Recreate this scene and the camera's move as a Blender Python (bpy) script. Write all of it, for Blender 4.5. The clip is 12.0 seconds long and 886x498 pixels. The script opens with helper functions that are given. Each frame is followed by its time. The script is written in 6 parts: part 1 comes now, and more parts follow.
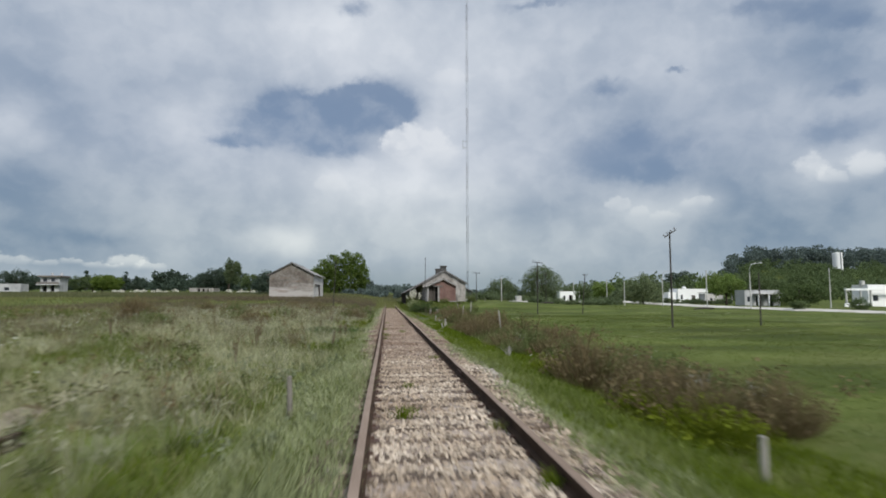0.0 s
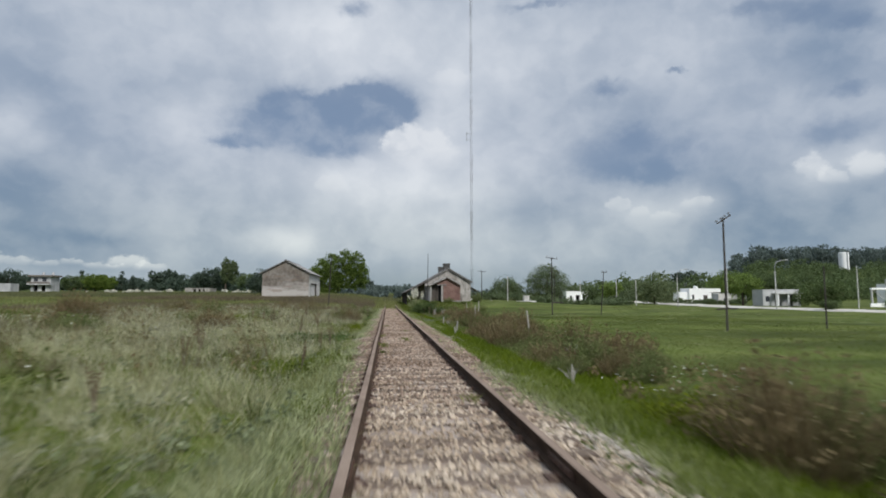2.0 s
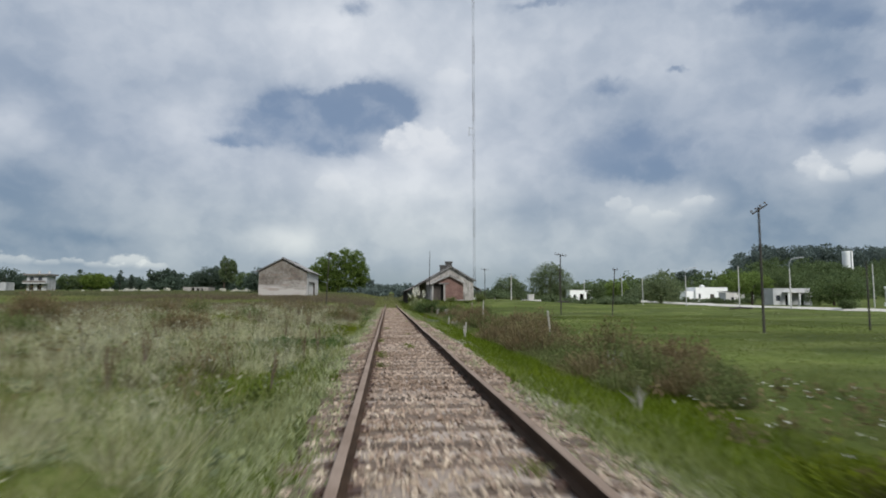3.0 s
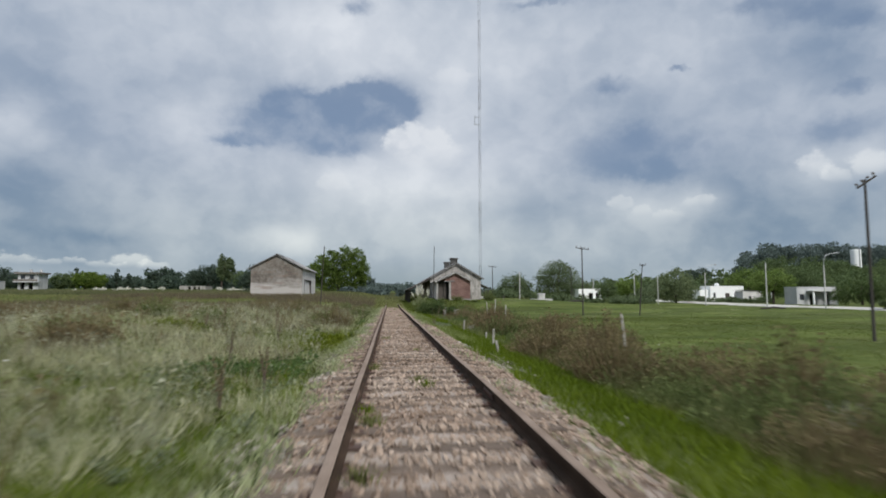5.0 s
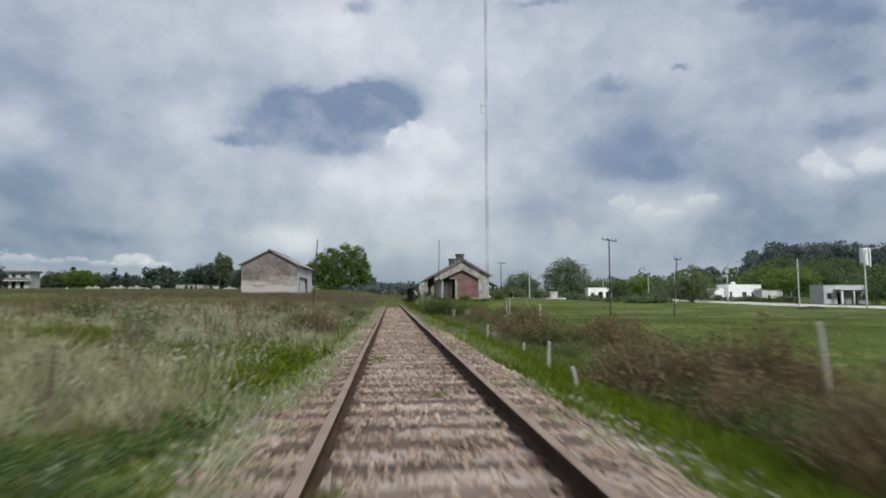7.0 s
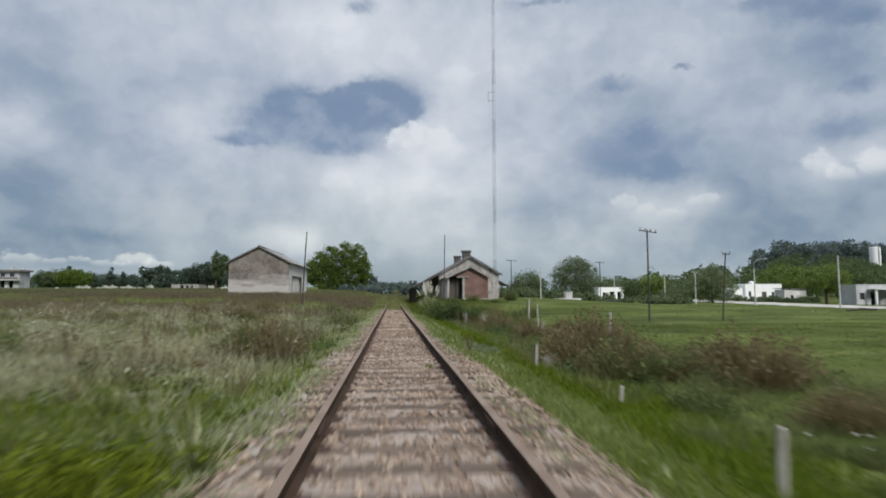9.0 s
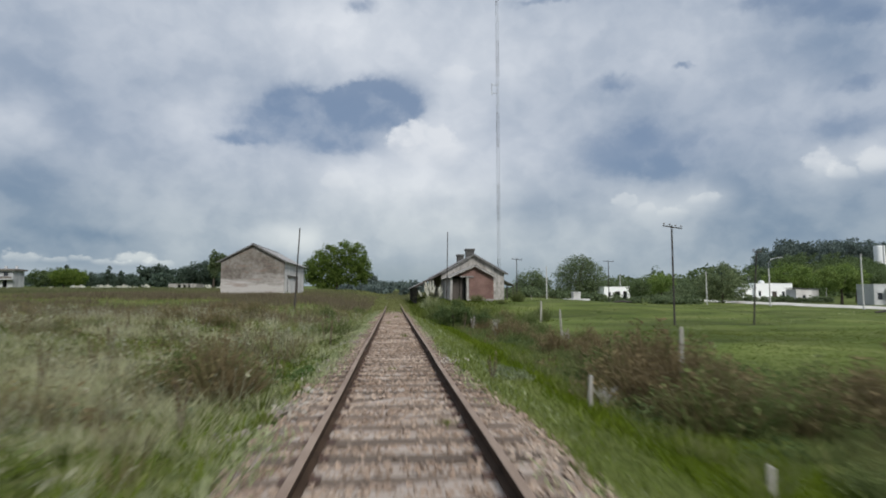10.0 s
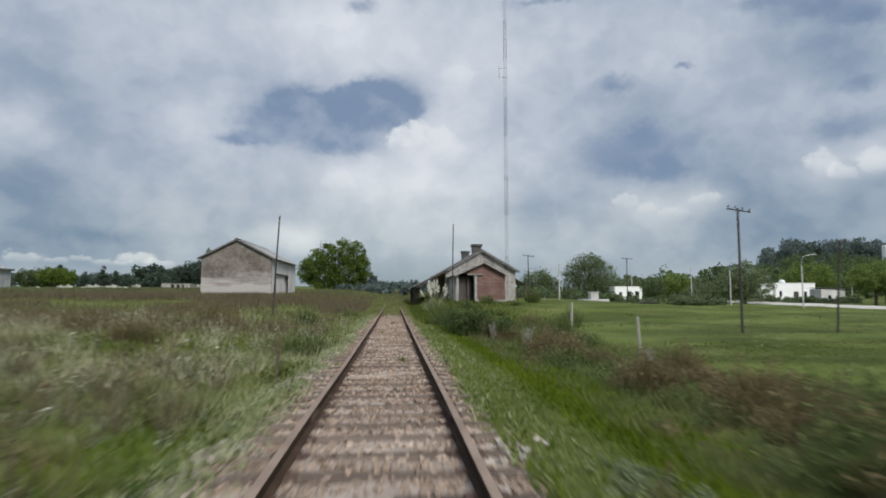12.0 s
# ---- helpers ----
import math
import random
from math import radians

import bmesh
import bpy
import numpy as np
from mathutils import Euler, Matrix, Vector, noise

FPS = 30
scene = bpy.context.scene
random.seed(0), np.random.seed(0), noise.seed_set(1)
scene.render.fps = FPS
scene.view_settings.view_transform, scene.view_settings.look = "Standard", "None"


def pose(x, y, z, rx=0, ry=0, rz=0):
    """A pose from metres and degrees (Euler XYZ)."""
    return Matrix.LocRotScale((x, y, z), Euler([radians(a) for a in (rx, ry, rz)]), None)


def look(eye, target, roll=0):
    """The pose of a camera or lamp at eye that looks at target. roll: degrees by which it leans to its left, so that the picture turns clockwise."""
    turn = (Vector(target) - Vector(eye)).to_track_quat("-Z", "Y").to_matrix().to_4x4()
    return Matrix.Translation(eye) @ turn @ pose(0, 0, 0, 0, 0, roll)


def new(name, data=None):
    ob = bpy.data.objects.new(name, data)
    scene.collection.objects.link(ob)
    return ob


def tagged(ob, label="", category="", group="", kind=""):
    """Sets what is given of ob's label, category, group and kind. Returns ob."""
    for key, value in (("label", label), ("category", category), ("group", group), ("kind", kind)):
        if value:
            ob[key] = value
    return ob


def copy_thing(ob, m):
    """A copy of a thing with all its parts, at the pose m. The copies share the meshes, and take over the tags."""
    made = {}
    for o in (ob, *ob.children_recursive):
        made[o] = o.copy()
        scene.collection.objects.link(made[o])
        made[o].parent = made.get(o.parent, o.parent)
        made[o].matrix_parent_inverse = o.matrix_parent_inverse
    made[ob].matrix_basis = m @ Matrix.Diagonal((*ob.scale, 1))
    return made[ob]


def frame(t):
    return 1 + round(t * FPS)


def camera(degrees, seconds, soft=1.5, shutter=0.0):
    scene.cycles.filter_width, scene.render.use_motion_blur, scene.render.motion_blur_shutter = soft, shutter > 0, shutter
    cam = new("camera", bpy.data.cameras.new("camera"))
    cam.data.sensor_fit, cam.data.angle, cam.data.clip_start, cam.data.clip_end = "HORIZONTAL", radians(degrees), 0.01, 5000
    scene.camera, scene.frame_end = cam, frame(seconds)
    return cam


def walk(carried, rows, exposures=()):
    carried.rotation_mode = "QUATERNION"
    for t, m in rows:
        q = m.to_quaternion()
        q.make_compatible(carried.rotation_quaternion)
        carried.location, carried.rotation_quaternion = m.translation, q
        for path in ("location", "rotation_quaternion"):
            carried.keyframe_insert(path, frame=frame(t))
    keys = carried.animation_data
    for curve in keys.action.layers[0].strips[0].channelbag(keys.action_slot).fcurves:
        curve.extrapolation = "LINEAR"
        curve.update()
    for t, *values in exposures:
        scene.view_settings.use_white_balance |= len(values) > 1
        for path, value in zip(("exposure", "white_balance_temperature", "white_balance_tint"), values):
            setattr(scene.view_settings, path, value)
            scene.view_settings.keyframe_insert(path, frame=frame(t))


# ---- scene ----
# ---- camera: low over the track, drifting from the left rail to the middle ----
cam = camera(75.0, 12.0, soft=1.8, shutter=1.2)
PATH = [
    (0, pose(-0.551, 3.201, 1.202, 94.899, 0, -5.546)),
    (0.5, pose(-0.558, 4.782, 1.152, 94.939, 0, -5.561)),
    (1, pose(-0.529, 6.320, 1.128, 94.938, 0, -5.554)),
    (1.5, pose(-0.509, 7.843, 1.110, 94.937, 0, -5.513)),
    (2, pose(-0.487, 9.330, 1.077, 94.944, 0, -5.512)),
    (2.5, pose(-0.473, 10.855, 1.080, 94.900, 0, -5.435)),
    (3, pose(-0.452, 12.399, 1.044, 94.866, 0, -5.460)),
    (5, pose(-0.397, 18.808, 1.007, 94.789, 0, -5.325)),
    (5.5, pose(-0.361, 20.383, 0.985, 94.780, 0, -5.279)),
    (6, pose(-0.339, 21.994, 0.984, 94.734, 0, -5.206)),
    (6.5, pose(-0.308, 23.561, 0.968, 94.708, 0, -5.174)),
    (7, pose(-0.295, 25.225, 0.922, 94.736, 0, -5.151)),
    (9, pose(-0.136, 32.225, 1.031, 94.692, 0, -4.981)),
    (9.5, pose(-0.098, 33.961, 1.141, 94.615, 0, -4.956)),
    (10, pose(-0.082, 35.741, 1.220, 94.588, 0, -4.935)),
    (10.5, pose(-0.044, 37.483, 1.258, 94.575, 0, -4.916)),
    (11, pose(0.002, 39.337, 1.268, 94.584, 0, -4.883)),
    (11.5, pose(0.057, 41.070, 1.240, 94.619, 0, -4.875)),
    (12, pose(0.112, 42.915, 1.217, 94.617, 0, -4.888)),
]
walk(cam, PATH)

# ---- sky: broken grey cloud with a few blue gaps, and a veiled sun high on the right ----
SUN_AZ, SUN_EL = 158.0, 42.0
world = bpy.data.worlds.new("sky")
scene.world = world
world.use_nodes = True
wt = world.node_tree
wt.nodes.clear()


def wn(kind, operation=""):
    n = wt.nodes.new(kind)
    if operation:
        n.operation = operation
    return n


def wmath(op, a, b=None, c=None, clamp=False):
    n = wn("ShaderNodeMath", op)
    n.use_clamp = clamp
    for i, v in enumerate((a, b, c)):
        if v is None:
            continue
        if isinstance(v, (int, float)):
            n.inputs[i].default_value = v
        else:
            wt.links.new(v, n.inputs[i])
    return n.outputs[0]


def wrange(v, a, b, lo=0.0, hi=1.0, smooth=True):
    n = wn("ShaderNodeMapRange")
    n.interpolation_type = "SMOOTHSTEP" if smooth else "LINEAR"
    wt.links.new(v, n.inputs[0])
    for i, k in enumerate((a, b, lo, hi)):
        n.inputs[i + 1].default_value = k
    return n.outputs[0]


def wmix(fac, a, b):
    n = wn("ShaderNodeMix")
    n.data_type = "RGBA"
    if isinstance(fac, float):
        n.inputs[0].default_value = fac
    else:
        wt.links.new(fac, n.inputs[0])
    for i, v in ((6, a), (7, b)):
        if isinstance(v, tuple):
            n.inputs[i].default_value = (*v, 1)
        else:
            wt.links.new(v, n.inputs[i])
    return n.outputs[2]


way = wn("ShaderNodeTexCoord").outputs["Generated"]
sep = wn("ShaderNodeSeparateXYZ")
wt.links.new(way, sep.inputs[0])
azim = wmath("MULTIPLY", wmath("ARCTAN2", sep.outputs[0], sep.outputs[1]), 57.2958)
elev = wmath("MULTIPLY", wmath("ARCSINE", sep.outputs[2]), 57.2958)
comb = wn("ShaderNodeCombineXYZ")
wt.links.new(azim, comb.inputs[0])
wt.links.new(elev, comb.inputs[1])
dome = comb.outputs[0]


def wnoise(scale, detail, offset=0.0, stretch=1.5, rough=0.55, vec=None):
    m = wn("ShaderNodeMapping")
    wt.links.new(vec or dome, m.inputs[0])
    m.inputs["Location"].default_value = (offset, offset * 0.7, offset * 0.3)
    m.inputs["Scale"].default_value = (1, stretch, 1)
    n = wn("ShaderNodeTexNoise")
    wt.links.new(m.outputs[0], n.inputs["Vector"])
    n.inputs["Scale"].default_value, n.inputs["Detail"].default_value, n.inputs["Roughness"].default_value = scale, detail, rough
    return n


# the cloud edges are ruffled by shifting the dome's coordinates, in large and small folds
def ruffle(vec, scale, detail, offset, ax, ay):
    n = wnoise(scale, detail, offset, 1.25)
    k = wn("ShaderNodeVectorMath", "MULTIPLY_ADD")
    wt.links.new(n.outputs["Color"], k.inputs[0])
    k.inputs[1].default_value, k.inputs[2].default_value = (ax, ay, 0), (-ax / 2, -ay / 2, 0)
    out = wn("ShaderNodeVectorMath", "ADD")
    wt.links.new(vec, out.inputs[0])
    wt.links.new(k.outputs[0], out.inputs[1])
    return out.outputs[0]


folded = ruffle(dome, 0.15, 3, 3.0, 2.2, 1.5)
ruffled = ruffle(folded, 0.55, 6, 9.0, 1.6, 1.2)
frayed = ruffle(ruffled, 1.5, 5, 23.0, 1.0, 0.8)


def blob(a, e, wa, we, hard=0.25, vec=None):
    s = wn("ShaderNodeVectorMath", "SUBTRACT")
    wt.links.new(vec or ruffled, s.inputs[0])
    s.inputs[1].default_value = (a, e, 0)
    k = wn("ShaderNodeVectorMath", "MULTIPLY")
    wt.links.new(s.outputs[0], k.inputs[0])
    k.inputs[1].default_value = (1 / wa, 1 / we, 0)
    ln = wn("ShaderNodeVectorMath", "LENGTH")
    wt.links.new(k.outputs[0], ln.inputs[0])
    return wrange(ln.outputs["Value"], 1.0, hard, 0.0, 1.0)


def total(parts):
    out = parts[0]
    for p in parts[1:]:
        out = wmath("ADD", out, p)
    return out


# soft masses of cloud: azimuth, elevation, half sizes in degrees, and how much lighter or darker they are
SOFT = [(-3.1, 25.0, 18.2, 5.37, 0.52), (9.0, 22.6, 6.9, 3.04, 0.15), (-19.5, 23.1, 10.5, 5.49, 0.12), (-18.7, 15.6, 5.3, 3.7, 0.3), (-31.8, 13.4, 2.9, 2.19, 0.25), (6.1, 18.5, 6.3, 4.75, 0.3),
        (-5.1, 11.3, 9.3, 3.26, 0.3), (5.0, 12.6, 10.7, 6.03, 0.38), (-10.4, 5.4, 4.7, 1.89, 0.45), (2.7, 7.0, 14.3, 5.02, 0.25), (27.1, 23.6, 8.5, 4.19, 0.20), (16.4, 24.8, 8.3, 4.85, 0.15),
        (15.2, 17.7, 6.7, 8.34, 0.12), (25.1, 8.2, 6.5, 2.0, 0.22), (30.0, 8.9, 2.8, 1.52, 0.25), (39.5, 10.2, 2.7, 2.53, 0.22), (42.5, 11.0, 1.8, 1.98, 0.25), (19.9, 5.7, 13.0, 2.71, 0.1)]
DEEP = [(-31.2, 8.8, 7.0, 4.93, -0.24), (-30.2, 4.4, 9.8, 2.74, -0.18), (-29.3, 15.9, 5.9, 4.0, -0.06), (-31.1, 20.8, 5.7, 4.18, -0.08), (39.2, 21.3, 8.8, 5.12, -0.24), (39.6, 5.8, 12.7, 5.07, -0.30),
        (33.6, 9.6, 5.7, 4.89, -0.22), (30.2, 16.4, 7.1, 3.89, -0.05), (11.7, 8.4, 6.1, 1.94, -0.12), (25.2, 11.9, 10.0, 3.11, -0.15), (-25.5, 5.3, 5.0, 0.87, -0.18), (3.8, 9.3, 5.6, 1.23, -0.1)]
# thin places where the blue shows, and sunlit heads of cumulus
GAPS = [(-11.7, 16.1, 6.0, 2.06), (-5.2, 16.9, 6.4, 1.58), (-0.2, 19.8, 3.4, 1.87), (-10.5, 19.2, 2.1, 1.32), (-4.6, 14.6, 3.6, 0.97), (-14.8, 14.6, 2.5, 0.61), (0.9, 18.0, 1.8, 1.27), (-2.6, 18.3, 4.0, 1.6), (-7.6, 18.0, 4.2, 1.4), (-5.0, 18.9, 3.4, 1.2), (-2.4, 19.6, 2.4, 1.0),
        (22.0, 19.6, 2.2, 0.95), (28.2, 20.5, 0.9, 0.33), (20.6, 13.6, 2.7, 2.0), (27.2, 13.2, 4.2, 1.83), (24.7, 11.6, 4.3, 1.15), (24.3, 15.4, 1.9, 1.43), (41.0, 16.8, 1.6, 0.87),
        (40.4, 13.7, 3.3, 1.16), (38.9, 23.3, 4.4, 1.17), (34.7, 24.7, 2.7, 0.78), (42.2, 21.8, 1.9, 0.74), (15.4, 27.6, 3.4, 0.42), (-3.7, 27.3, 2.0, 0.76)]
HEADS = [(2.6, 16.0, 1.5, 1.2, 1.0), (4.9, 15.6, 1.6, 1.3, 1.0), (0.6, 15.2, 1.5, 1.4, 1.0), (4.1, 14.1, 3.6, 2.0, 0.75), (38.8, 11.0, 1.3, 1.2, 0.75), (39.9, 10.2, 1.2, 0.91, 0.6), (42.5, 10.7, 1.3, 1.24, 0.8), (-31.2, 3.1, 1.3, 0.5, 0.6),
         (-23.4, 3.3, 1.4, 0.75, 0.75), (-25.0, 3.0, 1.4, 0.45, 0.55), (-21.6, 2.9, 1.5, 0.4, 0.6), (-29.0, 3.0, 0.9, 0.35, 0.55), (-27.2, 3.2, 1.0, 0.35, 0.55), (22.6, 8.8, 1.2, 0.7, 0.5), (24.6, 8.2, 1.0, 0.6, 0.45), (26.8, 7.9, 1.3, 0.7, 0.5), (29.4, 8.8, 1.4, 0.6, 0.5), (-5.7, 11.0, 1.7, 0.98, 0.45), (6.4, 21.4, 2.3, 0.72, 0.45)]
masses = total([wmath("MULTIPLY", blob(*g[:4], hard=0.0, vec=folded), g[4]) for g in ((a, e, wa * 1.25, we * 1.25, k) for a, e, wa, we, k in SOFT + DEEP)])
gap = wrange(total([blob(a, e, wa * 1.75, we * 1.75, 0.0, frayed) for a, e, wa, we in GAPS]), 0.12, 1.35)
# away from the view the same broken cloud goes on
far_gap = wrange(wnoise(0.045, 4, 17.0, 2.0).outputs[0], 0.60, 0.72)
side = wrange(wmath("ABSOLUTE", azim), 46.0, 60.0)
over = wrange(elev, 30.0, 40.0)
away = wmath("MAXIMUM", side, over)
gap = wmath("MAXIMUM", gap, wmath("MULTIPLY", far_gap, wmath("MULTIPLY", away, 0.8)))
fleece = wnoise(0.095, 4, 31.0, 1.3, 0.46, folded).outputs[0]
billow = wnoise(0.28, 5, 5.0, 1.2, 0.52, ruffled).outputs[0]
shade = total([masses, wrange(fleece, 0.30, 0.70, -0.09, 0.09), wrange(billow, 0.28, 0.72, -0.10, 0.10), 0.385])
cloud = wmix(wrange(shade, 0.0, 1.0, smooth=False), (0.205, 0.286, 0.402), (0.695, 0.745, 0.795))
sky = wn("ShaderNodeTexSky")
sky.sky_type, sky.sun_disc = "NISHITA", False
sky.sun_elevation, sky.sun_rotation = radians(SUN_EL), radians(SUN_AZ)
blue = wn("ShaderNodeVectorMath", "SCALE")
wt.links.new(sky.outputs[0], blue.inputs[0])
blue.inputs["Scale"].default_value = 0.07
open_sky = wmix(0.75, blue.outputs[0], (0.178, 0.262, 0.400))
mixed = wmix(wmath("MULTIPLY", gap, wrange(billow, 0.74, 0.46, 0.50, 0.84)), cloud, open_sky)
# the grey-blue band of far cloud low over the skyline
band = wmath("MULTIPLY", wrange(elev, 4.2, 1.2, 0.0, 0.75), wrange(wmath("ABSOLUTE", wmath("SUBTRACT", azim, 2.0)), 26.0, 8.0, 0.35, 1.0))
mixed = wmix(band, mixed, (0.285, 0.352, 0.412))


# cumulus heads have crisp tops, and feet that melt into the grey
def head(a, e, wa, we, k):
    return wmath("MULTIPLY", wmath("MULTIPLY", blob(a, e, wa * 1.15, we * 1.15, 0.62, frayed), wrange(elev, e - we * 1.2, e + we * 0.2)), k)


heads = wmath("MINIMUM", total([head(*g) for g in HEADS]), 1.0)
relief = wnoise(0.6, 3, 41.0, 1.2, 0.5, ruffled).outputs[0]
mixed = wmix(wmath("MULTIPLY", heads, wrange(relief, 0.30, 0.60, 0.55, 0.95)), mixed, (0.70, 0.745, 0.785))
tint = wn("ShaderNodeMix")
tint.data_type, tint.blend_type = "RGBA", "MULTIPLY"
tint.inputs[0].default_value = 1.0
wt.links.new(mixed, tint.inputs[6])
wt.links.new(wmix(wrange(elev, 15.0, 3.0), (1.01, 0.995, 1.01), (1.0, 1.0, 0.945)), tint.inputs[7])
mixed = tint.outputs[2]
# the brighter zenith of an overcast day
lift = wrange(elev, 32.0, 85.0, 1.0, 2.3)
bg = wn("ShaderNodeBackground")
wt.links.new(mixed, bg.inputs[0])
wt.links.new(lift, bg.inputs[1])
wt.links.new(bg.outputs[0], wn("ShaderNodeOutputWorld").inputs[0])

sun = new("sun", bpy.data.lights.new("sun", "SUN"))
sun.data.energy, sun.data.angle, sun.data.color = 3.1, radians(16), (1.0, 0.98, 0.93)
_a, _e = radians(SUN_AZ), radians(SUN_EL)
sun.matrix_world = look((math.sin(_a) * math.cos(_e) * 60, math.cos(_a) * math.cos(_e) * 60, math.sin(_e) * 60), (0, 0, 0))
scene.view_settings.exposure = 0.0

# ---- materials ----
def surf(name, colors, scale=2.0, fine=40.0, rough=0.85, bump=0.3, metallic=0.0, island=0.0, each=0.0, through_light=0.0, stretch=(1, 1, 1), depth=0.01):
    """A material of two or three colours mixed by noise at two scales; island and each vary the brightness from piece to piece."""
    m = bpy.data.materials.new(name)
    m.use_nodes = True
    nt = m.node_tree
    p = nt.nodes["Principled BSDF"]
    out = nt.nodes["Material Output"]
    geo = nt.nodes.new("ShaderNodeNewGeometry")
    mp = nt.nodes.new("ShaderNodeMapping")
    nt.links.new(geo.outputs["Position"], mp.inputs[0])
    mp.inputs["Scale"].default_value = stretch
    big = nt.nodes.new("ShaderNodeTexNoise")
    small = nt.nodes.new("ShaderNodeTexNoise")
    for n, s, d in ((big, scale, 5), (small, fine, 4)):
        nt.links.new(mp.outputs[0], n.inputs["Vector"])
        n.inputs["Scale"].default_value, n.inputs["Detail"].default_value = s, d
    mixv = nt.nodes.new("ShaderNodeMath")
    mixv.operation = "MULTIPLY_ADD"
    nt.links.new(small.outputs[0], mixv.inputs[0])
    mixv.inputs[1].default_value = 0.4
    k = nt.nodes.new("ShaderNodeMath")
    k.operation = "MULTIPLY"
    nt.links.new(big.outputs[0], k.inputs[0])
    k.inputs[1].default_value = 0.6
    nt.links.new(k.outputs[0], mixv.inputs[2])
    ramp = nt.nodes.new("ShaderNodeValToRGB")
    nt.links.new(mixv.outputs[0], ramp.inputs[0])
    ramp.color_ramp.elements[0].position, ramp.color_ramp.elements[1].position = 0.36, 0.64
    ramp.color_ramp.elements[0].color = (*colors[0], 1)
    ramp.color_ramp.elements[1].color = (*colors[-1], 1)
    if len(colors) == 3:
        ramp.color_ramp.elements.new(0.5).color = (*colors[1], 1)
    color = ramp.outputs[0]
    for amount, source in ((island, "island"), (each, "each")):
        if amount:
            if source == "island":
                rnd = geo.outputs["Random Per Island"]
            else:
                rnd = nt.nodes.new("ShaderNodeObjectInfo").outputs["Random"]
            r = nt.nodes.new("ShaderNodeMapRange")
            nt.links.new(rnd, r.inputs[0])
            r.inputs[3].default_value, r.inputs[4].default_value = 1 - amount, 1 + amount
            s = nt.nodes.new("ShaderNodeVectorMath")
            s.operation = "SCALE"
            nt.links.new(color, s.inputs[0])
            nt.links.new(r.outputs[0], s.inputs["Scale"])
            color = s.outputs[0]
    nt.links.new(color, p.inputs["Base Color"])
    p.inputs["Roughness"].default_value, p.inputs["Metallic"].default_value = rough, metallic
    p.inputs["Specular IOR Level"].default_value = 0.12 if rough > 0.85 else 0.4
    if bump:
        b = nt.nodes.new("ShaderNodeBump")
        b.inputs["Strength"].default_value, b.inputs["Distance"].default_value = bump, depth
        nt.links.new(small.outputs[0], b.inputs["Height"])
        nt.links.new(b.outputs[0], p.inputs["Normal"])
    if through_light:
        p.inputs["Specular IOR Level"].default_value = 0.1
        tr = nt.nodes.new("ShaderNodeBsdfTranslucent")
        nt.links.new(color, tr.inputs[0])
        mx = nt.nodes.new("ShaderNodeMixShader")
        mx.inputs[0].default_value = through_light
        nt.links.new(p.outputs[0], mx.inputs[1])
        nt.links.new(tr.outputs[0], mx.inputs[2])
        nt.links.new(mx.outputs[0], out.inputs[0])
    return m


def leafy(name, *colors, scale=0.5, island=0.45, glow=0.3):
    return surf(name, colors, scale=scale, fine=6.0, rough=0.7, bump=0, island=island, through_light=glow)


M_RAIL = surf("rusty_rail_steel", [(0.032, 0.021, 0.014), (0.072, 0.046, 0.031)], 3, 60, 0.9, 0.4, 0.0)
M_HEAD = surf("worn_rail_head", [(0.195, 0.142, 0.108), (0.295, 0.226, 0.178)], 2, 50, 0.88, 0.2, 0.0)
M_SLEEPER = surf("weathered_sleeper_wood", [(0.105, 0.078, 0.060), (0.185, 0.142, 0.112)], 2, 22, 0.95, 0.8, each=0.25, stretch=(0.25, 3, 3))
M_PLATE = surf("rusty_plate", [(0.07, 0.042, 0.032), (0.13, 0.08, 0.06)], 6, 60, 0.7, 0.4, 0.3)
M_BED = surf("ballast_fines", [(0.24, 0.19, 0.15), (0.34, 0.28, 0.235), (0.41, 0.35, 0.30)], 1.2, 30, 0.95, 0.8, depth=0.02)
M_STONE = surf("ballast_stone", [(0.19, 0.134, 0.098), (0.305, 0.232, 0.180), (0.42, 0.345, 0.282)], 0.8, 24, 0.9, 0.3, island=0.25)
M_STONE_PALE = surf("pale_ballast_stone", [(0.28, 0.215, 0.160), (0.42, 0.345, 0.265), (0.56, 0.485, 0.40)], 0.8, 24, 0.9, 0.3, island=0.25)
M_STONE_GREY = surf("pale_grey_stone", [(0.18, 0.155, 0.125), (0.28, 0.25, 0.21), (0.42, 0.385, 0.34)], 0.8, 24, 0.9, 0.3, island=0.3)
M_STONE_EACH = surf("ballast_stone_single", [(0.28, 0.215, 0.160), (0.42, 0.345, 0.265), (0.56, 0.485, 0.40)], 0.8, 24, 0.9, 0.3, each=0.25)
M_PLASTER_PLAIN = surf("sooty_plaster", [(0.12, 0.105, 0.095), (0.22, 0.20, 0.18)], 0.8, 6, 0.95, 0.3)
M_PLASTER_LIGHT = surf("grey_weathered_plaster", [(0.22, 0.20, 0.185), (0.34, 0.32, 0.30), (0.45, 0.43, 0.41)], 0.6, 5, 0.95, 0.3, stretch=(1, 1, 0.6))
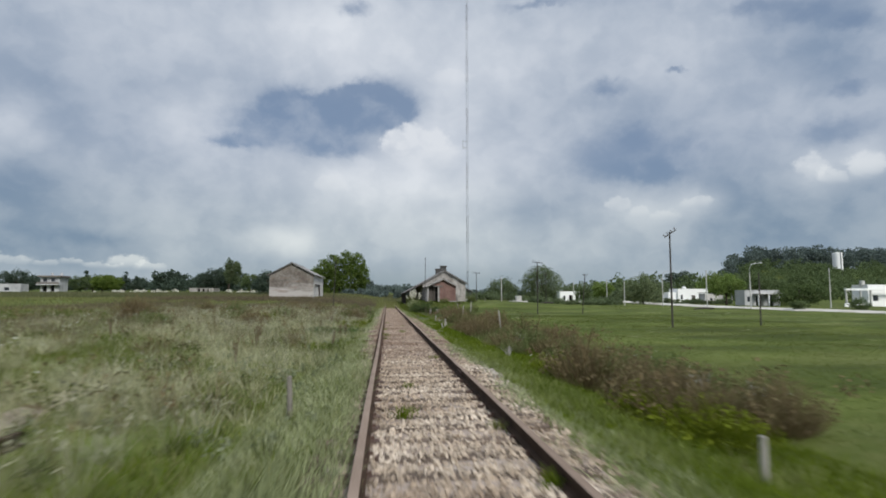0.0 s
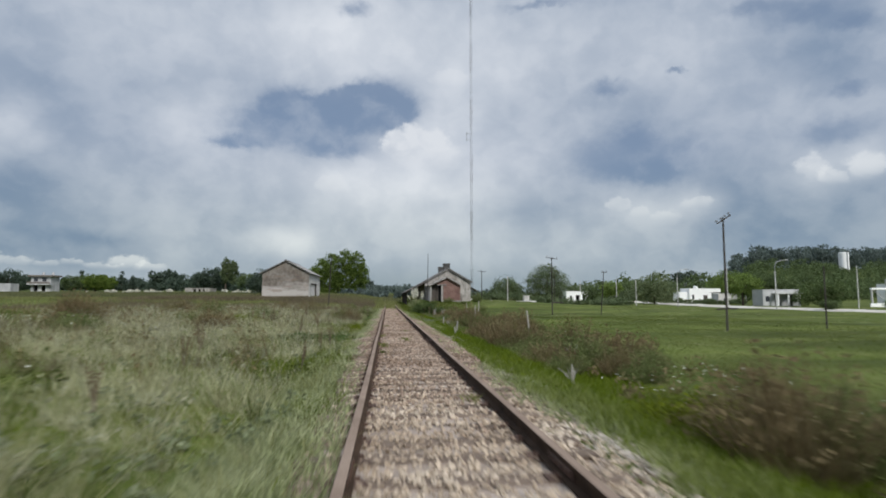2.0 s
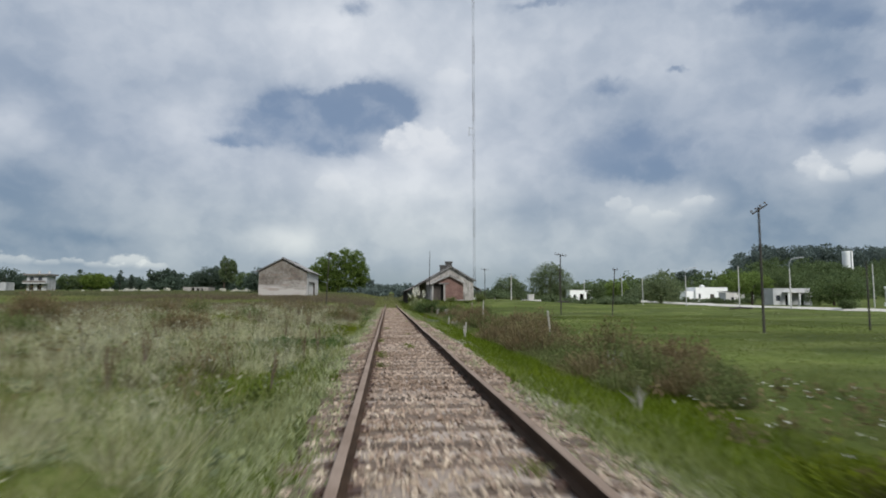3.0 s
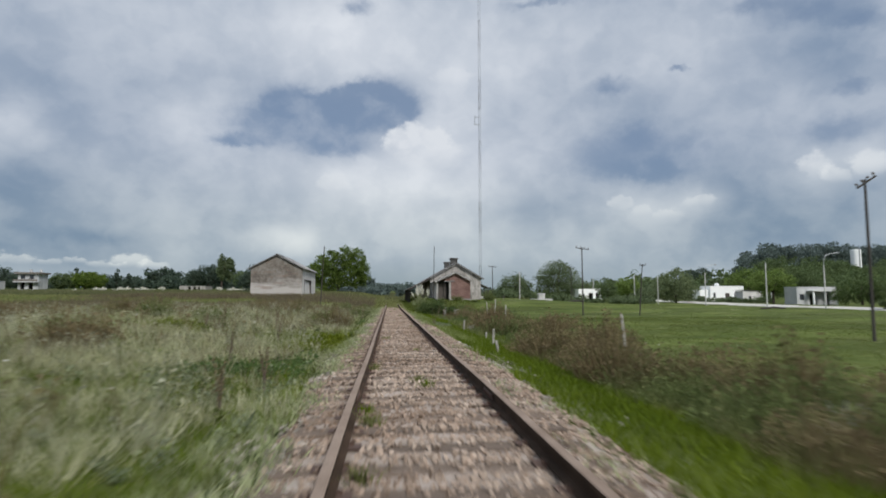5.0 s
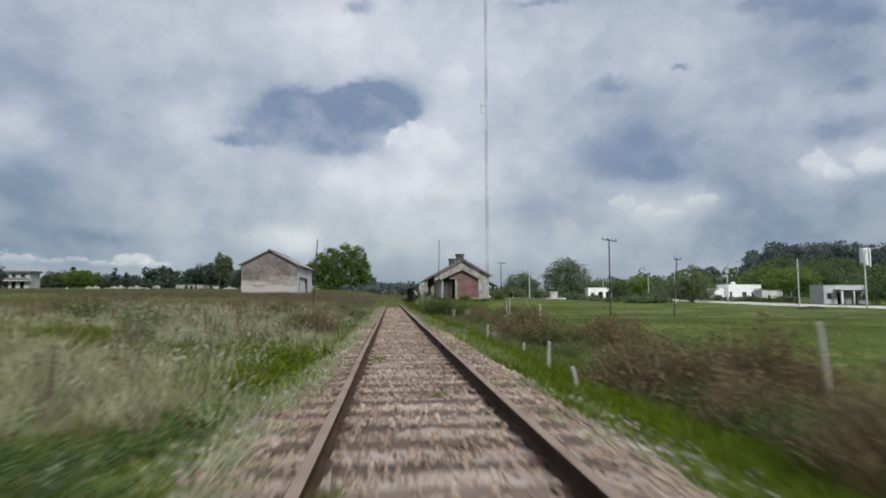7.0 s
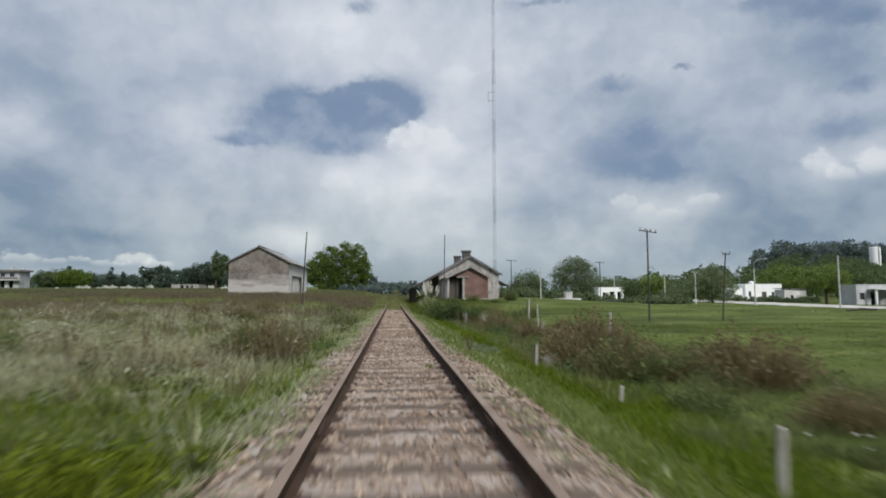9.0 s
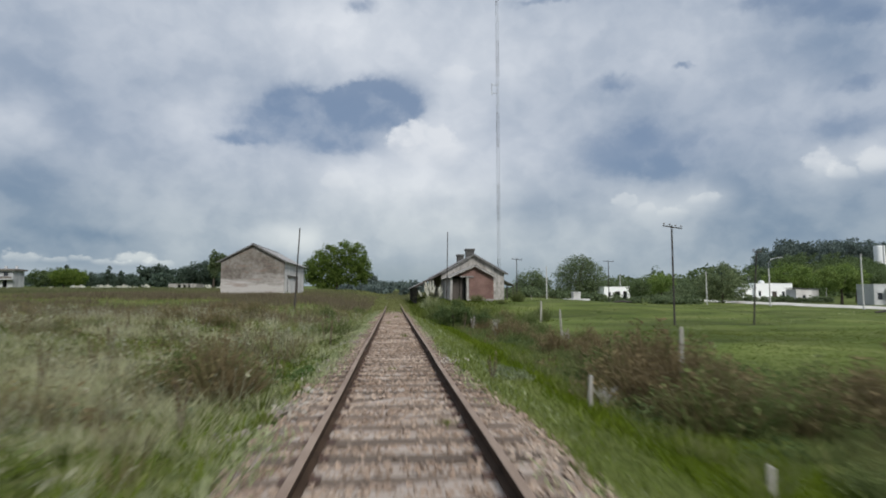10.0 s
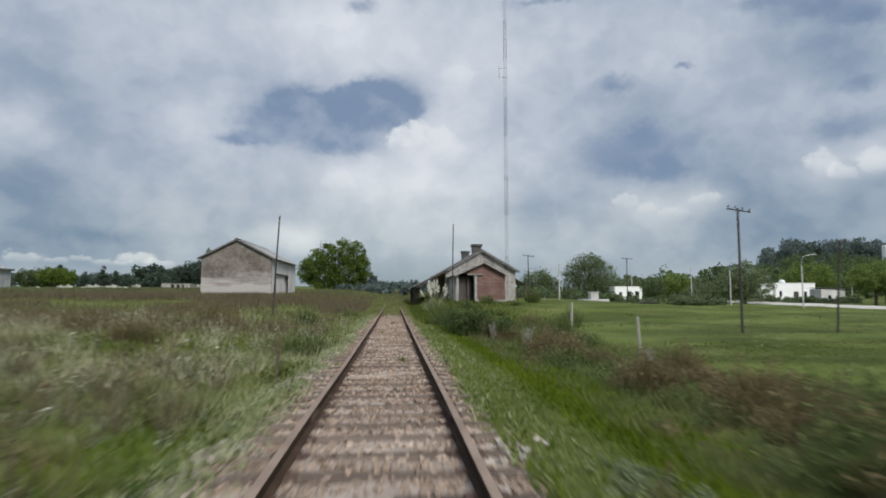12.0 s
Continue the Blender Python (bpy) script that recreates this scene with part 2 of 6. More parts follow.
def stained(m, color, low, high, scale):
    """Adds dark damp stains in long uneven runs to a plaster."""
    nt = m.node_tree
    p = nt.nodes["Principled BSDF"]
    mp = nt.nodes.new("ShaderNodeMapping")
    mp.inputs["Scale"].default_value = (1, 1, 0.45)
    nt.links.new(nt.nodes.new("ShaderNodeNewGeometry").outputs["Position"], mp.inputs[0])
    ns = nt.nodes.new("ShaderNodeTexNoise")
    nt.links.new(mp.outputs[0], ns.inputs["Vector"])
    ns.inputs["Scale"].default_value, ns.inputs["Detail"].default_value, ns.inputs["Roughness"].default_value = scale, 6, 0.62
    r = nt.nodes.new("ShaderNodeMapRange")
    nt.links.new(ns.outputs[0], r.inputs[0])
    for k, v in enumerate((low, high, 0.0, 0.8)):
        r.inputs[k + 1].default_value = v
    mx = nt.nodes.new("ShaderNodeMix")
    mx.data_type = "RGBA"
    nt.links.new(r.outputs[0], mx.inputs[0])
    nt.links.new(p.inputs["Base Color"].links[0].from_socket, mx.inputs[6])
    mx.inputs[7].default_value = (*color, 1)
    nt.links.new(mx.outputs[2], p.inputs["Base Color"])
    return m


stained(M_PLASTER_LIGHT, (0.115, 0.105, 0.098), 0.50, 0.66, 1.1)


def limewashed(name):
    """Old plaster: soot and bare brick above, streaky remains of limewash below an uneven line."""
    mt = surf(name, [(0.125, 0.105, 0.09), (0.19, 0.17, 0.15), (0.26, 0.24, 0.22)], 0.5, 4, 0.95, 0.4, stretch=(0.7, 0.7, 0.8))
    nt = mt.node_tree
    p = nt.nodes["Principled BSDF"]
    geo = nt.nodes.new("ShaderNodeNewGeometry")
    sp = nt.nodes.new("ShaderNodeSeparateXYZ")
    nt.links.new(geo.outputs["Position"], sp.inputs[0])
    mp = nt.nodes.new("ShaderNodeMapping")
    nt.links.new(geo.outputs["Position"], mp.inputs[0])
    mp.inputs["Scale"].default_value = (0.38, 0.38, 1.5)
    ns = nt.nodes.new("ShaderNodeTexNoise")
    nt.links.new(mp.outputs[0], ns.inputs["Vector"])
    ns.inputs["Scale"].default_value, ns.inputs["Detail"].default_value, ns.inputs["Roughness"].default_value = 1.1, 6, 0.6
    lift = nt.nodes.new("ShaderNodeMath")
    lift.operation = "MULTIPLY_ADD"
    nt.links.new(ns.outputs[0], lift.inputs[0])
    lift.inputs[1].default_value = 5.0
    nt.links.new(sp.outputs[2], lift.inputs[2])
    low = nt.nodes.new("ShaderNodeMapRange")
    nt.links.new(lift.outputs[0], low.inputs[0])
    for i, v in enumerate((6.3, 4.6, 0.0, 0.85)):
        low.inputs[i + 1].default_value = v
    old = p.inputs["Base Color"].links[0].from_socket
    a = nt.nodes.new("ShaderNodeMix")
    a.data_type = "RGBA"
    nt.links.new(low.outputs[0], a.inputs[0])
    nt.links.new(old, a.inputs[6])
    a.inputs[7].default_value = (0.47, 0.44, 0.415, 1)
    red = nt.nodes.new("ShaderNodeTexNoise")
    nt.links.new(mp.outputs[0], red.inputs["Vector"])
    red.inputs["Scale"].default_value, red.inputs["Detail"].default_value = 1.5, 4
    spot = nt.nodes.new("ShaderNodeMapRange")
    nt.links.new(red.outputs[0], spot.inputs[0])
    for i, v in enumerate((0.54, 0.72, 0.0, 0.6)):
        spot.inputs[i + 1].default_value = v
    b = nt.nodes.new("ShaderNodeMix")
    b.data_type = "RGBA"
    nt.links.new(spot.outputs[0], b.inputs[0])
    nt.links.new(a.outputs[2], b.inputs[6])
    b.inputs[7].default_value = (0.225, 0.160, 0.130, 1)
    nt.links.new(b.outputs[2], p.inputs["Base Color"])
    return mt


M_PLASTER = limewashed("limewashed_plaster")
M_WHITE = surf("white_painted_wall", [(0.83, 0.83, 0.82), (0.91, 0.91, 0.90)], 0.6, 8, 0.9, 0.15)
M_SOOT = surf("sooty_chimney_plaster", [(0.055, 0.054, 0.053), (0.12, 0.115, 0.11)], 1.2, 8, 0.95, 0.3)
M_OLDWHITE = surf("weathered_white_wall", [(0.42, 0.405, 0.385), (0.57, 0.55, 0.525), (0.69, 0.67, 0.64)], 0.5, 5, 0.95, 0.2, stretch=(1, 1, 0.5))
M_FARWHITE = surf("dull_white_wall", [(0.30, 0.305, 0.31), (0.42, 0.425, 0.43), (0.52, 0.525, 0.52)], 0.5, 5, 0.95, 0.2, stretch=(1, 1, 0.5))
M_GREYWALL = surf("grey_rendered_wall", [(0.36, 0.365, 0.37), (0.52, 0.525, 0.525)], 0.7, 8, 0.95, 0.25)
M_ROOF = surf("grey_corrugated_roof", [(0.19, 0.18, 0.175), (0.33, 0.32, 0.31)], 0.9, 7, 0.8, 0.3)
M_GREYWOOD = surf("bleached_grey_wood", [(0.16, 0.155, 0.15), (0.30, 0.29, 0.28)], 3, 24, 0.95, 0.4)
M_DARKWOOD = surf("dark_door_wood", [(0.05, 0.042, 0.037), (0.095, 0.08, 0.07)], 2, 20, 0.85, 0.4)
# near-black coat for panels that stand in for shade behind openings
M_PAINTED_SHADE = surf("painted_opening_shade", [(0.018, 0.017, 0.017), (0.035, 0.033, 0.03)], 1, 9, 0.9, 0.1)
M_GLASS = surf("dark_window_glass", [(0.03, 0.034, 0.04), (0.05, 0.055, 0.065)], 1, 9, 0.12, 0.0)
M_POLE = surf("weathered_pole_wood", [(0.040, 0.036, 0.033), (0.082, 0.075, 0.068)], 3, 30, 0.95, 0.5, stretch=(3, 3, 0.3))
M_POST = surf("bleached_post_wood", [(0.26, 0.245, 0.215), (0.44, 0.415, 0.375)], 5, 40, 0.95, 0.6, stretch=(2, 2, 0.4))
M_CONCRETE = surf("pale_concrete", [(0.42, 0.41, 0.39), (0.58, 0.57, 0.55)], 1.5, 30, 0.95, 0.3)
M_CERAMIC = surf("insulator_glaze", [(0.10, 0.085, 0.075), (0.17, 0.15, 0.14)], 8, 60, 0.25, 0)
M_STEEL = surf("galvanised_steel", [(0.25, 0.26, 0.27), (0.36, 0.37, 0.38)], 3, 40, 0.5, 0.1, 0.6)
M_MAST_RED = surf("mast_faded_paint", [(0.055, 0.050, 0.050), (0.10, 0.088, 0.085)], 1, 20, 0.7, 0.1)
M_MAST_WHITE = surf("mast_pale_paint", [(0.30, 0.32, 0.35), (0.40, 0.42, 0.45)], 1, 20, 0.7, 0.1)
M_ROAD = surf("pale_gravel_road", [(0.42, 0.39, 0.35), (0.60, 0.57, 0.52)], 0.3, 8, 0.95, 0.3)
M_BARK = surf("tree_bark", [(0.05, 0.04, 0.032), (0.10, 0.082, 0.066)], 2, 16, 0.95, 0.7, stretch=(2, 2, 0.5))
M_TWIG = surf("shrub_twigs", [(0.10, 0.075, 0.06), (0.18, 0.14, 0.115)], 4, 20, 0.95, 0.2)

M_LEAF_FRESH = leafy("fresh_green_leaves", (0.075, 0.122, 0.022), (0.122, 0.175, 0.034), (0.17, 0.22, 0.050), island=0.35, glow=0.45)
M_LEAF_TREE = leafy("deep_green_leaves", (0.070, 0.112, 0.022), (0.118, 0.168, 0.038), (0.165, 0.22, 0.056), island=0.35, glow=0.45)
M_LEAF_GARDEN = leafy("bright_garden_leaves", (0.110, 0.168, 0.040), (0.170, 0.238, 0.062), (0.215, 0.275, 0.085), island=0.35, glow=0.45)
# distance haze is mixed into the mid, dark far and hill leaf colours
M_LEAF_MID = leafy("hazed_mid_green_leaves", (0.085, 0.122, 0.052), (0.140, 0.182, 0.078), island=0.35, glow=0.45)
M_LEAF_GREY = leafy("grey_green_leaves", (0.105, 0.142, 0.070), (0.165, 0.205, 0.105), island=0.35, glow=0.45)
M_LEAF_PALE = leafy("pale_feathery_leaves", (0.135, 0.172, 0.085), (0.205, 0.245, 0.125), island=0.35, glow=0.45)
M_LEAF_DARK = leafy("hazed_far_leaves", (0.060, 0.088, 0.066), (0.105, 0.138, 0.100), island=0.35, glow=0.45)
# palest and bluest, as the farthest haze is painted in here
M_LEAF_HILL = leafy("hazed_hill_leaves", (0.098, 0.130, 0.118), (0.155, 0.190, 0.168), island=0.35, glow=0.45)
M_SHRUB = leafy("brown_shrub_leaves", (0.146, 0.110, 0.057), (0.209, 0.163, 0.089), (0.134, 0.141, 0.053), scale=0.55, island=0.28, glow=0.45)
M_SHRUB_GREEN = leafy("dull_green_shrub_leaves", (0.102, 0.135, 0.045), (0.153, 0.185, 0.067), (0.186, 0.180, 0.086), scale=0.7, island=0.28, glow=0.45)
M_PAMPAS = leafy("pale_plumes", (0.62, 0.60, 0.52), (0.78, 0.76, 0.68), island=0.15)
M_GRASS = leafy("meadow_grass", (0.074, 0.101, 0.016), (0.108, 0.136, 0.026), (0.147, 0.163, 0.048), scale=0.13, island=0.12, glow=0.5)
M_GRASS_BRIGHT = leafy("bright_ditch_grass", (0.087, 0.129, 0.010), (0.144, 0.189, 0.016), scale=0.5, island=0.25, glow=0.45)
M_GRASS_DRY = leafy("dry_pale_grass", (0.325, 0.320, 0.176), (0.439, 0.430, 0.260), (0.573, 0.560, 0.377), scale=0.5, island=0.22, glow=0.4)
M_GRASS_OLIVE = leafy("olive_tall_grass", (0.121, 0.139, 0.044), (0.189, 0.201, 0.074), (0.276, 0.276, 0.124), scale=0.5, island=0.25, glow=0.4)
M_GRASS_PALE = leafy("grey_green_grass", (0.215, 0.246, 0.116), (0.306, 0.337, 0.173), (0.429, 0.449, 0.268), scale=0.9, island=0.25, glow=0.4)
M_GRASS_BROWN = leafy("brown_seeding_grass", (0.122, 0.100, 0.062), (0.180, 0.150, 0.098), scale=0.4, island=0.25, glow=0.35)
M_GRASS_DULL = leafy("dull_far_grass", (0.098, 0.106, 0.050), (0.138, 0.145, 0.070), (0.18, 0.175, 0.095), scale=0.08, island=0.15, glow=0.4)
M_PLUME = leafy("pale_seed_heads", (0.258, 0.250, 0.162), (0.344, 0.335, 0.230), (0.449, 0.440, 0.323), scale=0.8, island=0.22, glow=0.4)
M_DOCK = leafy("grey_green_weed_leaves", (0.13, 0.16, 0.085), (0.205, 0.235, 0.135), (0.28, 0.30, 0.19), scale=1.2, island=0.3, glow=0.35)
M_LUSH = leafy("lush_weed_leaves", (0.050, 0.092, 0.026), (0.085, 0.138, 0.042), (0.125, 0.175, 0.062), scale=2.0, island=0.3, glow=0.35)
M_VERGE = leafy("olive_verge_grass", (0.141, 0.175, 0.049), (0.197, 0.233, 0.071), (0.263, 0.289, 0.105), scale=0.6, island=0.14, glow=0.45)
M_BUSH = leafy("dark_bush_leaves", (0.055, 0.085, 0.030), (0.090, 0.128, 0.046), (0.13, 0.165, 0.065), scale=1.2, island=0.3, glow=0.4)
M_WEED = leafy("weed_leaves", (0.055, 0.075, 0.018), (0.10, 0.118, 0.030), scale=2.0)
M_FLOWER = surf("white_flower_heads", [(0.62, 0.62, 0.55), (0.80, 0.79, 0.72)], 3, 20, 0.9, 0, island=0.15)


def brick_wall(name, brick_a, brick_b, mortar):
    """Coursed brickwork on a wall that faces along y, with sooty patches."""
    m = surf(name, [brick_a, brick_b], 1.2, 14, 0.95, 0.0)
    nt = m.node_tree
    p = nt.nodes["Principled BSDF"]
    geo = nt.nodes.new("ShaderNodeNewGeometry")
    sp = nt.nodes.new("ShaderNodeSeparateXYZ")
    nt.links.new(geo.outputs["Position"], sp.inputs[0])
    cb = nt.nodes.new("ShaderNodeCombineXYZ")
    ad = nt.nodes.new("ShaderNodeMath")
    nt.links.new(sp.outputs[0], ad.inputs[0])
    nt.links.new(sp.outputs[1], ad.inputs[1])
    nt.links.new(ad.outputs[0], cb.inputs[0])
    nt.links.new(sp.outputs[2], cb.inputs[1])
    br = nt.nodes.new("ShaderNodeTexBrick")
    nt.links.new(cb.outputs[0], br.inputs["Vector"])
    br.inputs["Scale"].default_value = 1.0
    br.inputs["Brick Width"].default_value, br.inputs["Row Height"].default_value, br.inputs["Mortar Size"].default_value = 0.25, 0.075, 0.008
    br.inputs["Color1"].default_value, br.inputs["Color2"].default_value, br.inputs["Mortar"].default_value = (0.75, 0.75, 0.75, 1), (1.15, 1.1, 1.1, 1), (*mortar, 1)
    mx = nt.nodes.new("ShaderNodeMix")
    mx.data_type, mx.blend_type = "RGBA", "MULTIPLY"
    mx.inputs[0].default_value = 1.0
    old = p.inputs["Base Color"].links[0].from_socket
    nt.links.new(old, mx.inputs[6])
    nt.links.new(br.outputs["Color"], mx.inputs[7])
    nt.links.new(mx.outputs[2], p.inputs["Base Color"])
    bp = nt.nodes.new("ShaderNodeBump")
    bp.inputs["Distance"].default_value = 0.01
    nt.links.new(br.outputs["Fac"], bp.inputs["Height"])
    bp.invert = True
    nt.links.new(bp.outputs[0], p.inputs["Normal"])
    return m


def ground_material():
    """Meadow soil and short turf, in broad drifts of darker and paler green."""
    m = surf("meadow_ground", [(0.056, 0.077, 0.015), (0.084, 0.106, 0.023), (0.120, 0.134, 0.041)], 0.23, 3.1, 0.95, 0.12, depth=0.04)
    nt = m.node_tree
    p = nt.nodes["Principled BSDF"]
    mp = nt.nodes.new("ShaderNodeMapping")
    mp.inputs["Scale"].default_value = (0.05, 0.13, 0.05)
    nt.links.new(nt.nodes.new("ShaderNodeNewGeometry").outputs["Position"], mp.inputs[0])
    ns = nt.nodes.new("ShaderNodeTexNoise")
    nt.links.new(mp.outputs[0], ns.inputs["Vector"])
    ns.inputs["Scale"].default_value, ns.inputs["Detail"].default_value, ns.inputs["Distortion"].default_value = 1.6, 5, 0.6
    r = nt.nodes.new("ShaderNodeMapRange")
    nt.links.new(ns.outputs[0], r.inputs[0])
    for k, v in enumerate((0.34, 0.66, 0.66, 1.38)):
        r.inputs[k + 1].default_value = v
    k = nt.nodes.new("ShaderNodeVectorMath")
    k.operation = "SCALE"
    nt.links.new(p.inputs["Base Color"].links[0].from_socket, k.inputs[0])
    nt.links.new(r.outputs[0], k.inputs["Scale"])
    nt.links.new(k.outputs[0], p.inputs["Base Color"])
    return m


M_GROUND = ground_material()
M_BRICKWALL = brick_wall("red_brickwork", (0.150, 0.090, 0.078), (0.232, 0.145, 0.126), (1.5, 1.6, 1.6))
M_LEAF_BUSH = leafy("bright_bush_leaves", (0.105, 0.138, 0.010), (0.165, 0.195, 0.018), scale=1.5, island=0.3, glow=0.4)
M_POST_DARK = surf("dark_weathered_post", [(0.12, 0.11, 0.095), (0.24, 0.22, 0.19)], 5, 40, 0.95, 0.6, stretch=(2, 2, 0.4))

# ---- building tools ----
rng = np.random.default_rng(7)


def mesh_from(name, verts, faces, mat, smooth=False):
    """A mesh from arrays; all faces have the same number of corners."""
    verts, faces = np.asarray(verts, np.float32), np.asarray(faces, np.int32)
    me = bpy.data.meshes.new(name)
    n, k = faces.shape
    me.vertices.add(len(verts))
    me.vertices.foreach_set("co", verts.ravel())
    me.loops.add(n * k)
    me.loops.foreach_set("vertex_index", faces.ravel())
    me.polygons.add(n)
    me.polygons.foreach_set("loop_start", np.arange(0, n * k, k, dtype=np.int32))
    me.polygons.foreach_set("use_smooth", np.full(n, smooth))
    me.update(calc_edges=True)
    me.materials.append(mat)
    return me


def bm_mesh(name, bm, mat, smooth=False):
    me = bpy.data.meshes.new(name)
    bmesh.ops.recalc_face_normals(bm, faces=bm.faces)
    for f in bm.faces:
        f.smooth = smooth
    bm.to_mesh(me)
    bm.free()
    me.materials.append(mat)
    return me


def part(name, what, mat, parent, label="", at=None, smooth=False):
    """Links a bmesh or a mesh as one mesh object under a thing or a part."""
    me = bm_mesh(name, what, mat, smooth) if isinstance(what, bmesh.types.BMesh) else what
    ob = new(name, me)
    if parent is not None:
        ob.parent = parent
    if at is not None:
        ob.matrix_basis = at
    if label:
        ob["label"] = label
    return ob


def thing(name, label, category, at=(0, 0, 0), turn=0.0, group="", kind=""):
    ob = new(name)
    ob.empty_display_size = 0.3
    ob.matrix_basis = pose(*at, 0, 0, turn)
    return tagged(ob, label, category, group, kind)


def box(bm, x0, x1, y0, y1, z0, z1, bevel=0.0, m=None):
    r = bmesh.ops.create_cube(bm, size=1)
    for v in r["verts"]:
        v.co = Vector(((x0 + x1) / 2 + v.co.x * (x1 - x0), (y0 + y1) / 2 + v.co.y * (y1 - y0), (z0 + z1) / 2 + v.co.z * (z1 - z0)))
    if bevel:
        es = list({e for v in r["verts"] for e in v.link_edges})
        bmesh.ops.bevel(bm, geom=es, offset=bevel, segments=1, affect="EDGES")
    if m is not None:
        bmesh.ops.transform(bm, matrix=m, verts=r["verts"])
    return bm


def boxed(*a, **k):
    return box(bmesh.new(), *a, **k)


def tube(bm, points, radii, sides=8, cap=True):
    """A tapered tube through points."""
    rings = []
    pts = [Vector(p) for p in points]
    for i, p in enumerate(pts):
        d = (pts[min(i + 1, len(pts) - 1)] - pts[max(i - 1, 0)]).normalized()
        q = d.to_track_quat("Z", "Y")
        rings.append([bm.verts.new(p + q @ Vector((math.cos(a) * radii[i], math.sin(a) * radii[i], 0))) for a in (2 * math.pi * j / sides for j in range(sides))])
    for a, b in zip(rings, rings[1:]):
        for j in range(sides):
            bm.faces.new((a[j], a[(j + 1) % sides], b[(j + 1) % sides], b[j]))
    if cap:
        bm.faces.new(rings[0][::-1])
        bm.faces.new(rings[-1])
    return bm


def prism(bm, outline, y0, y1):
    """An outline in x and z, drawn along y."""
    a = [bm.verts.new((x, y0, z)) for x, z in outline]
    b = [bm.verts.new((x, y1, z)) for x, z in outline]
    n = len(outline)
    bm.faces.new(a)
    bm.faces.new(b[::-1])
    for i in range(n):
        bm.faces.new((a[i], b[i], b[(i + 1) % n], a[(i + 1) % n]))
    return bm


# ---- the lie of the land ----
def smooth01(v, a, b):
    t = np.clip((np.asarray(v, float) - a) / (b - a), 0, 1)
    return t * t * (3 - 2 * t)


def track_z(y):
    """The track lies level, then climbs very gently past 65 m."""
    t = np.maximum(0.0, np.asarray(y, float) - 65)
    return 0.016 * t * t / (t + 60)


def land_z(x, y):
    """Height of the ground: a meadow below the track on the right, a field that rises slowly on the left, a wooded hill far right."""
    x, y = np.asarray(x, float), np.asarray(y, float)
    left = smooth01(-x, 2.2, 9.0) * 0.38 + 0.75 * smooth01(y, 75, 108) * smooth01(-x, 2.5, 14) + 0.0035 * np.clip(y - 75, 0, 260) * smooth01(-x, 10, 60)
    right = -0.30 * smooth01(x, 2.0, 4.2) + 0.06 * smooth01(x, 4.2, 7.0) - 0.006 * np.maximum(0, y - 90) * smooth01(x, 15, 60)
    rough = 0.16 * (patch(x, y, 4.5, 50) - 0.5) + 0.05 * (patch(x, y, 1.7, 51) - 0.5)
    platform = 1.0 * smooth01(x, 2.2, 5.0) * smooth01(y, 80, 95) * smooth01(x, 40, 20)
    hill = 28 * smooth01(x - 0.62 * (y - 492), 272, 330) * smooth01(y, 280, 560) * (1 - smooth01(y, 600, 780))
    return track_z(y) - 0.40 + left + right + rough * smooth01(np.abs(x), 1.9, 3.5) + platform + hill


# how far the bare ballast reaches on each side along the track
EDGE_Y = [0, 10, 14, 20, 25, 30, 36, 42, 48, 60, 80]
EDGE_L = [0.90, 0.92, 1.05, 1.15, 1.40, 1.60, 1.45, 1.45, 1.40, 1.35, 1.20]
EDGE_R = [1.30, 1.40, 1.50, 1.45, 1.60, 1.75, 1.60, 1.62, 1.10, 1.15, 1.15]


def edge_l(y):
    return -np.interp(y, EDGE_Y, EDGE_L)


def edge_r(y):
    return np.interp(y, EDGE_Y, EDGE_R)


LATTICE = np.random.default_rng(77).uniform(0, 1, (64, 64))


def lattice_noise(x, y):
    xi, yi = np.floor(x).astype(int), np.floor(y).astype(int)
    fx, fy = x - xi, y - yi
    fx, fy = fx * fx * (3 - 2 * fx), fy * fy * (3 - 2 * fy)
    a, b = LATTICE[yi % 64, xi % 64], LATTICE[yi % 64, (xi + 1) % 64]
    c, d = LATTICE[(yi + 1) % 64, xi % 64], LATTICE[(yi + 1) % 64, (xi + 1) % 64]
    return (a * (1 - fx) + b * fx) * (1 - fy) + (c * (1 - fx) + d * fx) * fy


def patch(x, y, size=6.0, seed=0.0):
    """Smooth noise from 0 to 1 over the plan, in two scales."""
    x, y = np.asarray(x, float) / size, np.asarray(y, float) / size
    x, y = 0.79 * x + 0.61 * y + seed * 7.3, 0.79 * y - 0.61 * x + seed * 3.9
    x = x + 0.5 * lattice_noise(x * 0.9 + 3, y * 0.9 + 8)
    return np.clip(0.5 + 1.25 * (0.65 * lattice_noise(x, y) + 0.35 * lattice_noise(x * 2.7 + 5, y * 2.7 + 9) - 0.5), 0, 1)

# ---- ground, ballast, track ----
def spread(*runs):
    out = []
    for a, b, n in runs:
        out.extend(np.linspace(a, b, n, endpoint=False))
    return np.array(out + [runs[-1][1]])


gx = spread((-3200, -400, 8), (-400, -60, 16), (-60, -16, 24), (-16, -1.5, 40), (-1.5, 1.5, 5), (1.5, 10, 30), (10, 40, 30), (40, 120, 26), (120, 560, 26), (560, 3200, 8))
gy = spread((-400, -20, 10), (-20, 0, 10), (0, 80, 150), (80, 180, 60), (180, 620, 44), (620, 4000, 14))
GX, GY = np.meshgrid(gx, gy)
gv = np.stack([GX, GY, land_z(GX, GY)], -1).reshape(-1, 3)
nx, ny = len(gx), len(gy)
idx = np.arange(nx * ny).reshape(ny, nx)
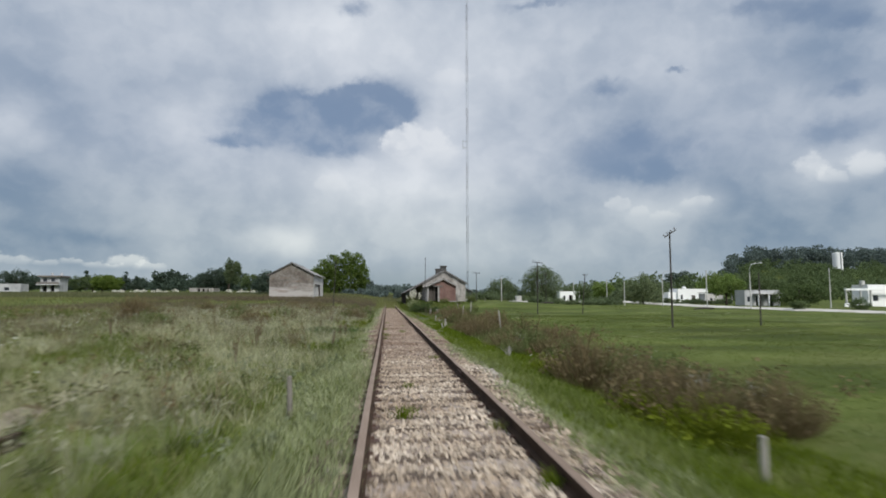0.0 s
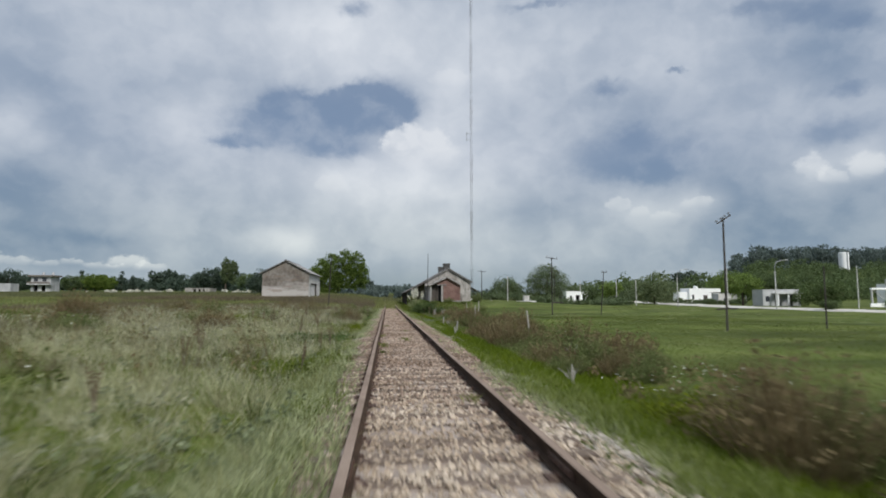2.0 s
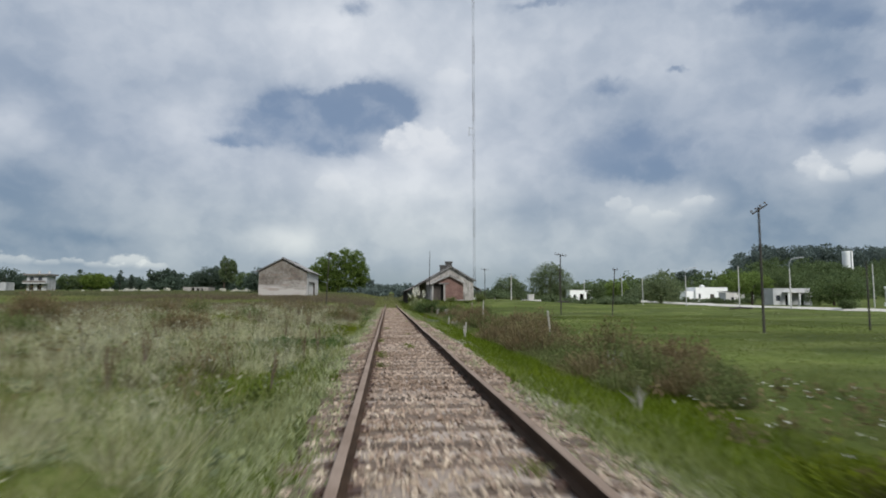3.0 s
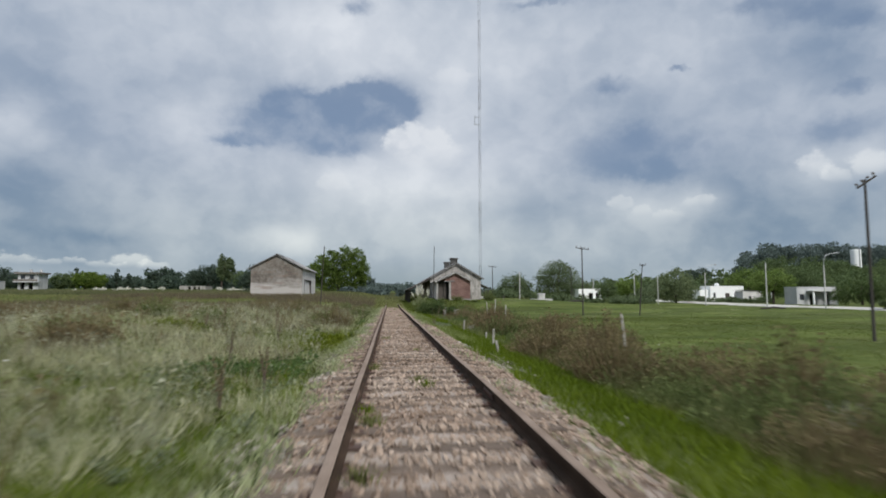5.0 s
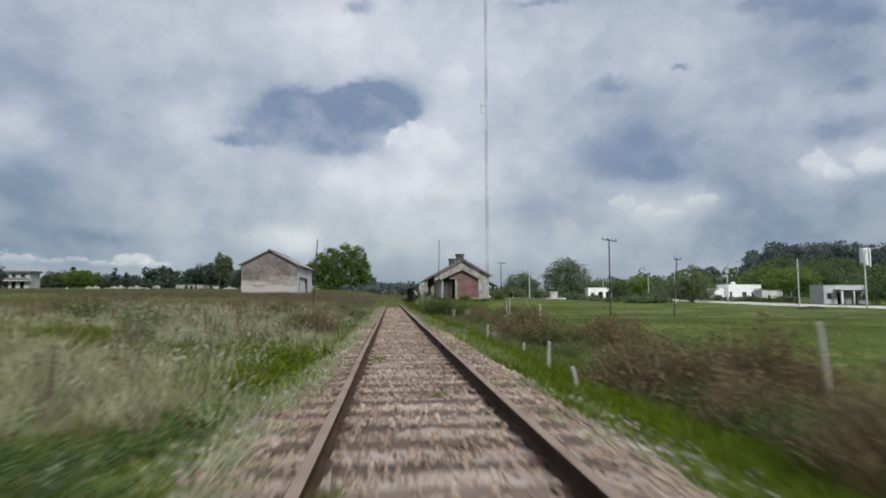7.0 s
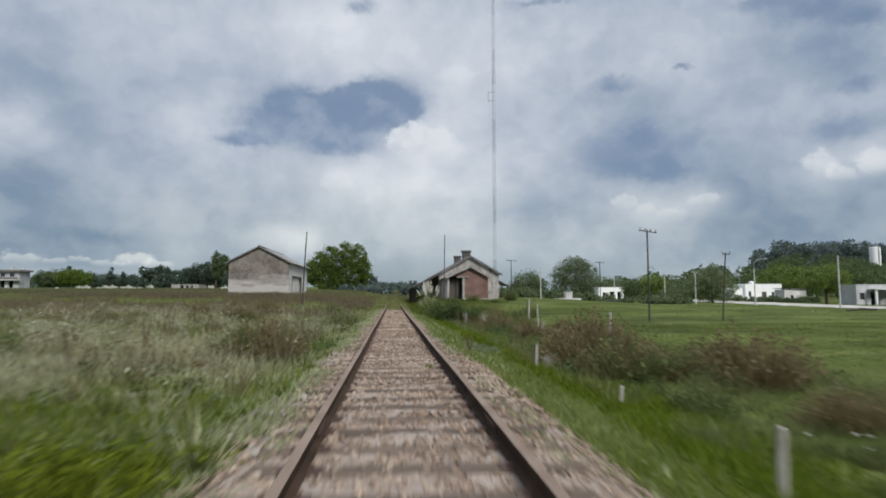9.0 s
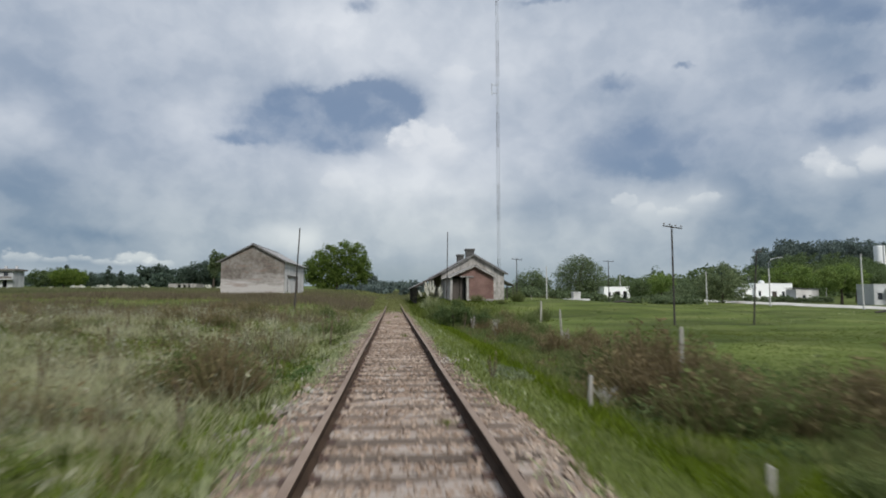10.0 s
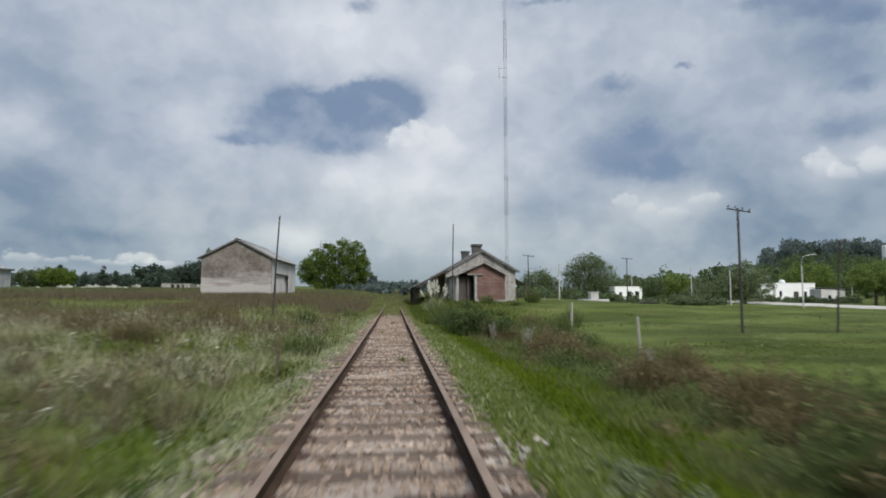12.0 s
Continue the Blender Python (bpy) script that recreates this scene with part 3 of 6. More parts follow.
gf = np.stack([idx[:-1, :-1], idx[:-1, 1:], idx[1:, 1:], idx[1:, :-1]], -1).reshape(-1, 4)
ground = new("ground", mesh_from("ground", gv, gf, M_GROUND, True))
tagged(ground, "uneven green and dry meadow on both sides of the railway", "meadow", kind="structure")

ys = spread((-25, 90, 280), (90, 190, 40))
prof = [(-2.15, -0.46), (-1.75, -0.33), (-1.42, -0.20), (-1.0, -0.17), (-0.5, -0.165), (0.0, -0.16), (0.5, -0.165), (1.0, -0.17), (1.42, -0.20), (1.72, -0.33), (2.05, -0.46)]
bx = np.array([p[0] for p in prof])
bz = np.array([p[1] for p in prof])
reach = np.where(bx[None] < 0, -edge_l(ys)[:, None], edge_r(ys)[:, None]) + 0.12
BX = np.where(np.abs(bx[None]) > 1.2, np.sign(bx[None]) * (1.05 + (np.abs(bx[None]) - 1.05) * (reach - 1.05)), bx[None]) + np.where(np.abs(bx) > 1.5, 1, 0)[None] * 0.10 * np.sin(ys[:, None] * 1.9 + bx[None] * 5 + np.sin(ys[:, None] * 0.7))
BZ = bz[None] + track_z(ys)[:, None] + 0.012 * np.sin(ys[:, None] * 5.1 + bx[None] * 9)
bv = np.stack([BX, np.repeat(ys[:, None], len(bx), 1), BZ], -1).reshape(-1, 3)
bi = np.arange(len(ys) * len(bx)).reshape(len(ys), len(bx))
bf = np.stack([bi[:-1, :-1], bi[:-1, 1:], bi[1:, 1:], bi[1:, :-1]], -1).reshape(-1, 4)
ballast_bed = new("ballast_bed", mesh_from("ballast_bed", bv, bf, M_BED, True))
tagged(ballast_bed, "bed of pinkish crushed stone under the track", "ballast", kind="structure")

railway_track = thing("railway_track", "single old railway track with rusty rails on worn sleepers", "railway track", kind="structure")
HALF = 0.7175
RAIL = [(-0.062, -0.14), (0.062, -0.14), (0.062, -0.128), (0.012, -0.115), (0.009, -0.045), (0.034, -0.036), (0.036, -0.006), (0.028, 0.0), (-0.028, 0.0), (-0.036, -0.006), (-0.034, -0.036), (-0.009, -0.045), (-0.012, -0.115), (-0.062, -0.128)]


def rail_mesh(side):
    yr = spread((-25, 80, 70), (80, 200, 30))
    n = len(RAIL)
    v = np.array([[(side * (HALF + 0.036) + x + 0.006 * math.sin(y * 0.5 + side), y, z + float(track_z(y)) + 0.004 * math.sin(y * 0.8)) for x, z in RAIL] for y in yr]).reshape(-1, 3)
    f = [(i * n + j, (i + 1) * n + j, (i + 1) * n + (j + 1) % n, i * n + (j + 1) % n) for i in range(len(yr) - 1) for j in range(n)]
    me = mesh_from("rail", v, f, M_RAIL)
    me.materials.append(M_HEAD)
    top = [1 if 6 <= (k % n) <= 8 else 0 for k in range(len(f))]
    me.polygons.foreach_set("material_index", top)
    return me


for side in (-1, 1):
    part("rail", rail_mesh(side), M_RAIL, railway_track, "rusty steel rail with a worn grey-brown head")

# joint bars where two lengths of rail meet
for side in (-1, 1):
    for y in (13.4, 25.4, 37.4, 49.4, 61.4):
        b = bmesh.new()
        for s in (-1, 1):
            xx = side * (HALF + 0.036) + s * 0.020
            box(b, xx - 0.009, xx + 0.009, y - 0.28, y + 0.28, -0.108, -0.05, 0.004)
            for k in range(4):
                yy = y - 0.2 + k * 0.133
                box(b, xx + s * 0.012 - 0.012, xx + s * 0.012 + 0.012, yy - 0.014, yy + 0.014, -0.095, -0.065)
        part("joint_bar", b, M_PLATE, railway_track, "rusty bolted joint bar")


def sleeper_mesh(k):
    b = bmesh.new()
    box(b, -1.17, 1.17, -0.115, 0.115, -0.14, 0.0, 0.012)
    bmesh.ops.subdivide_edges(b, edges=[e for e in b.edges if abs(e.verts[0].co.x - e.verts[1].co.x) > 1], cuts=3)
    r = random.Random(k)
    for v in b.verts:
        v.co += Vector((r.uniform(-0.02, 0.02), r.uniform(-0.013, 0.013), r.uniform(-0.012, 0.004)))
    return bm_mesh("sleeper", b, M_SLEEPER)


SLEEPERS = [sleeper_mesh(k) for k in range(6)]
SP = 0.56
for k in range(230):
    y = 1.0 + SP * k
    part("sleeper", SLEEPERS[k % 6], M_SLEEPER, railway_track, at=pose(random.uniform(-0.05, 0.05), y + random.uniform(-0.03, 0.03), float(track_z(y)) - 0.142 + random.uniform(-0.012, 0.004), 0, 0, random.uniform(-1.2, 1.2)))

# plates and spikes under the rails, too many to tell apart
cube_v = np.array([(x, y, z) for x in (-0.5, 0.5) for y in (-0.5, 0.5) for z in (-0.5, 0.5)])
cube_f = np.array([(0, 1, 3, 2), (4, 6, 7, 5), (0, 4, 5, 1), (2, 3, 7, 6), (0, 2, 6, 4), (1, 5, 7, 3)])


def many_boxes(name, centers, sizes, mat):
    c, s = np.asarray(centers), np.asarray(sizes)
    v = (cube_v[None] * s[:, None] + c[:, None]).reshape(-1, 3)
    f = (cube_f[None] + 8 * np.arange(len(c))[:, None, None]).reshape(-1, 4)
    return mesh_from(name, v, f, mat)


pc, ps = [], []
for k in range(140):
    y = 1.0 + SP * k
    for side in (-1, 1):
        xc = side * (HALF + 0.036)
        pc.append((xc, y, -0.139 + float(track_z(y))))
        ps.append((0.30, 0.16, 0.012))
        for s in (-1, 1):
            pc.append((xc + s * 0.078, y + s * 0.04, -0.122 + float(track_z(y))))
            ps.append((0.04, 0.022, 0.03))
rail_plates = part("rail_plates", many_boxes("rail_plates", pc, ps, M_PLATE), M_PLATE, railway_track, "rusty bearing plates and spikes")
rail_plates["kind"] = "stuff"

# ---- gravel road along the houses ----
rb = bmesh.new()
ROAD = [(60, 20), (60.5, 45), (61.5, 70), (62.2, 90), (63.5, 110), (66.5, 130), (71.0, 156), (76.0, 180), (84.0, 210)]
prev = None
for i in range(len(ROAD) - 1):
    for s in range(6):
        f = s / 6
        x, y = ROAD[i][0] * (1 - f) + ROAD[i + 1][0] * f, ROAD[i][1] * (1 - f) + ROAD[i + 1][1] * f
        row = [rb.verts.new((x + d, y - d * 0.2, float(land_z(x + d, y)) + h)) for d, h in ((-3.0, -0.05), (-2.3, 0.20), (0, 0.25), (2.3, 0.20), (3.0, -0.05))]
        if prev:
            for a in range(4):
                rb.faces.new((prev[a], prev[a + 1], row[a + 1], row[a]))
        prev = row
road = tagged(part("road", rb, M_ROAD, None, smooth=True), "pale gravel road on a low bank past the houses", "road", kind="structure")

# ---- remains of a siding on the left: a half-buried rail and bare gravel ----
old_rail = thing("old_siding_rail", "half-buried rusty rail of an old siding", "rail", (-4.32, 3.0, float(land_z(-4.32, 7.0)) + 0.10))
part("rail", prism(bmesh.new(), [(x, z + 0.02) for x, z in RAIL], 0.0, 6.7), M_RAIL, old_rail)
gb = bmesh.new()
prev = None
for i in range(26):
    yy = 4.0 + i * 0.42
    cx = -4.9 - 0.06 * (yy - 8)
    hw = 0.7 * (1 - (i / 26) ** 2) + 0.12 * math.sin(yy * 2.1)
    row = [gb.verts.new((cx + d * hw, yy, float(land_z(cx + d * hw, yy)) + h)) for d, h in ((-1, -0.03), (-0.5, 0.03), (0, 0.045), (0.5, 0.03), (1, -0.03))]
    if prev:
        for a in range(4):
            gb.faces.new((prev[a], prev[a + 1], row[a + 1], row[a]))
    prev = row
gravel_patch = tagged(part("gravel_patch", gb, M_BED, None, smooth=True), "pale bare gravel along the old siding", "gravel", kind="structure")

# ---- buildings ----
def roof_sheet(a, b, y0, y1, thick=0.05, pitch=0.16):
    """A corrugated sheet from the ridge a to the eave b (x, z), running from y0 to y1."""
    n = int((y1 - y0) / (pitch / 4))
    n = min(n, 260)
    yy = np.linspace(y0, y1, n + 1)
    wave = 0.018 * np.sin(np.arange(n + 1) * math.pi / 2)
    v, f = [], []
    dx, dz = b[0] - a[0], b[1] - a[1]
    ln = math.hypot(dx, dz)
    nxz = (-dz / ln, dx / ln) if dx > 0 else (dz / ln, -dx / ln)
    for (px, pz) in (a, b):
        for off in (0, -thick):
            v += [(px + nxz[0] * (w + off), y, pz + nxz[1] * (w + off)) for y, w in zip(yy, wave)]
    m = n + 1
    for i in range(n):
        f += [(i, i + 1, 2 * m + i + 1, 2 * m + i), (m + i, 3 * m + i, 3 * m + i + 1, m + i + 1), (i, m + i, m + i + 1, i + 1), (2 * m + i, 2 * m + i + 1, 3 * m + i + 1, 3 * m + i)]
    return mesh_from("roof", v, f, M_ROOF)


def window_unit(parent, x0, x1, z0, z1, y, side="y", wall=M_WHITE):
    """A window with frame, sill and pane, set in a wall that faces -y at y."""
    w = part("window", boxed(x0, x1, y + 0.02, y + 0.06, z0, z1), M_GLASS, parent, "dark window")
    b = bmesh.new()
    t = 0.05
    for q in ((x0 - t, x0, z0 - t, z1 + t), (x1, x1 + t, z0 - t, z1 + t), (x0, x1, z1, z1 + t), (x0, x1, z0 - t, z0)):
        box(b, q[0], q[1], y - 0.03, y + 0.05, q[2], q[3])
    part("window_frame", b, M_CONCRETE, w)
    return w


def goods_shed():
    """A plastered gable shed; the flank towards the track is whitewashed and has a wide doorway."""
    z0 = 0.5
    t = thing("goods_shed", "old gabled goods shed with stained grey plaster", "shed", (-17.95, 111.3, z0))
    w, ez, rz, ln = 3.95, 5.60 - z0, 7.68 - z0, 16.3
    outline = [(-w, -0.9), (w, -0.9), (w, ez), (0, rz), (-w, ez)]
    part("gable_wall", prism(bmesh.new(), outline, 0, 0.35), M_PLASTER, t, "stained plaster gable wall with bare brick patches")
    part("gable_wall", prism(bmesh.new(), outline, ln - 0.35, ln), M_PLASTER, t)
    part("side_wall", boxed(-w, -w + 0.35, 0.352, ln - 0.352, -0.9, ez), M_PLASTER, t)
    d0, d1, dt = 2.4, 10.6, 3.4
    b = bmesh.new()
    box(b, w - 0.35, w + 0.003, 0.352, d0, -0.9, ez)
    box(b, w - 0.35, w + 0.003, d1, ln - 0.352, -0.9, ez)
    box(b, w - 0.35, w + 0.003, d0, d1, dt, ez)
    part("side_wall", b, M_OLDWHITE, t, "faded whitewashed flank wall")
    door = part("sliding_door", boxed(w - 0.26, w - 0.16, d0 + 0.17, d1 - 1.3, -0.7, dt - 0.17), M_OLDWHITE, t, "pale sliding door, not quite shut")
    b = bmesh.new()
    box(b, w - 0.2, w + 0.04, d0, d0 + 0.17, -0.8, dt)
    box(b, w - 0.2, w + 0.04, d1 - 0.17, d1, -0.8, dt)
    box(b, w - 0.2, w + 0.04, d0 + 0.17, d1 - 0.17, dt - 0.17, dt)
    part("door_frame", b, M_DARKWOOD, door, "dark timber door frame")
    # a near-black panel stands in for the shade inside the shed
    part("inside_shade_panel", boxed(w - 1.3, w - 1.25, d1 - 1.5, d1 - 0.17, -0.7, dt - 0.17), M_PAINTED_SHADE, t, "near-black panel painted as the shade inside the doorway")
    for s in (1, -1):
        part("roof", roof_sheet((0, rz + 0.12), (s * (w + 0.5), ez - 0.10), -0.3, ln + 0.3), M_ROOF, t, "grey corrugated roof")
    part("ridge_cap", prism(bmesh.new(), [(-0.28, rz + 0.06), (0, rz + 0.21), (0.28, rz + 0.06), (0, rz + 0.15)], -0.33, ln + 0.33), M_ROOF, t)
    for s in (1, -1):
        d = Vector((s * (w + 0.45), 0, ez - rz - 0.2))
        m = Matrix.Translation((0, -0.3, rz + 0.0)) @ Matrix.Rotation(-math.atan2(d.z, d.x), 4, "Y")
        part("bargeboard", box(bmesh.new(), 0, d.length, -0.03, 0.03, -0.04, 0.04, m=m), M_GREYWOOD, t)
    return t


goods_shed()


def station():
    """A gabled station with a long roof over the platform, a brick annex in front, two chimneys and a small canopy."""
    z0 = 0.55
    t = thing("railway_station", "small abandoned station with weathered walls and tin roof", "station building", (0, 0, z0))
    y0, y1 = 105.3, 131.0
    ez_l, rz, ez_r = 4.0 - z0, 6.15 - z0, 3.95 - z0
    outline = [(5.72, -0.9), (13.4, -0.9), (13.4, ez_r), (9.65, rz), (5.72, ez_l)]
    part("gable_wall", prism(bmesh.new(), outline, y0, y0 + 0.4), M_PLASTER_LIGHT, t, "weathered pale grey gable wall")
    part("gable_wall", prism(bmesh.new(), outline, y1 - 0.4, y1), M_PLASTER_LIGHT, t)
    part("side_wall", boxed(13.0, 13.4, y0 + 0.402, y1 - 0.402, -0.9, ez_r), M_PLASTER_LIGHT, t)
    b = bmesh.new()
    cuts = [y0 + 0.402, y0 + 4.0, y0 + 5.5, y0 + 11.0, y0 + 12.5, y0 + 18.0, y0 + 19.5, y1 - 0.402]
    for k in range(0, len(cuts), 2):
        box(b, 5.72, 6.12, cuts[k], cuts[k + 1], -0.9, ez_l)
    for k in range(1, len(cuts) - 1, 2):
        box(b, 5.72, 6.12, cuts[k], cuts[k + 1], 2.6, ez_l)
        part("door", boxed(5.92, 6.0, cuts[k], cuts[k + 1], -0.3, 2.6), M_DARKWOOD, t, "dark platform door")
    part("side_wall", b, M_PLASTER_LIGHT, t)
    part("roof", roof_sheet((9.65, rz + 0.12), (13.85, ez_r - 0.10), y0 - 0.4, y1 + 0.4), M_ROOF, t, "grey tin roof slope")
    part("roof", roof_sheet((9.65, rz + 0.12), (5.6, ez_l + 0.0), y0 - 0.4, y1 + 0.4), M_ROOF, t, "grey tin roof slope")
    part("platform_canopy", roof_sheet((5.8, ez_l + 0.02), (2.42, 2.30 - z0), y0 - 0.4, y1 + 3.0), M_ROOF, t, "tin canopy over the platform")
    for k in range(5):
        yy = y0 + 2.6 + k * 6.0
        c = part("canopy_post", boxed(2.7, 2.88, yy - 0.09, yy + 0.09, -1.0, 2.38 - z0), M_DARKWOOD, t, "dark timber canopy post")
        part("brace", tube(bmesh.new(), [(2.85, yy, 0.6), (4.1, yy, 2.35)], [0.06, 0.06], 6), M_DARKWOOD, c)
    b = bmesh.new()
    for a, e in (((9.65, rz + 0.06), (13.8, ez_r - 0.14)), ((9.65, rz + 0.06), (5.62, ez_l - 0.06))):
        d = Vector((e[0] - a[0], 0, e[1] - a[1]))
        m = Matrix.Translation((a[0], y0 - 0.4, a[1] - 0.10)) @ Matrix.Rotation(-math.atan2(d.z, d.x), 4, "Y")
        box(b, 0, d.length, -0.03, 0.03, -0.05, 0.06, m=m)
    part("bargeboard", b, M_GREYWOOD, t, "bleached grey bargeboards")
    d = Vector((2.5 - 5.7, 0, 2.28 - 3.92))
    m = Matrix.Translation((5.7, y0 - 0.44, 3.92 - z0 - 0.12)) @ Matrix.Rotation(-math.atan2(d.z, d.x), 4, "Y")
    part("bargeboard", box(bmesh.new(), 0, d.length, -0.03, 0.03, -0.12, 0.06, m=m), M_DARKWOOD, t, "dark canopy bargeboard")
    for cx, cy, wd in ((9.98, 111.3, 0.54), (9.95, 122.0, 0.50)):
        c = part("chimney", boxed(cx - wd, cx + wd, cy - 0.45, cy + 0.45, rz - 0.5, 7.05 - z0, 0.03), M_SOOT, t, "stained plaster chimney")
        part("chimney_cap", boxed(cx - wd - 0.10, cx + wd + 0.10, cy - 0.56, cy + 0.56, 7.05 - z0, 7.34 - z0, 0.03), M_SOOT, c)
    part("side_canopy", roof_sheet((13.42, 3.1 - z0), (14.8, 2.44 - z0), y0 + 0.4, y0 + 4.6), M_ROOF, t, "small tin side canopy")
    for yy in (y0 + 0.6, y0 + 4.4):
        part("canopy_post", boxed(14.55, 14.68, yy - 0.06, yy + 0.06, -1.0, 2.48 - z0), M_DARKWOOD, t)
    # annex
    ay0, ay1, az, ar, rx = 97.0, 105.298, 3.28 - z0, 4.36 - z0, 8.6
    g = bmesh.new()
    box(g, 8.0, 10.64, ay0, ay0 + 0.3, -0.9, az)
    prism(g, [(6.03, az), (10.64, az), (rx, ar)], ay0, ay0 + 0.3)
    part("annex_wall", g, M_BRICKWALL, t, "red brick front of the annex")
    part("side_wall", boxed(10.3, 10.64, ay0 + 0.302, ay1, -0.9, az), M_BRICKWALL, t)
    part("side_wall", boxed(6.03, 6.3, ay0 + 0.95, ay1, -0.9, az), M_PLASTER, t)
    part("base_course", boxed(7.96, 10.68, ay0 - 0.06, ay0 - 0.003, -0.9, 0.30), M_PLASTER_LIGHT, t, "pale base course")
    part("door", boxed(6.32, 7.06, ay0 + 0.75, ay0 + 0.85, -0.6, 2.5), M_DARKWOOD, t, "dull brown boarded door")
    part("door_post", boxed(7.08, 7.30, ay0 + 0.58, ay0 + 0.84, -0.6, 2.55), M_DARKWOOD, t, "dark door post")
    part("door_post", boxed(6.03, 6.22, ay0 + 0.05, ay0 + 0.35, -0.9, az - 0.03), M_PLASTER_LIGHT, t, "pale corner post")
    # shade in the open gap, painted as a near-black panel
    part("gap_shade_panel", boxed(7.32, 7.68, ay0 + 0.7, ay0 + 0.86, -0.6, 2.6), M_PAINTED_SHADE, t, "near-black panel painted as shade in the open gap")
    part("door_post", boxed(7.72, 7.97, ay0 - 0.05, ay0 + 0.4, -0.9, 2.6), M_PLASTER_LIGHT, t, "pale door jamb")
    part("door_lintel", boxed(7.05, 8.5, ay0 - 0.14, ay0 - 0.063, 2.58, 2.72, 0.015), M_GREYWOOD, t, "bleached timber lintel")
    part("roof", roof_sheet((rx, ar + 0.10), (10.95, az - 0.08), ay0 - 0.35, ay1), M_ROOF, t, "small tin roof slope")
    part("roof", roof_sheet((rx, ar + 0.10), (5.75, az - 0.12), ay0 - 0.35, ay1), M_ROOF, t, "small tin roof slope")
    b = bmesh.new()
    for e in ((10.92, az - 0.12), (5.78, az - 0.16)):
        d = Vector((e[0] - rx, 0, e[1] - ar - 0.04))
        m = Matrix.Translation((rx, ay0 - 0.36, ar - 0.02)) @ Matrix.Rotation(-math.atan2(d.z, d.x), 4, "Y")
        box(b, 0, d.length, -0.025, 0.025, -0.07, 0.06, m=m)
    part("bargeboard", b, M_PLASTER_LIGHT, t, "pale annex bargeboards")
    return t


station()


def flat_house(name, label, x0, x1, y0, y1, top, mat, openings, extra=None):
    """A low flat-roofed house; openings are (x0, x1, z0, z1, kind) along its front."""
    z0 = float(land_z((x0 + x1) / 2, y0)) - 0.1
    t = thing(name, label, "house", (0, 0, z0))
    h = top - z0
    b = bmesh.new()
    xs = sorted({x0, x1, *[o[0] for o in openings], *[o[1] for o in openings]})
    for a, c in zip(xs, xs[1:]):
        hit = [o for o in openings if o[0] <= a and o[1] >= c]
        if hit:
            o = hit[0]
            if o[2] > 0:
                box(b, a, c, y0, y0 + 0.25, -0.6, o[2])
            box(b, a, c, y0, y0 + 0.25, o[3], h)
        else:
            box(b, a, c, y0, y0 + 0.25, -0.6, h)
    part("wall", b, mat, t)
    for q in ((x0, x0 + 0.25, y0 + 0.252, y1), (x1 - 0.25, x1, y0 + 0.252, y1), (x0 + 0.252, x1 - 0.252, y1 - 0.25, y1)):
        part("wall", boxed(*q, -0.6, h), mat, t)
    part("roof", boxed(x0 + 0.252, x1 - 0.252, y0 + 0.252, y1 - 0.252, h - 0.35, h - 0.2), M_CONCRETE, t, "flat concrete roof")
    b = bmesh.new()
    for q in ((x0 - 0.06, x1 + 0.06, y0 - 0.06, y0 + 0.3), (x0 - 0.06, x0 + 0.3, y0 + 0.302, y1), (x1 - 0.3, x1 + 0.06, y0 + 0.302, y1)):
        box(b, *q, h, h + 0.10, 0.01)
    part("coping", b, mat, t)
    for o in openings:
        if o[4] == "door":
            part("door", boxed(o[0], o[1], y0 + 0.12, y0 + 0.18, -0.1, o[3]), M_DARKWOOD, t, "dark door")
        elif o[4] == "gap":
            # a near-black panel set back in the opening imitates porch shade
            part("porch", boxed(o[0], o[1], y0 + 1.2, y0 + 1.3, -0.1, o[3]), M_PAINTED_SHADE, t, "near-black panel painted as porch shade")
        else:
            window_unit(t, o[0], o[1], o[2], o[3], y0 + 0.1)
    return t, z0


wh, whz = flat_house("white_house", "low white flat-roofed house beside the road", 81.8, 90.8, 160.5, 165.5, 3.85, M_WHITE,
                     [(82.6, 83.2, 1.2, 2.4, "window"), (85.8, 87.0, 0, 2.3, "door"), (88.2, 88.9, 1.2, 2.3, "window")])
part("roof_tank", tube(bmesh.new(), [(85.0, 163, 3.5 - whz), (85.0, 163, 4.5 - whz), (85.0, 163, 4.65 - whz)], [0.6, 0.6, 0.2], 14), M_WHITE, wh, "white water tank on the roof")
b = bmesh.new()
tube(b, [(82.6, 164, 3.3 - whz), (82.6, 164, 5.9 - whz)], [0.04, 0.025], 5)
for k in range(4):
    tube(b, [(82.1, 164, 4.9 + 0.25 * k - whz), (83.1, 164, 4.9 + 0.25 * k - whz)], [0.015, 0.015], 4)
part("aerial", b, M_STEEL, wh, "thin roof aerial")
part("side_wing", boxed(79.3, 81.798, 161.2, 164.7, -0.6, 3.2), M_WHITE, wh, "lower white side wing")

gh, ghz = flat_house("grey_house", "low grey rendered house with white porch posts", 77.4, 85.4, 123.0, 126.5, 2.95, M_GREYWALL,
                     [(78.0, 78.9, 1.0, 2.1, "window"), (80.0, 81.4, 0, 2.2, "gap"), (82.8, 84.0, 0, 2.2, "gap")])
for x in (79.7, 82.0, 84.4):
    part("porch_post", boxed(x - 0.13, x + 0.13, 121.4, 121.7, -0.5, 2.6), M_WHITE, gh, "white porch post")
part("porch_roof", boxed(79.3, 85.0, 121.2, 122.94, 2.6, 2.8, 0.02), M_CONCRETE, gh, "thin concrete porch roof")

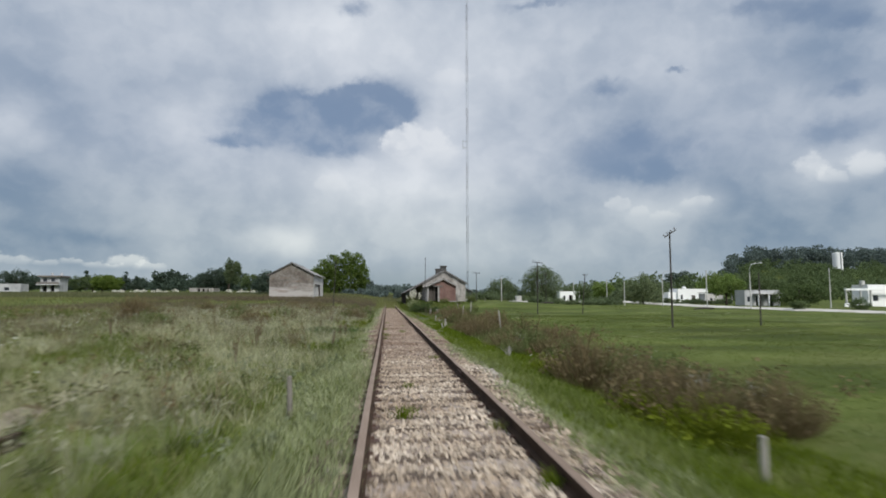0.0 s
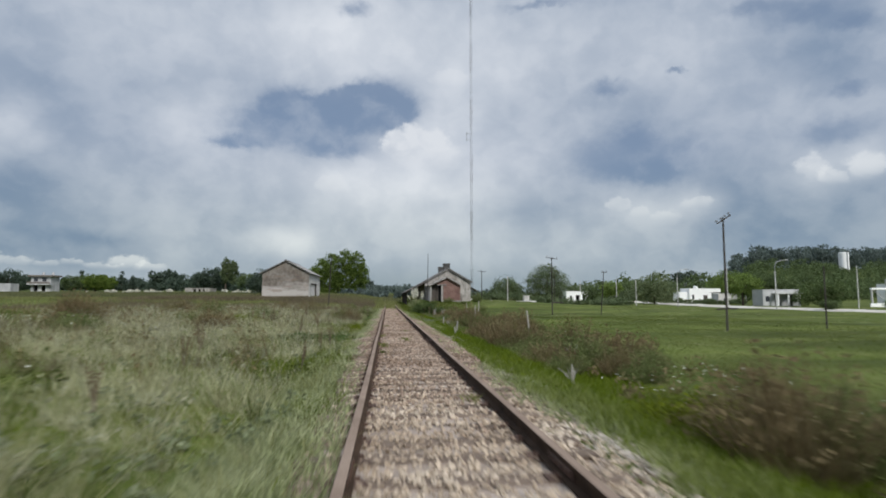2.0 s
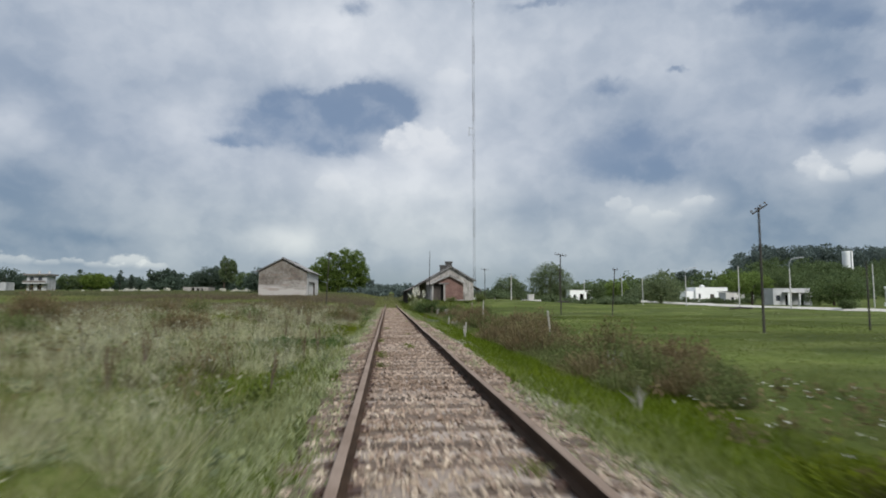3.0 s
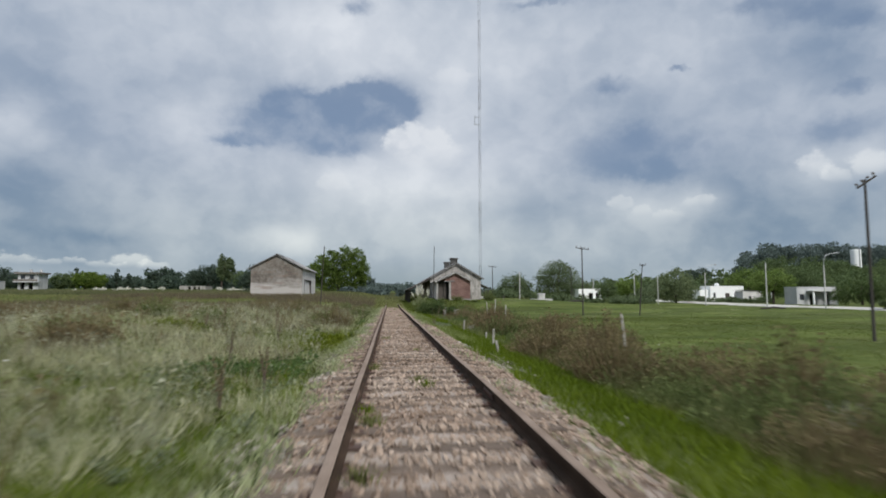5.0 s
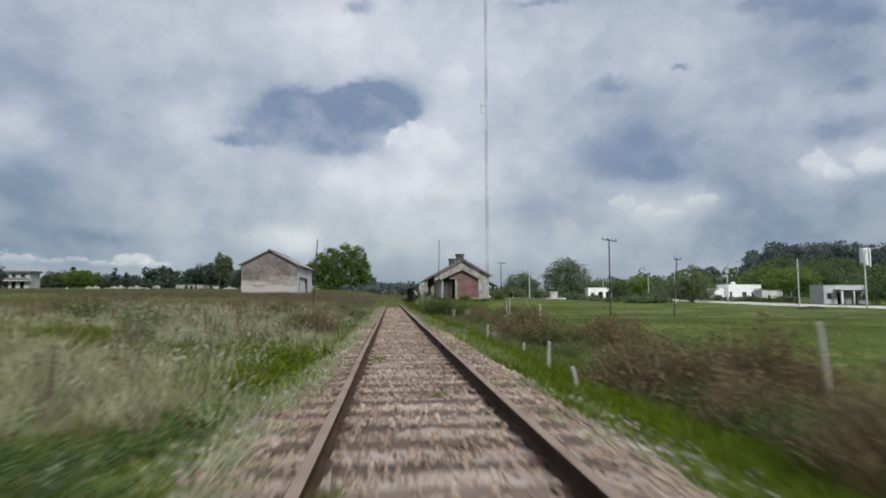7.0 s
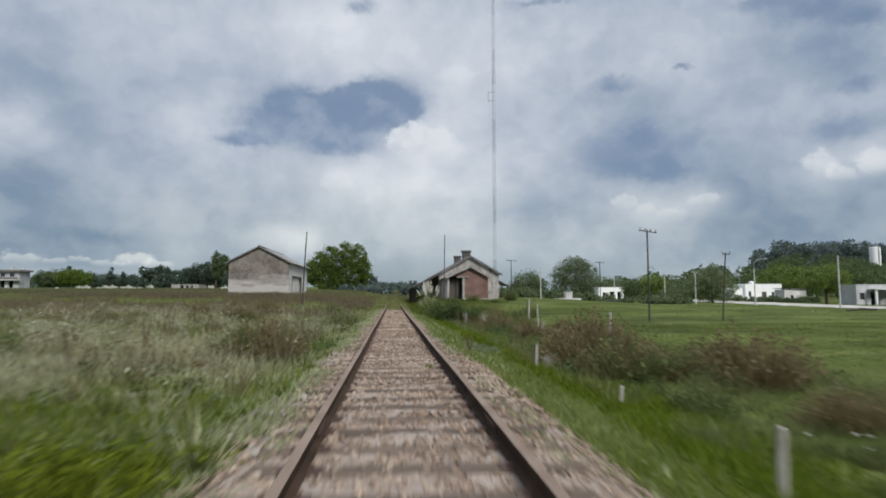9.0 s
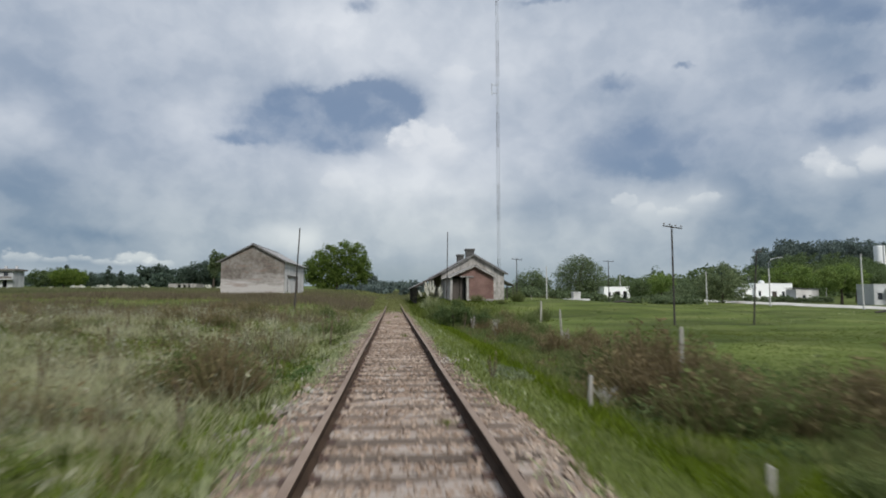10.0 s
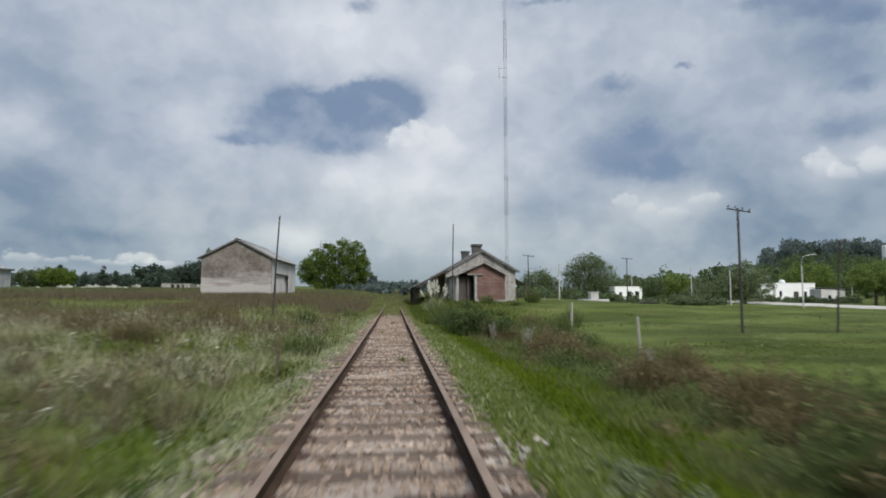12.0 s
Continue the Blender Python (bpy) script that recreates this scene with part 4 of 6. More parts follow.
sb, sbz = flat_house("outbuilding", "small pale outbuilding with a low tin roof", 83.6, 88.6, 149.6, 152.8, 2.4, M_OLDWHITE, [(85.0, 85.7, 0.9, 1.6, "window")])
part("tin_roof", roof_sheet((83.3, 2.80 - sbz), (89.0, 2.50 - sbz), 149.3, 153.1), M_ROOF, sb, "low tin roof")

ph, phz = flat_house("porch_house", "white house with an open concrete pergola", 97.2, 108.0, 112.4, 116.5, 3.95, M_WHITE, [(98.2, 99.4, 1.2, 2.4, "window"), (102.4, 103.6, 0, 2.4, "door")])
part("pergola_beam", boxed(91.0, 108.1, 110.8, 111.3, 3.35, 3.72, 0.03), M_WHITE, ph, "white concrete beam")
for x in (91.1, 94.2, 96.4):
    part("pergola_post", boxed(x, x + 0.22, 110.9, 111.2, -0.5, 3.35), M_CONCRETE, ph, "pale pergola post")
part("low_wall", boxed(90.0, 94.0, 110.0, 110.3, -0.5, 0.75, 0.02), M_WHITE, ph, "white garden wall")
part("brace", tube(bmesh.new(), [(91.25, 110.7, 3.3), (94.2, 110.7, 1.0)], [0.07, 0.07], 6), M_CONCRETE, ph)
part("roof_tank", tube(bmesh.new(), [(97.4, 114, 3.8 - phz), (97.4, 114, 4.9 - phz)], [0.5, 0.46], 12), M_CONCRETE, ph, "small roof tank")

# two-storey house and low buildings across the field
t, z2 = flat_house("two_storey_house", "weathered white two-storey house with dark upper balcony", -134.6, -127.6, 242.0, 248.0, 9.55, M_FARWHITE,
                   [(-133.6, -132.2, 0.6, 3.2, "gap"), (-130.8, -129.4, 0.6, 3.2, "gap")])
part("balcony", boxed(-135.4, -127.0, 240.4, 241.94, 6.4 - z2, 6.75 - z2, 0.03), M_GREYWALL, t, "grey balcony slab")
part("balcony_rail", boxed(-135.2, -127.2, 240.5, 240.7, 6.75 - z2, 7.5 - z2), M_PLASTER_PLAIN, t, "dark balcony rail")
part("roof_slab", boxed(-135.4, -126.8, 241.0, 248.5, 9.5 - z2, 10.1 - z2, 0.03), M_PLASTER_PLAIN, t, "dark grey overhanging roof slab")
for x in (-133.6, -130.6):
    window_unit(t, x, x + 1.5, 7.75 - z2, 9.0 - z2, 241.9)
for x in (-132.5, -129.0):
    part("roof_tank", tube(bmesh.new(), [(x, 246, 10.0 - z2), (x, 246, 11.3 - z2)], [0.5, 0.42], 10), M_GREYWALL, t, "small roof tank")
t, _z = flat_house("low_hall", "long low white building with a parapet", -146.0, -138.2, 236.0, 241.0, 6.7, M_FARWHITE, [(-144, -142.2, 1.0, 2.2, "window")])
t, _z = flat_house("field_barn", "low pale barn with dark openings at the field's far edge", -91.2, -80.3, 280.0, 290.0, 5.9, M_PLASTER_LIGHT,
                   [(-87.6, -86.4, 0, 1.7, "gap"), (-85.4, -84.4, 0, 1.7, "gap"), (-83.4, -82.6, 0, 1.7, "gap")])
t, _z = flat_house("cottage", "small white cottage behind the willow", 51.4, 57.9, 173.5, 181.0, 3.25, M_WHITE, [(52.4, 53.1, 0.9, 2.1, "window"), (54.2, 55.4, 0, 2.3, "gap"), (56.2, 57.2, 0, 2.3, "gap")])


def trough():
    z = float(land_z(24.5, 112.0))
    t = thing("water_trough", "pale concrete water trough on a slab", "trough", (24.5, 112.0, z))
    part("slab", boxed(-1.6, 1.6, -1.0, 1.0, -0.1, 0.2, 0.04), M_CONCRETE, t)
    part("block", boxed(-0.5, 0.5, -0.45, 0.45, 0.2, 1.0, 0.05), M_CONCRETE, t)
    part("rim", boxed(-0.58, 0.58, -0.53, 0.53, 1.0, 1.12, 0.03), M_CONCRETE, t)


trough()


def fallen_trunk(x, y, ln, turn, lift=0.25):
    z = float(land_z(x, y))
    t = thing("fallen_trunk", "dark fallen trunk resting on the meadow", "log", (x, y, z), turn)
    part("log", tube(bmesh.new(), [(-ln / 2, 0, 0.08), (0, 0.05, lift), (ln / 2, 0, 0.16)], [0.10, 0.12, 0.08], 8), M_POLE, t)
    part("branch", tube(bmesh.new(), [(ln * 0.3, 0, 0.2), (ln * 0.36, 0.1, -0.05)], [0.06, 0.05], 6), M_POLE, t)


fallen_trunk(28.2, 105.5, 2.6, 4)
fallen_trunk(48.0, 88.0, 3.2, -3)

# ---- mast: slender guyed lattice in red and white lengths ----
def mast():
    mx, my = 16.95, 127.9
    z = float(land_z(mx, my))
    t = thing("radio_mast", "very tall slender red and white lattice mast", "mast", (mx, my, z))
    h, r, count = 84.84, 0.25, 14
    legs = [(r * math.cos(a), r * math.sin(a)) for a in (0.3, 0.3 + 2.094, 0.3 + 4.189)]
    for s in range(count):
        za, zb = 0.3 + s * h / count, 0.3 + (s + 1) * h / count
        b = bmesh.new()
        for x, y in legs:
            tube(b, [(x, y, za), (x, y, zb)], [0.026, 0.026], 5)
        steps = 7
        for k in range(steps):
            q0, q1 = za + (zb - za) * k / steps, za + (zb - za) * (k + 1) / steps
            for i in range(3):
                a, c = legs[i], legs[(i + 1) % 3]
                tube(b, [(*a, q0), (*c, q1)], [0.006, 0.006], 3, False)
        part("mast_section", b, M_MAST_RED if s % 2 == 0 else M_MAST_WHITE, t, "dark red lattice length" if s % 2 == 0 else "pale lattice length")
    b = bmesh.new()
    zz = 35.3 - z
    for dz in (-0.7, 0.7):
        tube(b, [(-1.0, 0, zz + dz), (0.15, 0, zz + dz)], [0.045, 0.045], 5)
    tube(b, [(-0.95, 0, zz - 1.0), (-0.95, 0, zz + 1.0)], [0.055, 0.055], 6)
    part("antenna", b, M_STEEL, t, "side antenna on two arms")
    part("footing", boxed(-0.5, 0.5, -0.5, 0.5, -0.3, 0.32, 0.03), M_CONCRETE, t)


mast()

# ---- poles ----
def telegraph_pole(x, y, top, arm=0.42, arm_tilt=0.0, arm_turn=0.0, lean=(0, 0), insulators=4, r=0.075, label="dark weathered telegraph pole with a short crossarm"):
    z = float(land_z(x, y))
    h = top - z
    t = thing("telegraph_pole", label, "pole", (x, y, z), group="telegraph poles")
    lx, ly = lean
    part("shaft", tube(bmesh.new(), [(0, 0, -0.5), (lx * 0.5, ly * 0.5, h * 0.5), (lx, ly, h)], [r * 0.80, r * 0.70, r * 0.58], 10), M_POLE, t)
    if arm:
        m = pose(lx, ly - 0.08, h - 0.12, 0, arm_tilt, arm_turn)
        a = part("crossarm", box(bmesh.new(), -arm, arm, -0.035, 0.035, -0.03, 0.03, 0.005), M_POLE, t, at=m)
        for k in range(insulators):
            xx = -arm * 0.9 + 1.8 * arm * k / max(1, insulators - 1)
            b = bmesh.new()
            tube(b, [(xx, 0, 0.03), (xx, 0, 0.10)], [0.012, 0.012], 6)
            tube(b, [(xx, 0, 0.09), (xx, 0, 0.12), (xx, 0, 0.17), (xx, 0, 0.19)], [0.045, 0.05, 0.038, 0.018], 8)
            part("insulator", b, M_CERAMIC, a)
    return t


telegraph_pole(17.86, 39.2, 5.55, 0.47, -32, 0, r=0.080, label="dark weathered telegraph pole with a tilted crossarm")
telegraph_pole(25.42, 41.4, 3.02, 0, label="short dark wooden pole without crossarm", r=0.066)
telegraph_pole(17.12, 70.0, 5.55, 0.62, 8, 0, r=0.082)
telegraph_pole(22.85, 71.0, 4.12, 0.28, 0, 0, (0.42, 0), 2, label="thin dark pole leaning a little", r=0.07)
telegraph_pole(32.1, 119.9, 6.4, 0.75, 2, 0, insulators=4, r=0.09)
telegraph_pole(16.33, 111.6, 6.1, 0.7, 4, 0, r=0.09)
telegraph_pole(-7.62, 81.0, 6.42, 0, 0, 0, (0.32, 0), label="dark bare pole leaning beside the shed", r=0.075)
telegraph_pole(5.55, 96.4, 7.9, 0, 0, 0, (0.1, 0), r=0.07, label="tall thin dark pole in front of the station")


def street_lamp(x, y, top, arm_dir=1.0, reach=1.7):
    z = float(land_z(x, y))
    h = top - z
    t = thing("street_lamp", "pale concrete street lamp with a curved arm", "street lamp", (x, y, z), group="street lamps")
    part("column", tube(bmesh.new(), [(0, 0, -0.3), (0, 0, h * 0.78)], [0.11, 0.075], 10), M_CONCRETE, t)
    pts = [(0, 0, h * 0.76), (0.03 * arm_dir, 0, h * 0.88), (0.30 * arm_dir, 0, h * 0.96), (reach * 0.6 * arm_dir, 0, h * 0.99), (reach * arm_dir, 0, h)]
    part("arm", tube(bmesh.new(), pts, [0.045] * 5, 8), M_STEEL, t, "grey bent steel arm")
    b = bmesh.new()
    tube(b, [((reach - 0.05) * arm_dir, 0, h), ((reach + 0.15) * arm_dir, 0, h + 0.03), ((reach + 0.6) * arm_dir, 0, h)], [0.05, 0.11, 0.06], 8)
    part("lamp_head", b, M_STEEL, t, "grey lamp head")


for x, y, top in ((57.8, 91.3, 6.95), (56.4, 118.3, 6.9)):
    street_lamp(x, y, top)


def concrete_post(x, y, top, r=0.10):
    z = float(land_z(x, y))
    t = thing("concrete_pole", "plain pale concrete line pole", "pole", (x, y, z), group="concrete poles")
    part("shaft", tube(bmesh.new(), [(0, 0, -0.3), (0, 0, top - z)], [r, r * 0.75], 10), M_CONCRETE, t)
    part("cap", tube(bmesh.new(), [(0, 0, top - z - 0.02), (0, 0, top - z + 0.05)], [r * 0.95, r * 0.6], 10), M_STEEL, t)


for x, y, top in ((55.4, 146.3, 6.1), (53.3, 130.4, 5.25), (23.3, 122.4, 5.6), (56.2, 175.3, 6.4), (55.2, 99.6, 6.1), (94.2, 154.5, 3.9), (78.5, 99.7, 6.6)):
    concrete_post(x, y, top)


def fence_post(x, y, top, lean=(0.0, 0.0), r=0.037, label="bleached split wooden fence post, leaning"):
    z = float(land_z(x, y))
    b = bmesh.new()
    h = top - z
    rr = random.Random(int(x * 100 + y))
    tube(b, [(0, 0, -0.2), (lean[0] * 0.4, lean[1] * 0.4, h * 0.45), (lean[0], lean[1], h * 0.97), (lean[0] * 1.02, lean[1], h)], [r, r * rr.uniform(0.9, 1.1), r * 0.85, r * 0.4], 7)
    ob = new("fence_post", bm_mesh("fence_post", b, M_POST_DARK if x < 0 else M_POST))
    ob.matrix_basis = pose(x, y, z, 0, 0, rr.uniform(0, 30))
    tagged(ob, label, "fence post", "fence posts")


for x, y, top, lean in ((3.17, 8.72, -0.15, (0.0, 0)), (-1.72, 10.6, 0.25, (-0.02, 0)), (5.2, 32.1, 0.62, (-0.12, 0)), (2.4, 33.5, -0.08, (-0.08, 0)), (2.79, 36.45, 0.05, (0.02, 0)),
                        (6.1, 56.6, 0.72, (-0.1, 0)), (5.05, 45.8, 0.66, (0.05, 0)), (2.93, 44.5, 0.0, (0.03, 0)), (3.3, 40.8, -0.31, (0.02, 0)), (17.5, 108.5, 1.2, (0.0, 0))):
    fence_post(x, y, top, lean)
fence_post(9.7, 73.6, 0.85, (0.05, 0.0), 0.06, "thick grey fence post beside a dark bush")

def dead_twigs(x, y, h, n, seed):
    """A bleached dead bush of bare forked twigs."""
    r = random.Random(seed)
    z = float(land_z(x, y))
    b = bmesh.new()
    for k in range(n):
        a, s, q = r.uniform(0, 6.28), r.uniform(0.05, 0.28), h * r.uniform(0.55, 1.0)
        e = (s * math.cos(a), s * math.sin(a), q)
        m = (e[0] * 0.35 + r.uniform(-0.03, 0.03), e[1] * 0.35, q * 0.5)
        tube(b, [(e[0] * 0.1, e[1] * 0.1, -0.08), m, e], [0.012, 0.009, 0.004], 4, False)
        tube(b, [m, (m[0] + r.uniform(-0.1, 0.1), m[1] + r.uniform(-0.1, 0.1), q * r.uniform(0.75, 1.0))], [0.007, 0.003], 4, False)
    ob = new("dead_bush", bm_mesh("dead_bush", b, M_POST))
    ob.matrix_basis = pose(x, y, z)
    tagged(ob, "bleached dead bush of bare twigs beside the ditch", "bush", kind="stuff")


dead_twigs(3.25, 44.8, 0.4, 22, 3)
dead_twigs(4.6, 62.0, 0.9, 30, 4)
dead_twigs(3.1, 20.4, 0.36, 12, 5)
dead_twigs(4.5, 12.3, 0.75, 40, 6)
dead_twigs(5.3, 12.0, 0.65, 34, 7)
dead_twigs(4.4, 24.6, 0.6, 30, 8)
dead_twigs(4.22, 66.8, 0.9, 26, 9)
dead_twigs(6.2, 56.4, 0.75, 26, 10)

# ---- water tower on the wooded hill ----
def water_tower():
    x, y = 366.0, 441.0
    z = float(land_z(x, y))
    t = thing("water_tower", "white cylindrical water tower above the wood", "water tower", (x, y, z))
    h = 38.6 - z
    part("tank", tube(bmesh.new(), [(0, 0, h - 24), (0, 0, h - 0.8), (0, 0, h)], [3.6, 3.6, 3.3], 32), M_WHITE, t, "white tank")
    part("shaft", tube(bmesh.new(), [(0, 0, -3), (0, 0, h - 23.8)], [3.0, 3.0], 20), M_CONCRETE, t)
    part("ladder", boxed(-0.4, 0.4, -4.0, -3.62, h - 24, h + 0.5), M_STEEL, t)


water_tower()

# ---- trees ----
def leaf_cloud(centers, radii, per, size, mat, name="crown", flat=0.75, seed=1):
    """Small leaf-shaped faces scattered in clumps."""
    g = np.random.default_rng(seed)
    n = len(centers) * per
    c = np.repeat(np.asarray(centers), per, 0)
    r = np.repeat(np.asarray(radii), per)
    d = g.normal(size=(n, 3))
    d /= np.linalg.norm(d, axis=1)[:, None]
    p = c + d * (r * g.uniform(0.25, 1.0, n) ** 0.6)[:, None] * np.array([1, 1, flat])
    a = g.normal(size=(n, 3))
    a /= np.linalg.norm(a, axis=1)[:, None]
    b = np.cross(a, g.normal(size=(n, 3)))
    b /= np.linalg.norm(b, axis=1)[:, None]
    s = size * g.uniform(0.6, 1.4, n)[:, None]
    v = np.stack([p - a * s, p - b * s * 0.55, p + a * s, p + b * s * 0.55], 1).reshape(-1, 3)
    f = np.arange(4 * n).reshape(n, 4)
    return mesh_from(name, v, f, mat)


def crown_clumps(g, lobes, n):
    """Clump centres towards the surface of several overlapping ellipsoids (x, y, z, rx, ry, rz)."""
    w = np.array([l[3] * l[5] for l in lobes])
    pick = g.choice(len(lobes), n, p=w / w.sum())
    L = np.array(lobes)[pick]
    d = g.normal(size=(n, 3))
    d /= np.linalg.norm(d, axis=1)[:, None]
    return L[:, :3] + d * L[:, 3:] * (g.uniform(0.2, 1, n) ** 0.45)[:, None]


def tree(x, y, height, lobes, mat, label, seed, clumps=60, per=60, leaf=0.14, clump=0.6, trunk=0.25, name="tree", category="tree", group="", base=None, split=None):
    z = float(land_z(x, y)) if base is None else base
    g = np.random.default_rng(seed)
    t = thing(name, label, category, (x, y, z), group=group)
    clumps, per, leaf, clump = int(clumps * 1.9), int(per * 0.50), leaf * 0.72, clump * 0.92
    cs = crown_clumps(g, lobes, clumps)
    b = bmesh.new()
    top = split or height * 0.38
    tube(b, [(0, 0, -0.4), (trunk * 0.3, 0, top * 0.5), (0, trunk * 0.2, top), (lobes[0][0] * 0.5, lobes[0][1] * 0.5, height * 0.7)], [trunk * 1.15, trunk * 0.85, trunk * 0.65, trunk * 0.2], 8)
    for c in cs[:: max(1, clumps // 14)]:
        mid = (c[0] * 0.45, c[1] * 0.45, top + (c[2] - top) * 0.55)
        tube(b, [(0, 0, top * g.uniform(0.7, 1.0)), mid, tuple(c)], [trunk * 0.34, trunk * 0.2, trunk * 0.06], 5)
    part("trunk", b, M_BARK, t, "dark bark trunk and limbs")
    part("crown", leaf_cloud(cs, clump * g.uniform(0.6, 1.3, clumps), per, leaf, mat, seed=seed), mat, t)
    return t


tree(-20.2, 245.0, 17.5, [(-6.6, 0, 9.2, 3.8, 6, 5.0), (-2.2, 0, 11.0, 3.6, 6, 5.6), (3.2, 0, 13.2, 3.2, 5, 5.2), (7.6, 0, 11.6, 3.2, 5, 5.4), (-9.6, 0, 6.6, 2.6, 4, 4.2), (9.6, 0, 7.0, 2.4, 4, 5.4), (4.0, 0, 6.0, 7.0, 5, 5.0), (-4.0, 0, 5.4, 7.0, 5, 4.8), (0, 0, 2.2, 9.6, 5, 2.4)],
     M_LEAF_TREE, "broad fresh green tree behind the goods shed", 11, 460, 92, 0.34, 1.45, 0.5)
tree(47.4, 180.0, 11.5, [(0, 0, 6.4, 5.4, 5, 4.8), (3.6, 0, 5.0, 3.6, 4, 4.4), (-3.6, 0, 5.0, 3.4, 4, 4.0), (0.5, 0, 8.8, 3.4, 3.5, 2.4), (0, 0, 3.0, 6.0, 4, 2.6)],
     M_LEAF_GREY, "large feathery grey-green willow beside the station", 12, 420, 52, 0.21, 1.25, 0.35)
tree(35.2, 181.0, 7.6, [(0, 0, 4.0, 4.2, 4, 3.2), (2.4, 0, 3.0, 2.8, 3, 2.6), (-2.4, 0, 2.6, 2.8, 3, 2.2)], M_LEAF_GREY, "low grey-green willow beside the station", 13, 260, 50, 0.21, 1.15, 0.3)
tree(62.8, 141.7, 8.0, [(0, 0, 4.9, 3.9, 3.5, 2.9), (2.8, 0, 3.4, 2.4, 2.4, 2.5), (-2.6, 0, 3.2, 2.6, 2.4, 2.4), (0.4, 0, 2.0, 4.2, 3.5, 1.9)], M_LEAF_PALE, "feathery grey-green bush tree beside the road", 14, 160, 70, 0.20, 0.95, 0.2)
tree(77.2, 129.6, 7.2, [(0, 0, 4.8, 3.2, 3, 2.3), (2.0, 0, 4.2, 2.4, 2.5, 2.2), (-2.4, 0, 4.0, 2.2, 2.4, 2.0)], M_LEAF_GARDEN, "fresh green garden tree with dark stems", 15, 150, 80, 0.18, 0.85, 0.25)
tree(86.0, 117.5, 5.4, [(0, 0, 2.6, 3.8, 2.5, 2.4), (3.4, 0, 2.4, 2.6, 2.5, 2.2), (-3.4, 0, 2.0, 2.4, 2.4, 1.8)], M_BUSH, "dense dark green hedge tree in front of the grey house", 16, 150, 70, 0.18, 0.8, 0.25)
tree(94.0, 146.0, 8.5, [(0, 0, 5.0, 4.4, 4, 3.2), (4.4, 0, 4.2, 3.4, 4, 3.0)], M_LEAF_MID, "spreading green garden tree", 17, 130, 70, 0.24, 1.1, 0.3)
tree(111.6, 190.0, 10.5, [(0, 0, 6.6, 5.0, 4, 3.6), (4.4, 0, 5.6, 3.6, 4, 3.2), (-4, 0, 5.2, 3.4, 4, 3.0)], M_LEAF_GARDEN, "fresh green tree behind the white house", 18, 140, 70, 0.28, 1.2, 0.35)
tree(60.9, 163.0, 6.4, [(0, 0, 4.2, 2.8, 3, 2.0), (-1.6, 0, 3.2, 2.0, 2, 1.9)], M_LEAF_GARDEN, "bright green tree between the cottages", 19, 90, 70, 0.2, 0.9, 0.25)
tree(52.6, 156.0, 4.8, [(0, 0, 2.8, 2.4, 2.4, 1.9)], M_LEAF_MID, "small rounded green tree beside the road", 20, 60, 60, 0.2, 0.8, 0.2)
tree(69.5, 83.0, 2.0, [(0, 0, 0.9, 1.5, 1.3, 0.9)], M_LEAF_MID, "low green bush beside the road", 21, 40, 60, 0.12, 0.5, 0.1, name="bush", category="bush")
tree(60.5, 84.0, 1.7, [(0, 0, 0.8, 1.2, 1.2, 0.7)], M_LEAF_MID, "low green bush beside the road", 22, 40, 60, 0.12, 0.45, 0.1, name="bush", category="bush")
tree(3.2, 67.4, 1.75, [(0, 0, 0.75, 0.95, 0.9, 0.72), (0.75, 0.2, 0.6, 0.75, 0.8, 0.6), (-0.6, 0, 0.55, 0.6, 0.7, 0.5), (1.6, 0.3, 0.45, 0.7, 0.7, 0.42)], M_BUSH, "large rounded dark green bush beside the track", 30, 130, 90, 0.05, 0.24, 0.05, name="bush", category="bush")
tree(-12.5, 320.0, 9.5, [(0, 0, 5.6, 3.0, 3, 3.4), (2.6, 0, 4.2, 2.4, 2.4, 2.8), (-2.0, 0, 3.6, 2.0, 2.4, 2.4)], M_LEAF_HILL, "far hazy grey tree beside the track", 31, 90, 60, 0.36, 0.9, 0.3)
# across the left field
tree(-75.0, 285.0, 17.0, [(0, 0, 10.0, 2.0, 2, 6.2), (3.6, 0, 9.2, 1.9, 2, 5.8)], M_LEAF_GREY, "tall twin-topped poplar across the field", 23, 150, 60, 0.38, 1.05, 0.4)
tree(-84.0, 296.0, 13.0, [(0, 0, 7.2, 5.0, 5, 4.6), (-5.6, 0, 5.4, 4.4, 4.5, 4.0), (5.0, 0, 5.6, 4.0, 4.5, 4.0)], M_LEAF_DARK, "dense dark tree across the field", 24, 200, 70, 0.4, 1.6, 0.5)
tree(-61.5, 270.0, 9.0, [(0, 0, 4.4, 5.0, 4.5, 3.6), (4.0, 0, 4.0, 3.4, 4, 3.2)], M_LEAF_MID, "green tree beside the goods shed", 25, 120, 60, 0.36, 1.4, 0.35)
tree(-113.5, 246.0, 7.6, [(0, 0, 4.0, 4.4, 4, 3.0), (4.2, 0, 3.6, 3.6, 3.5, 2.7)], M_LEAF_FRESH, "bright spring-green tree across the field", 26, 130, 60, 0.34, 1.2, 0.35)
tree(-122.0, 256.0, 8.0, [(0, 0, 4.2, 5.2, 4.5, 3.2), (6, 0, 4.0, 4.4, 4, 3.0), (-5, 0, 3.6, 3.6, 4, 2.8)], M_LEAF_MID, "low spreading green tree beside the tall house", 27, 150, 60, 0.36, 1.3, 0.35)
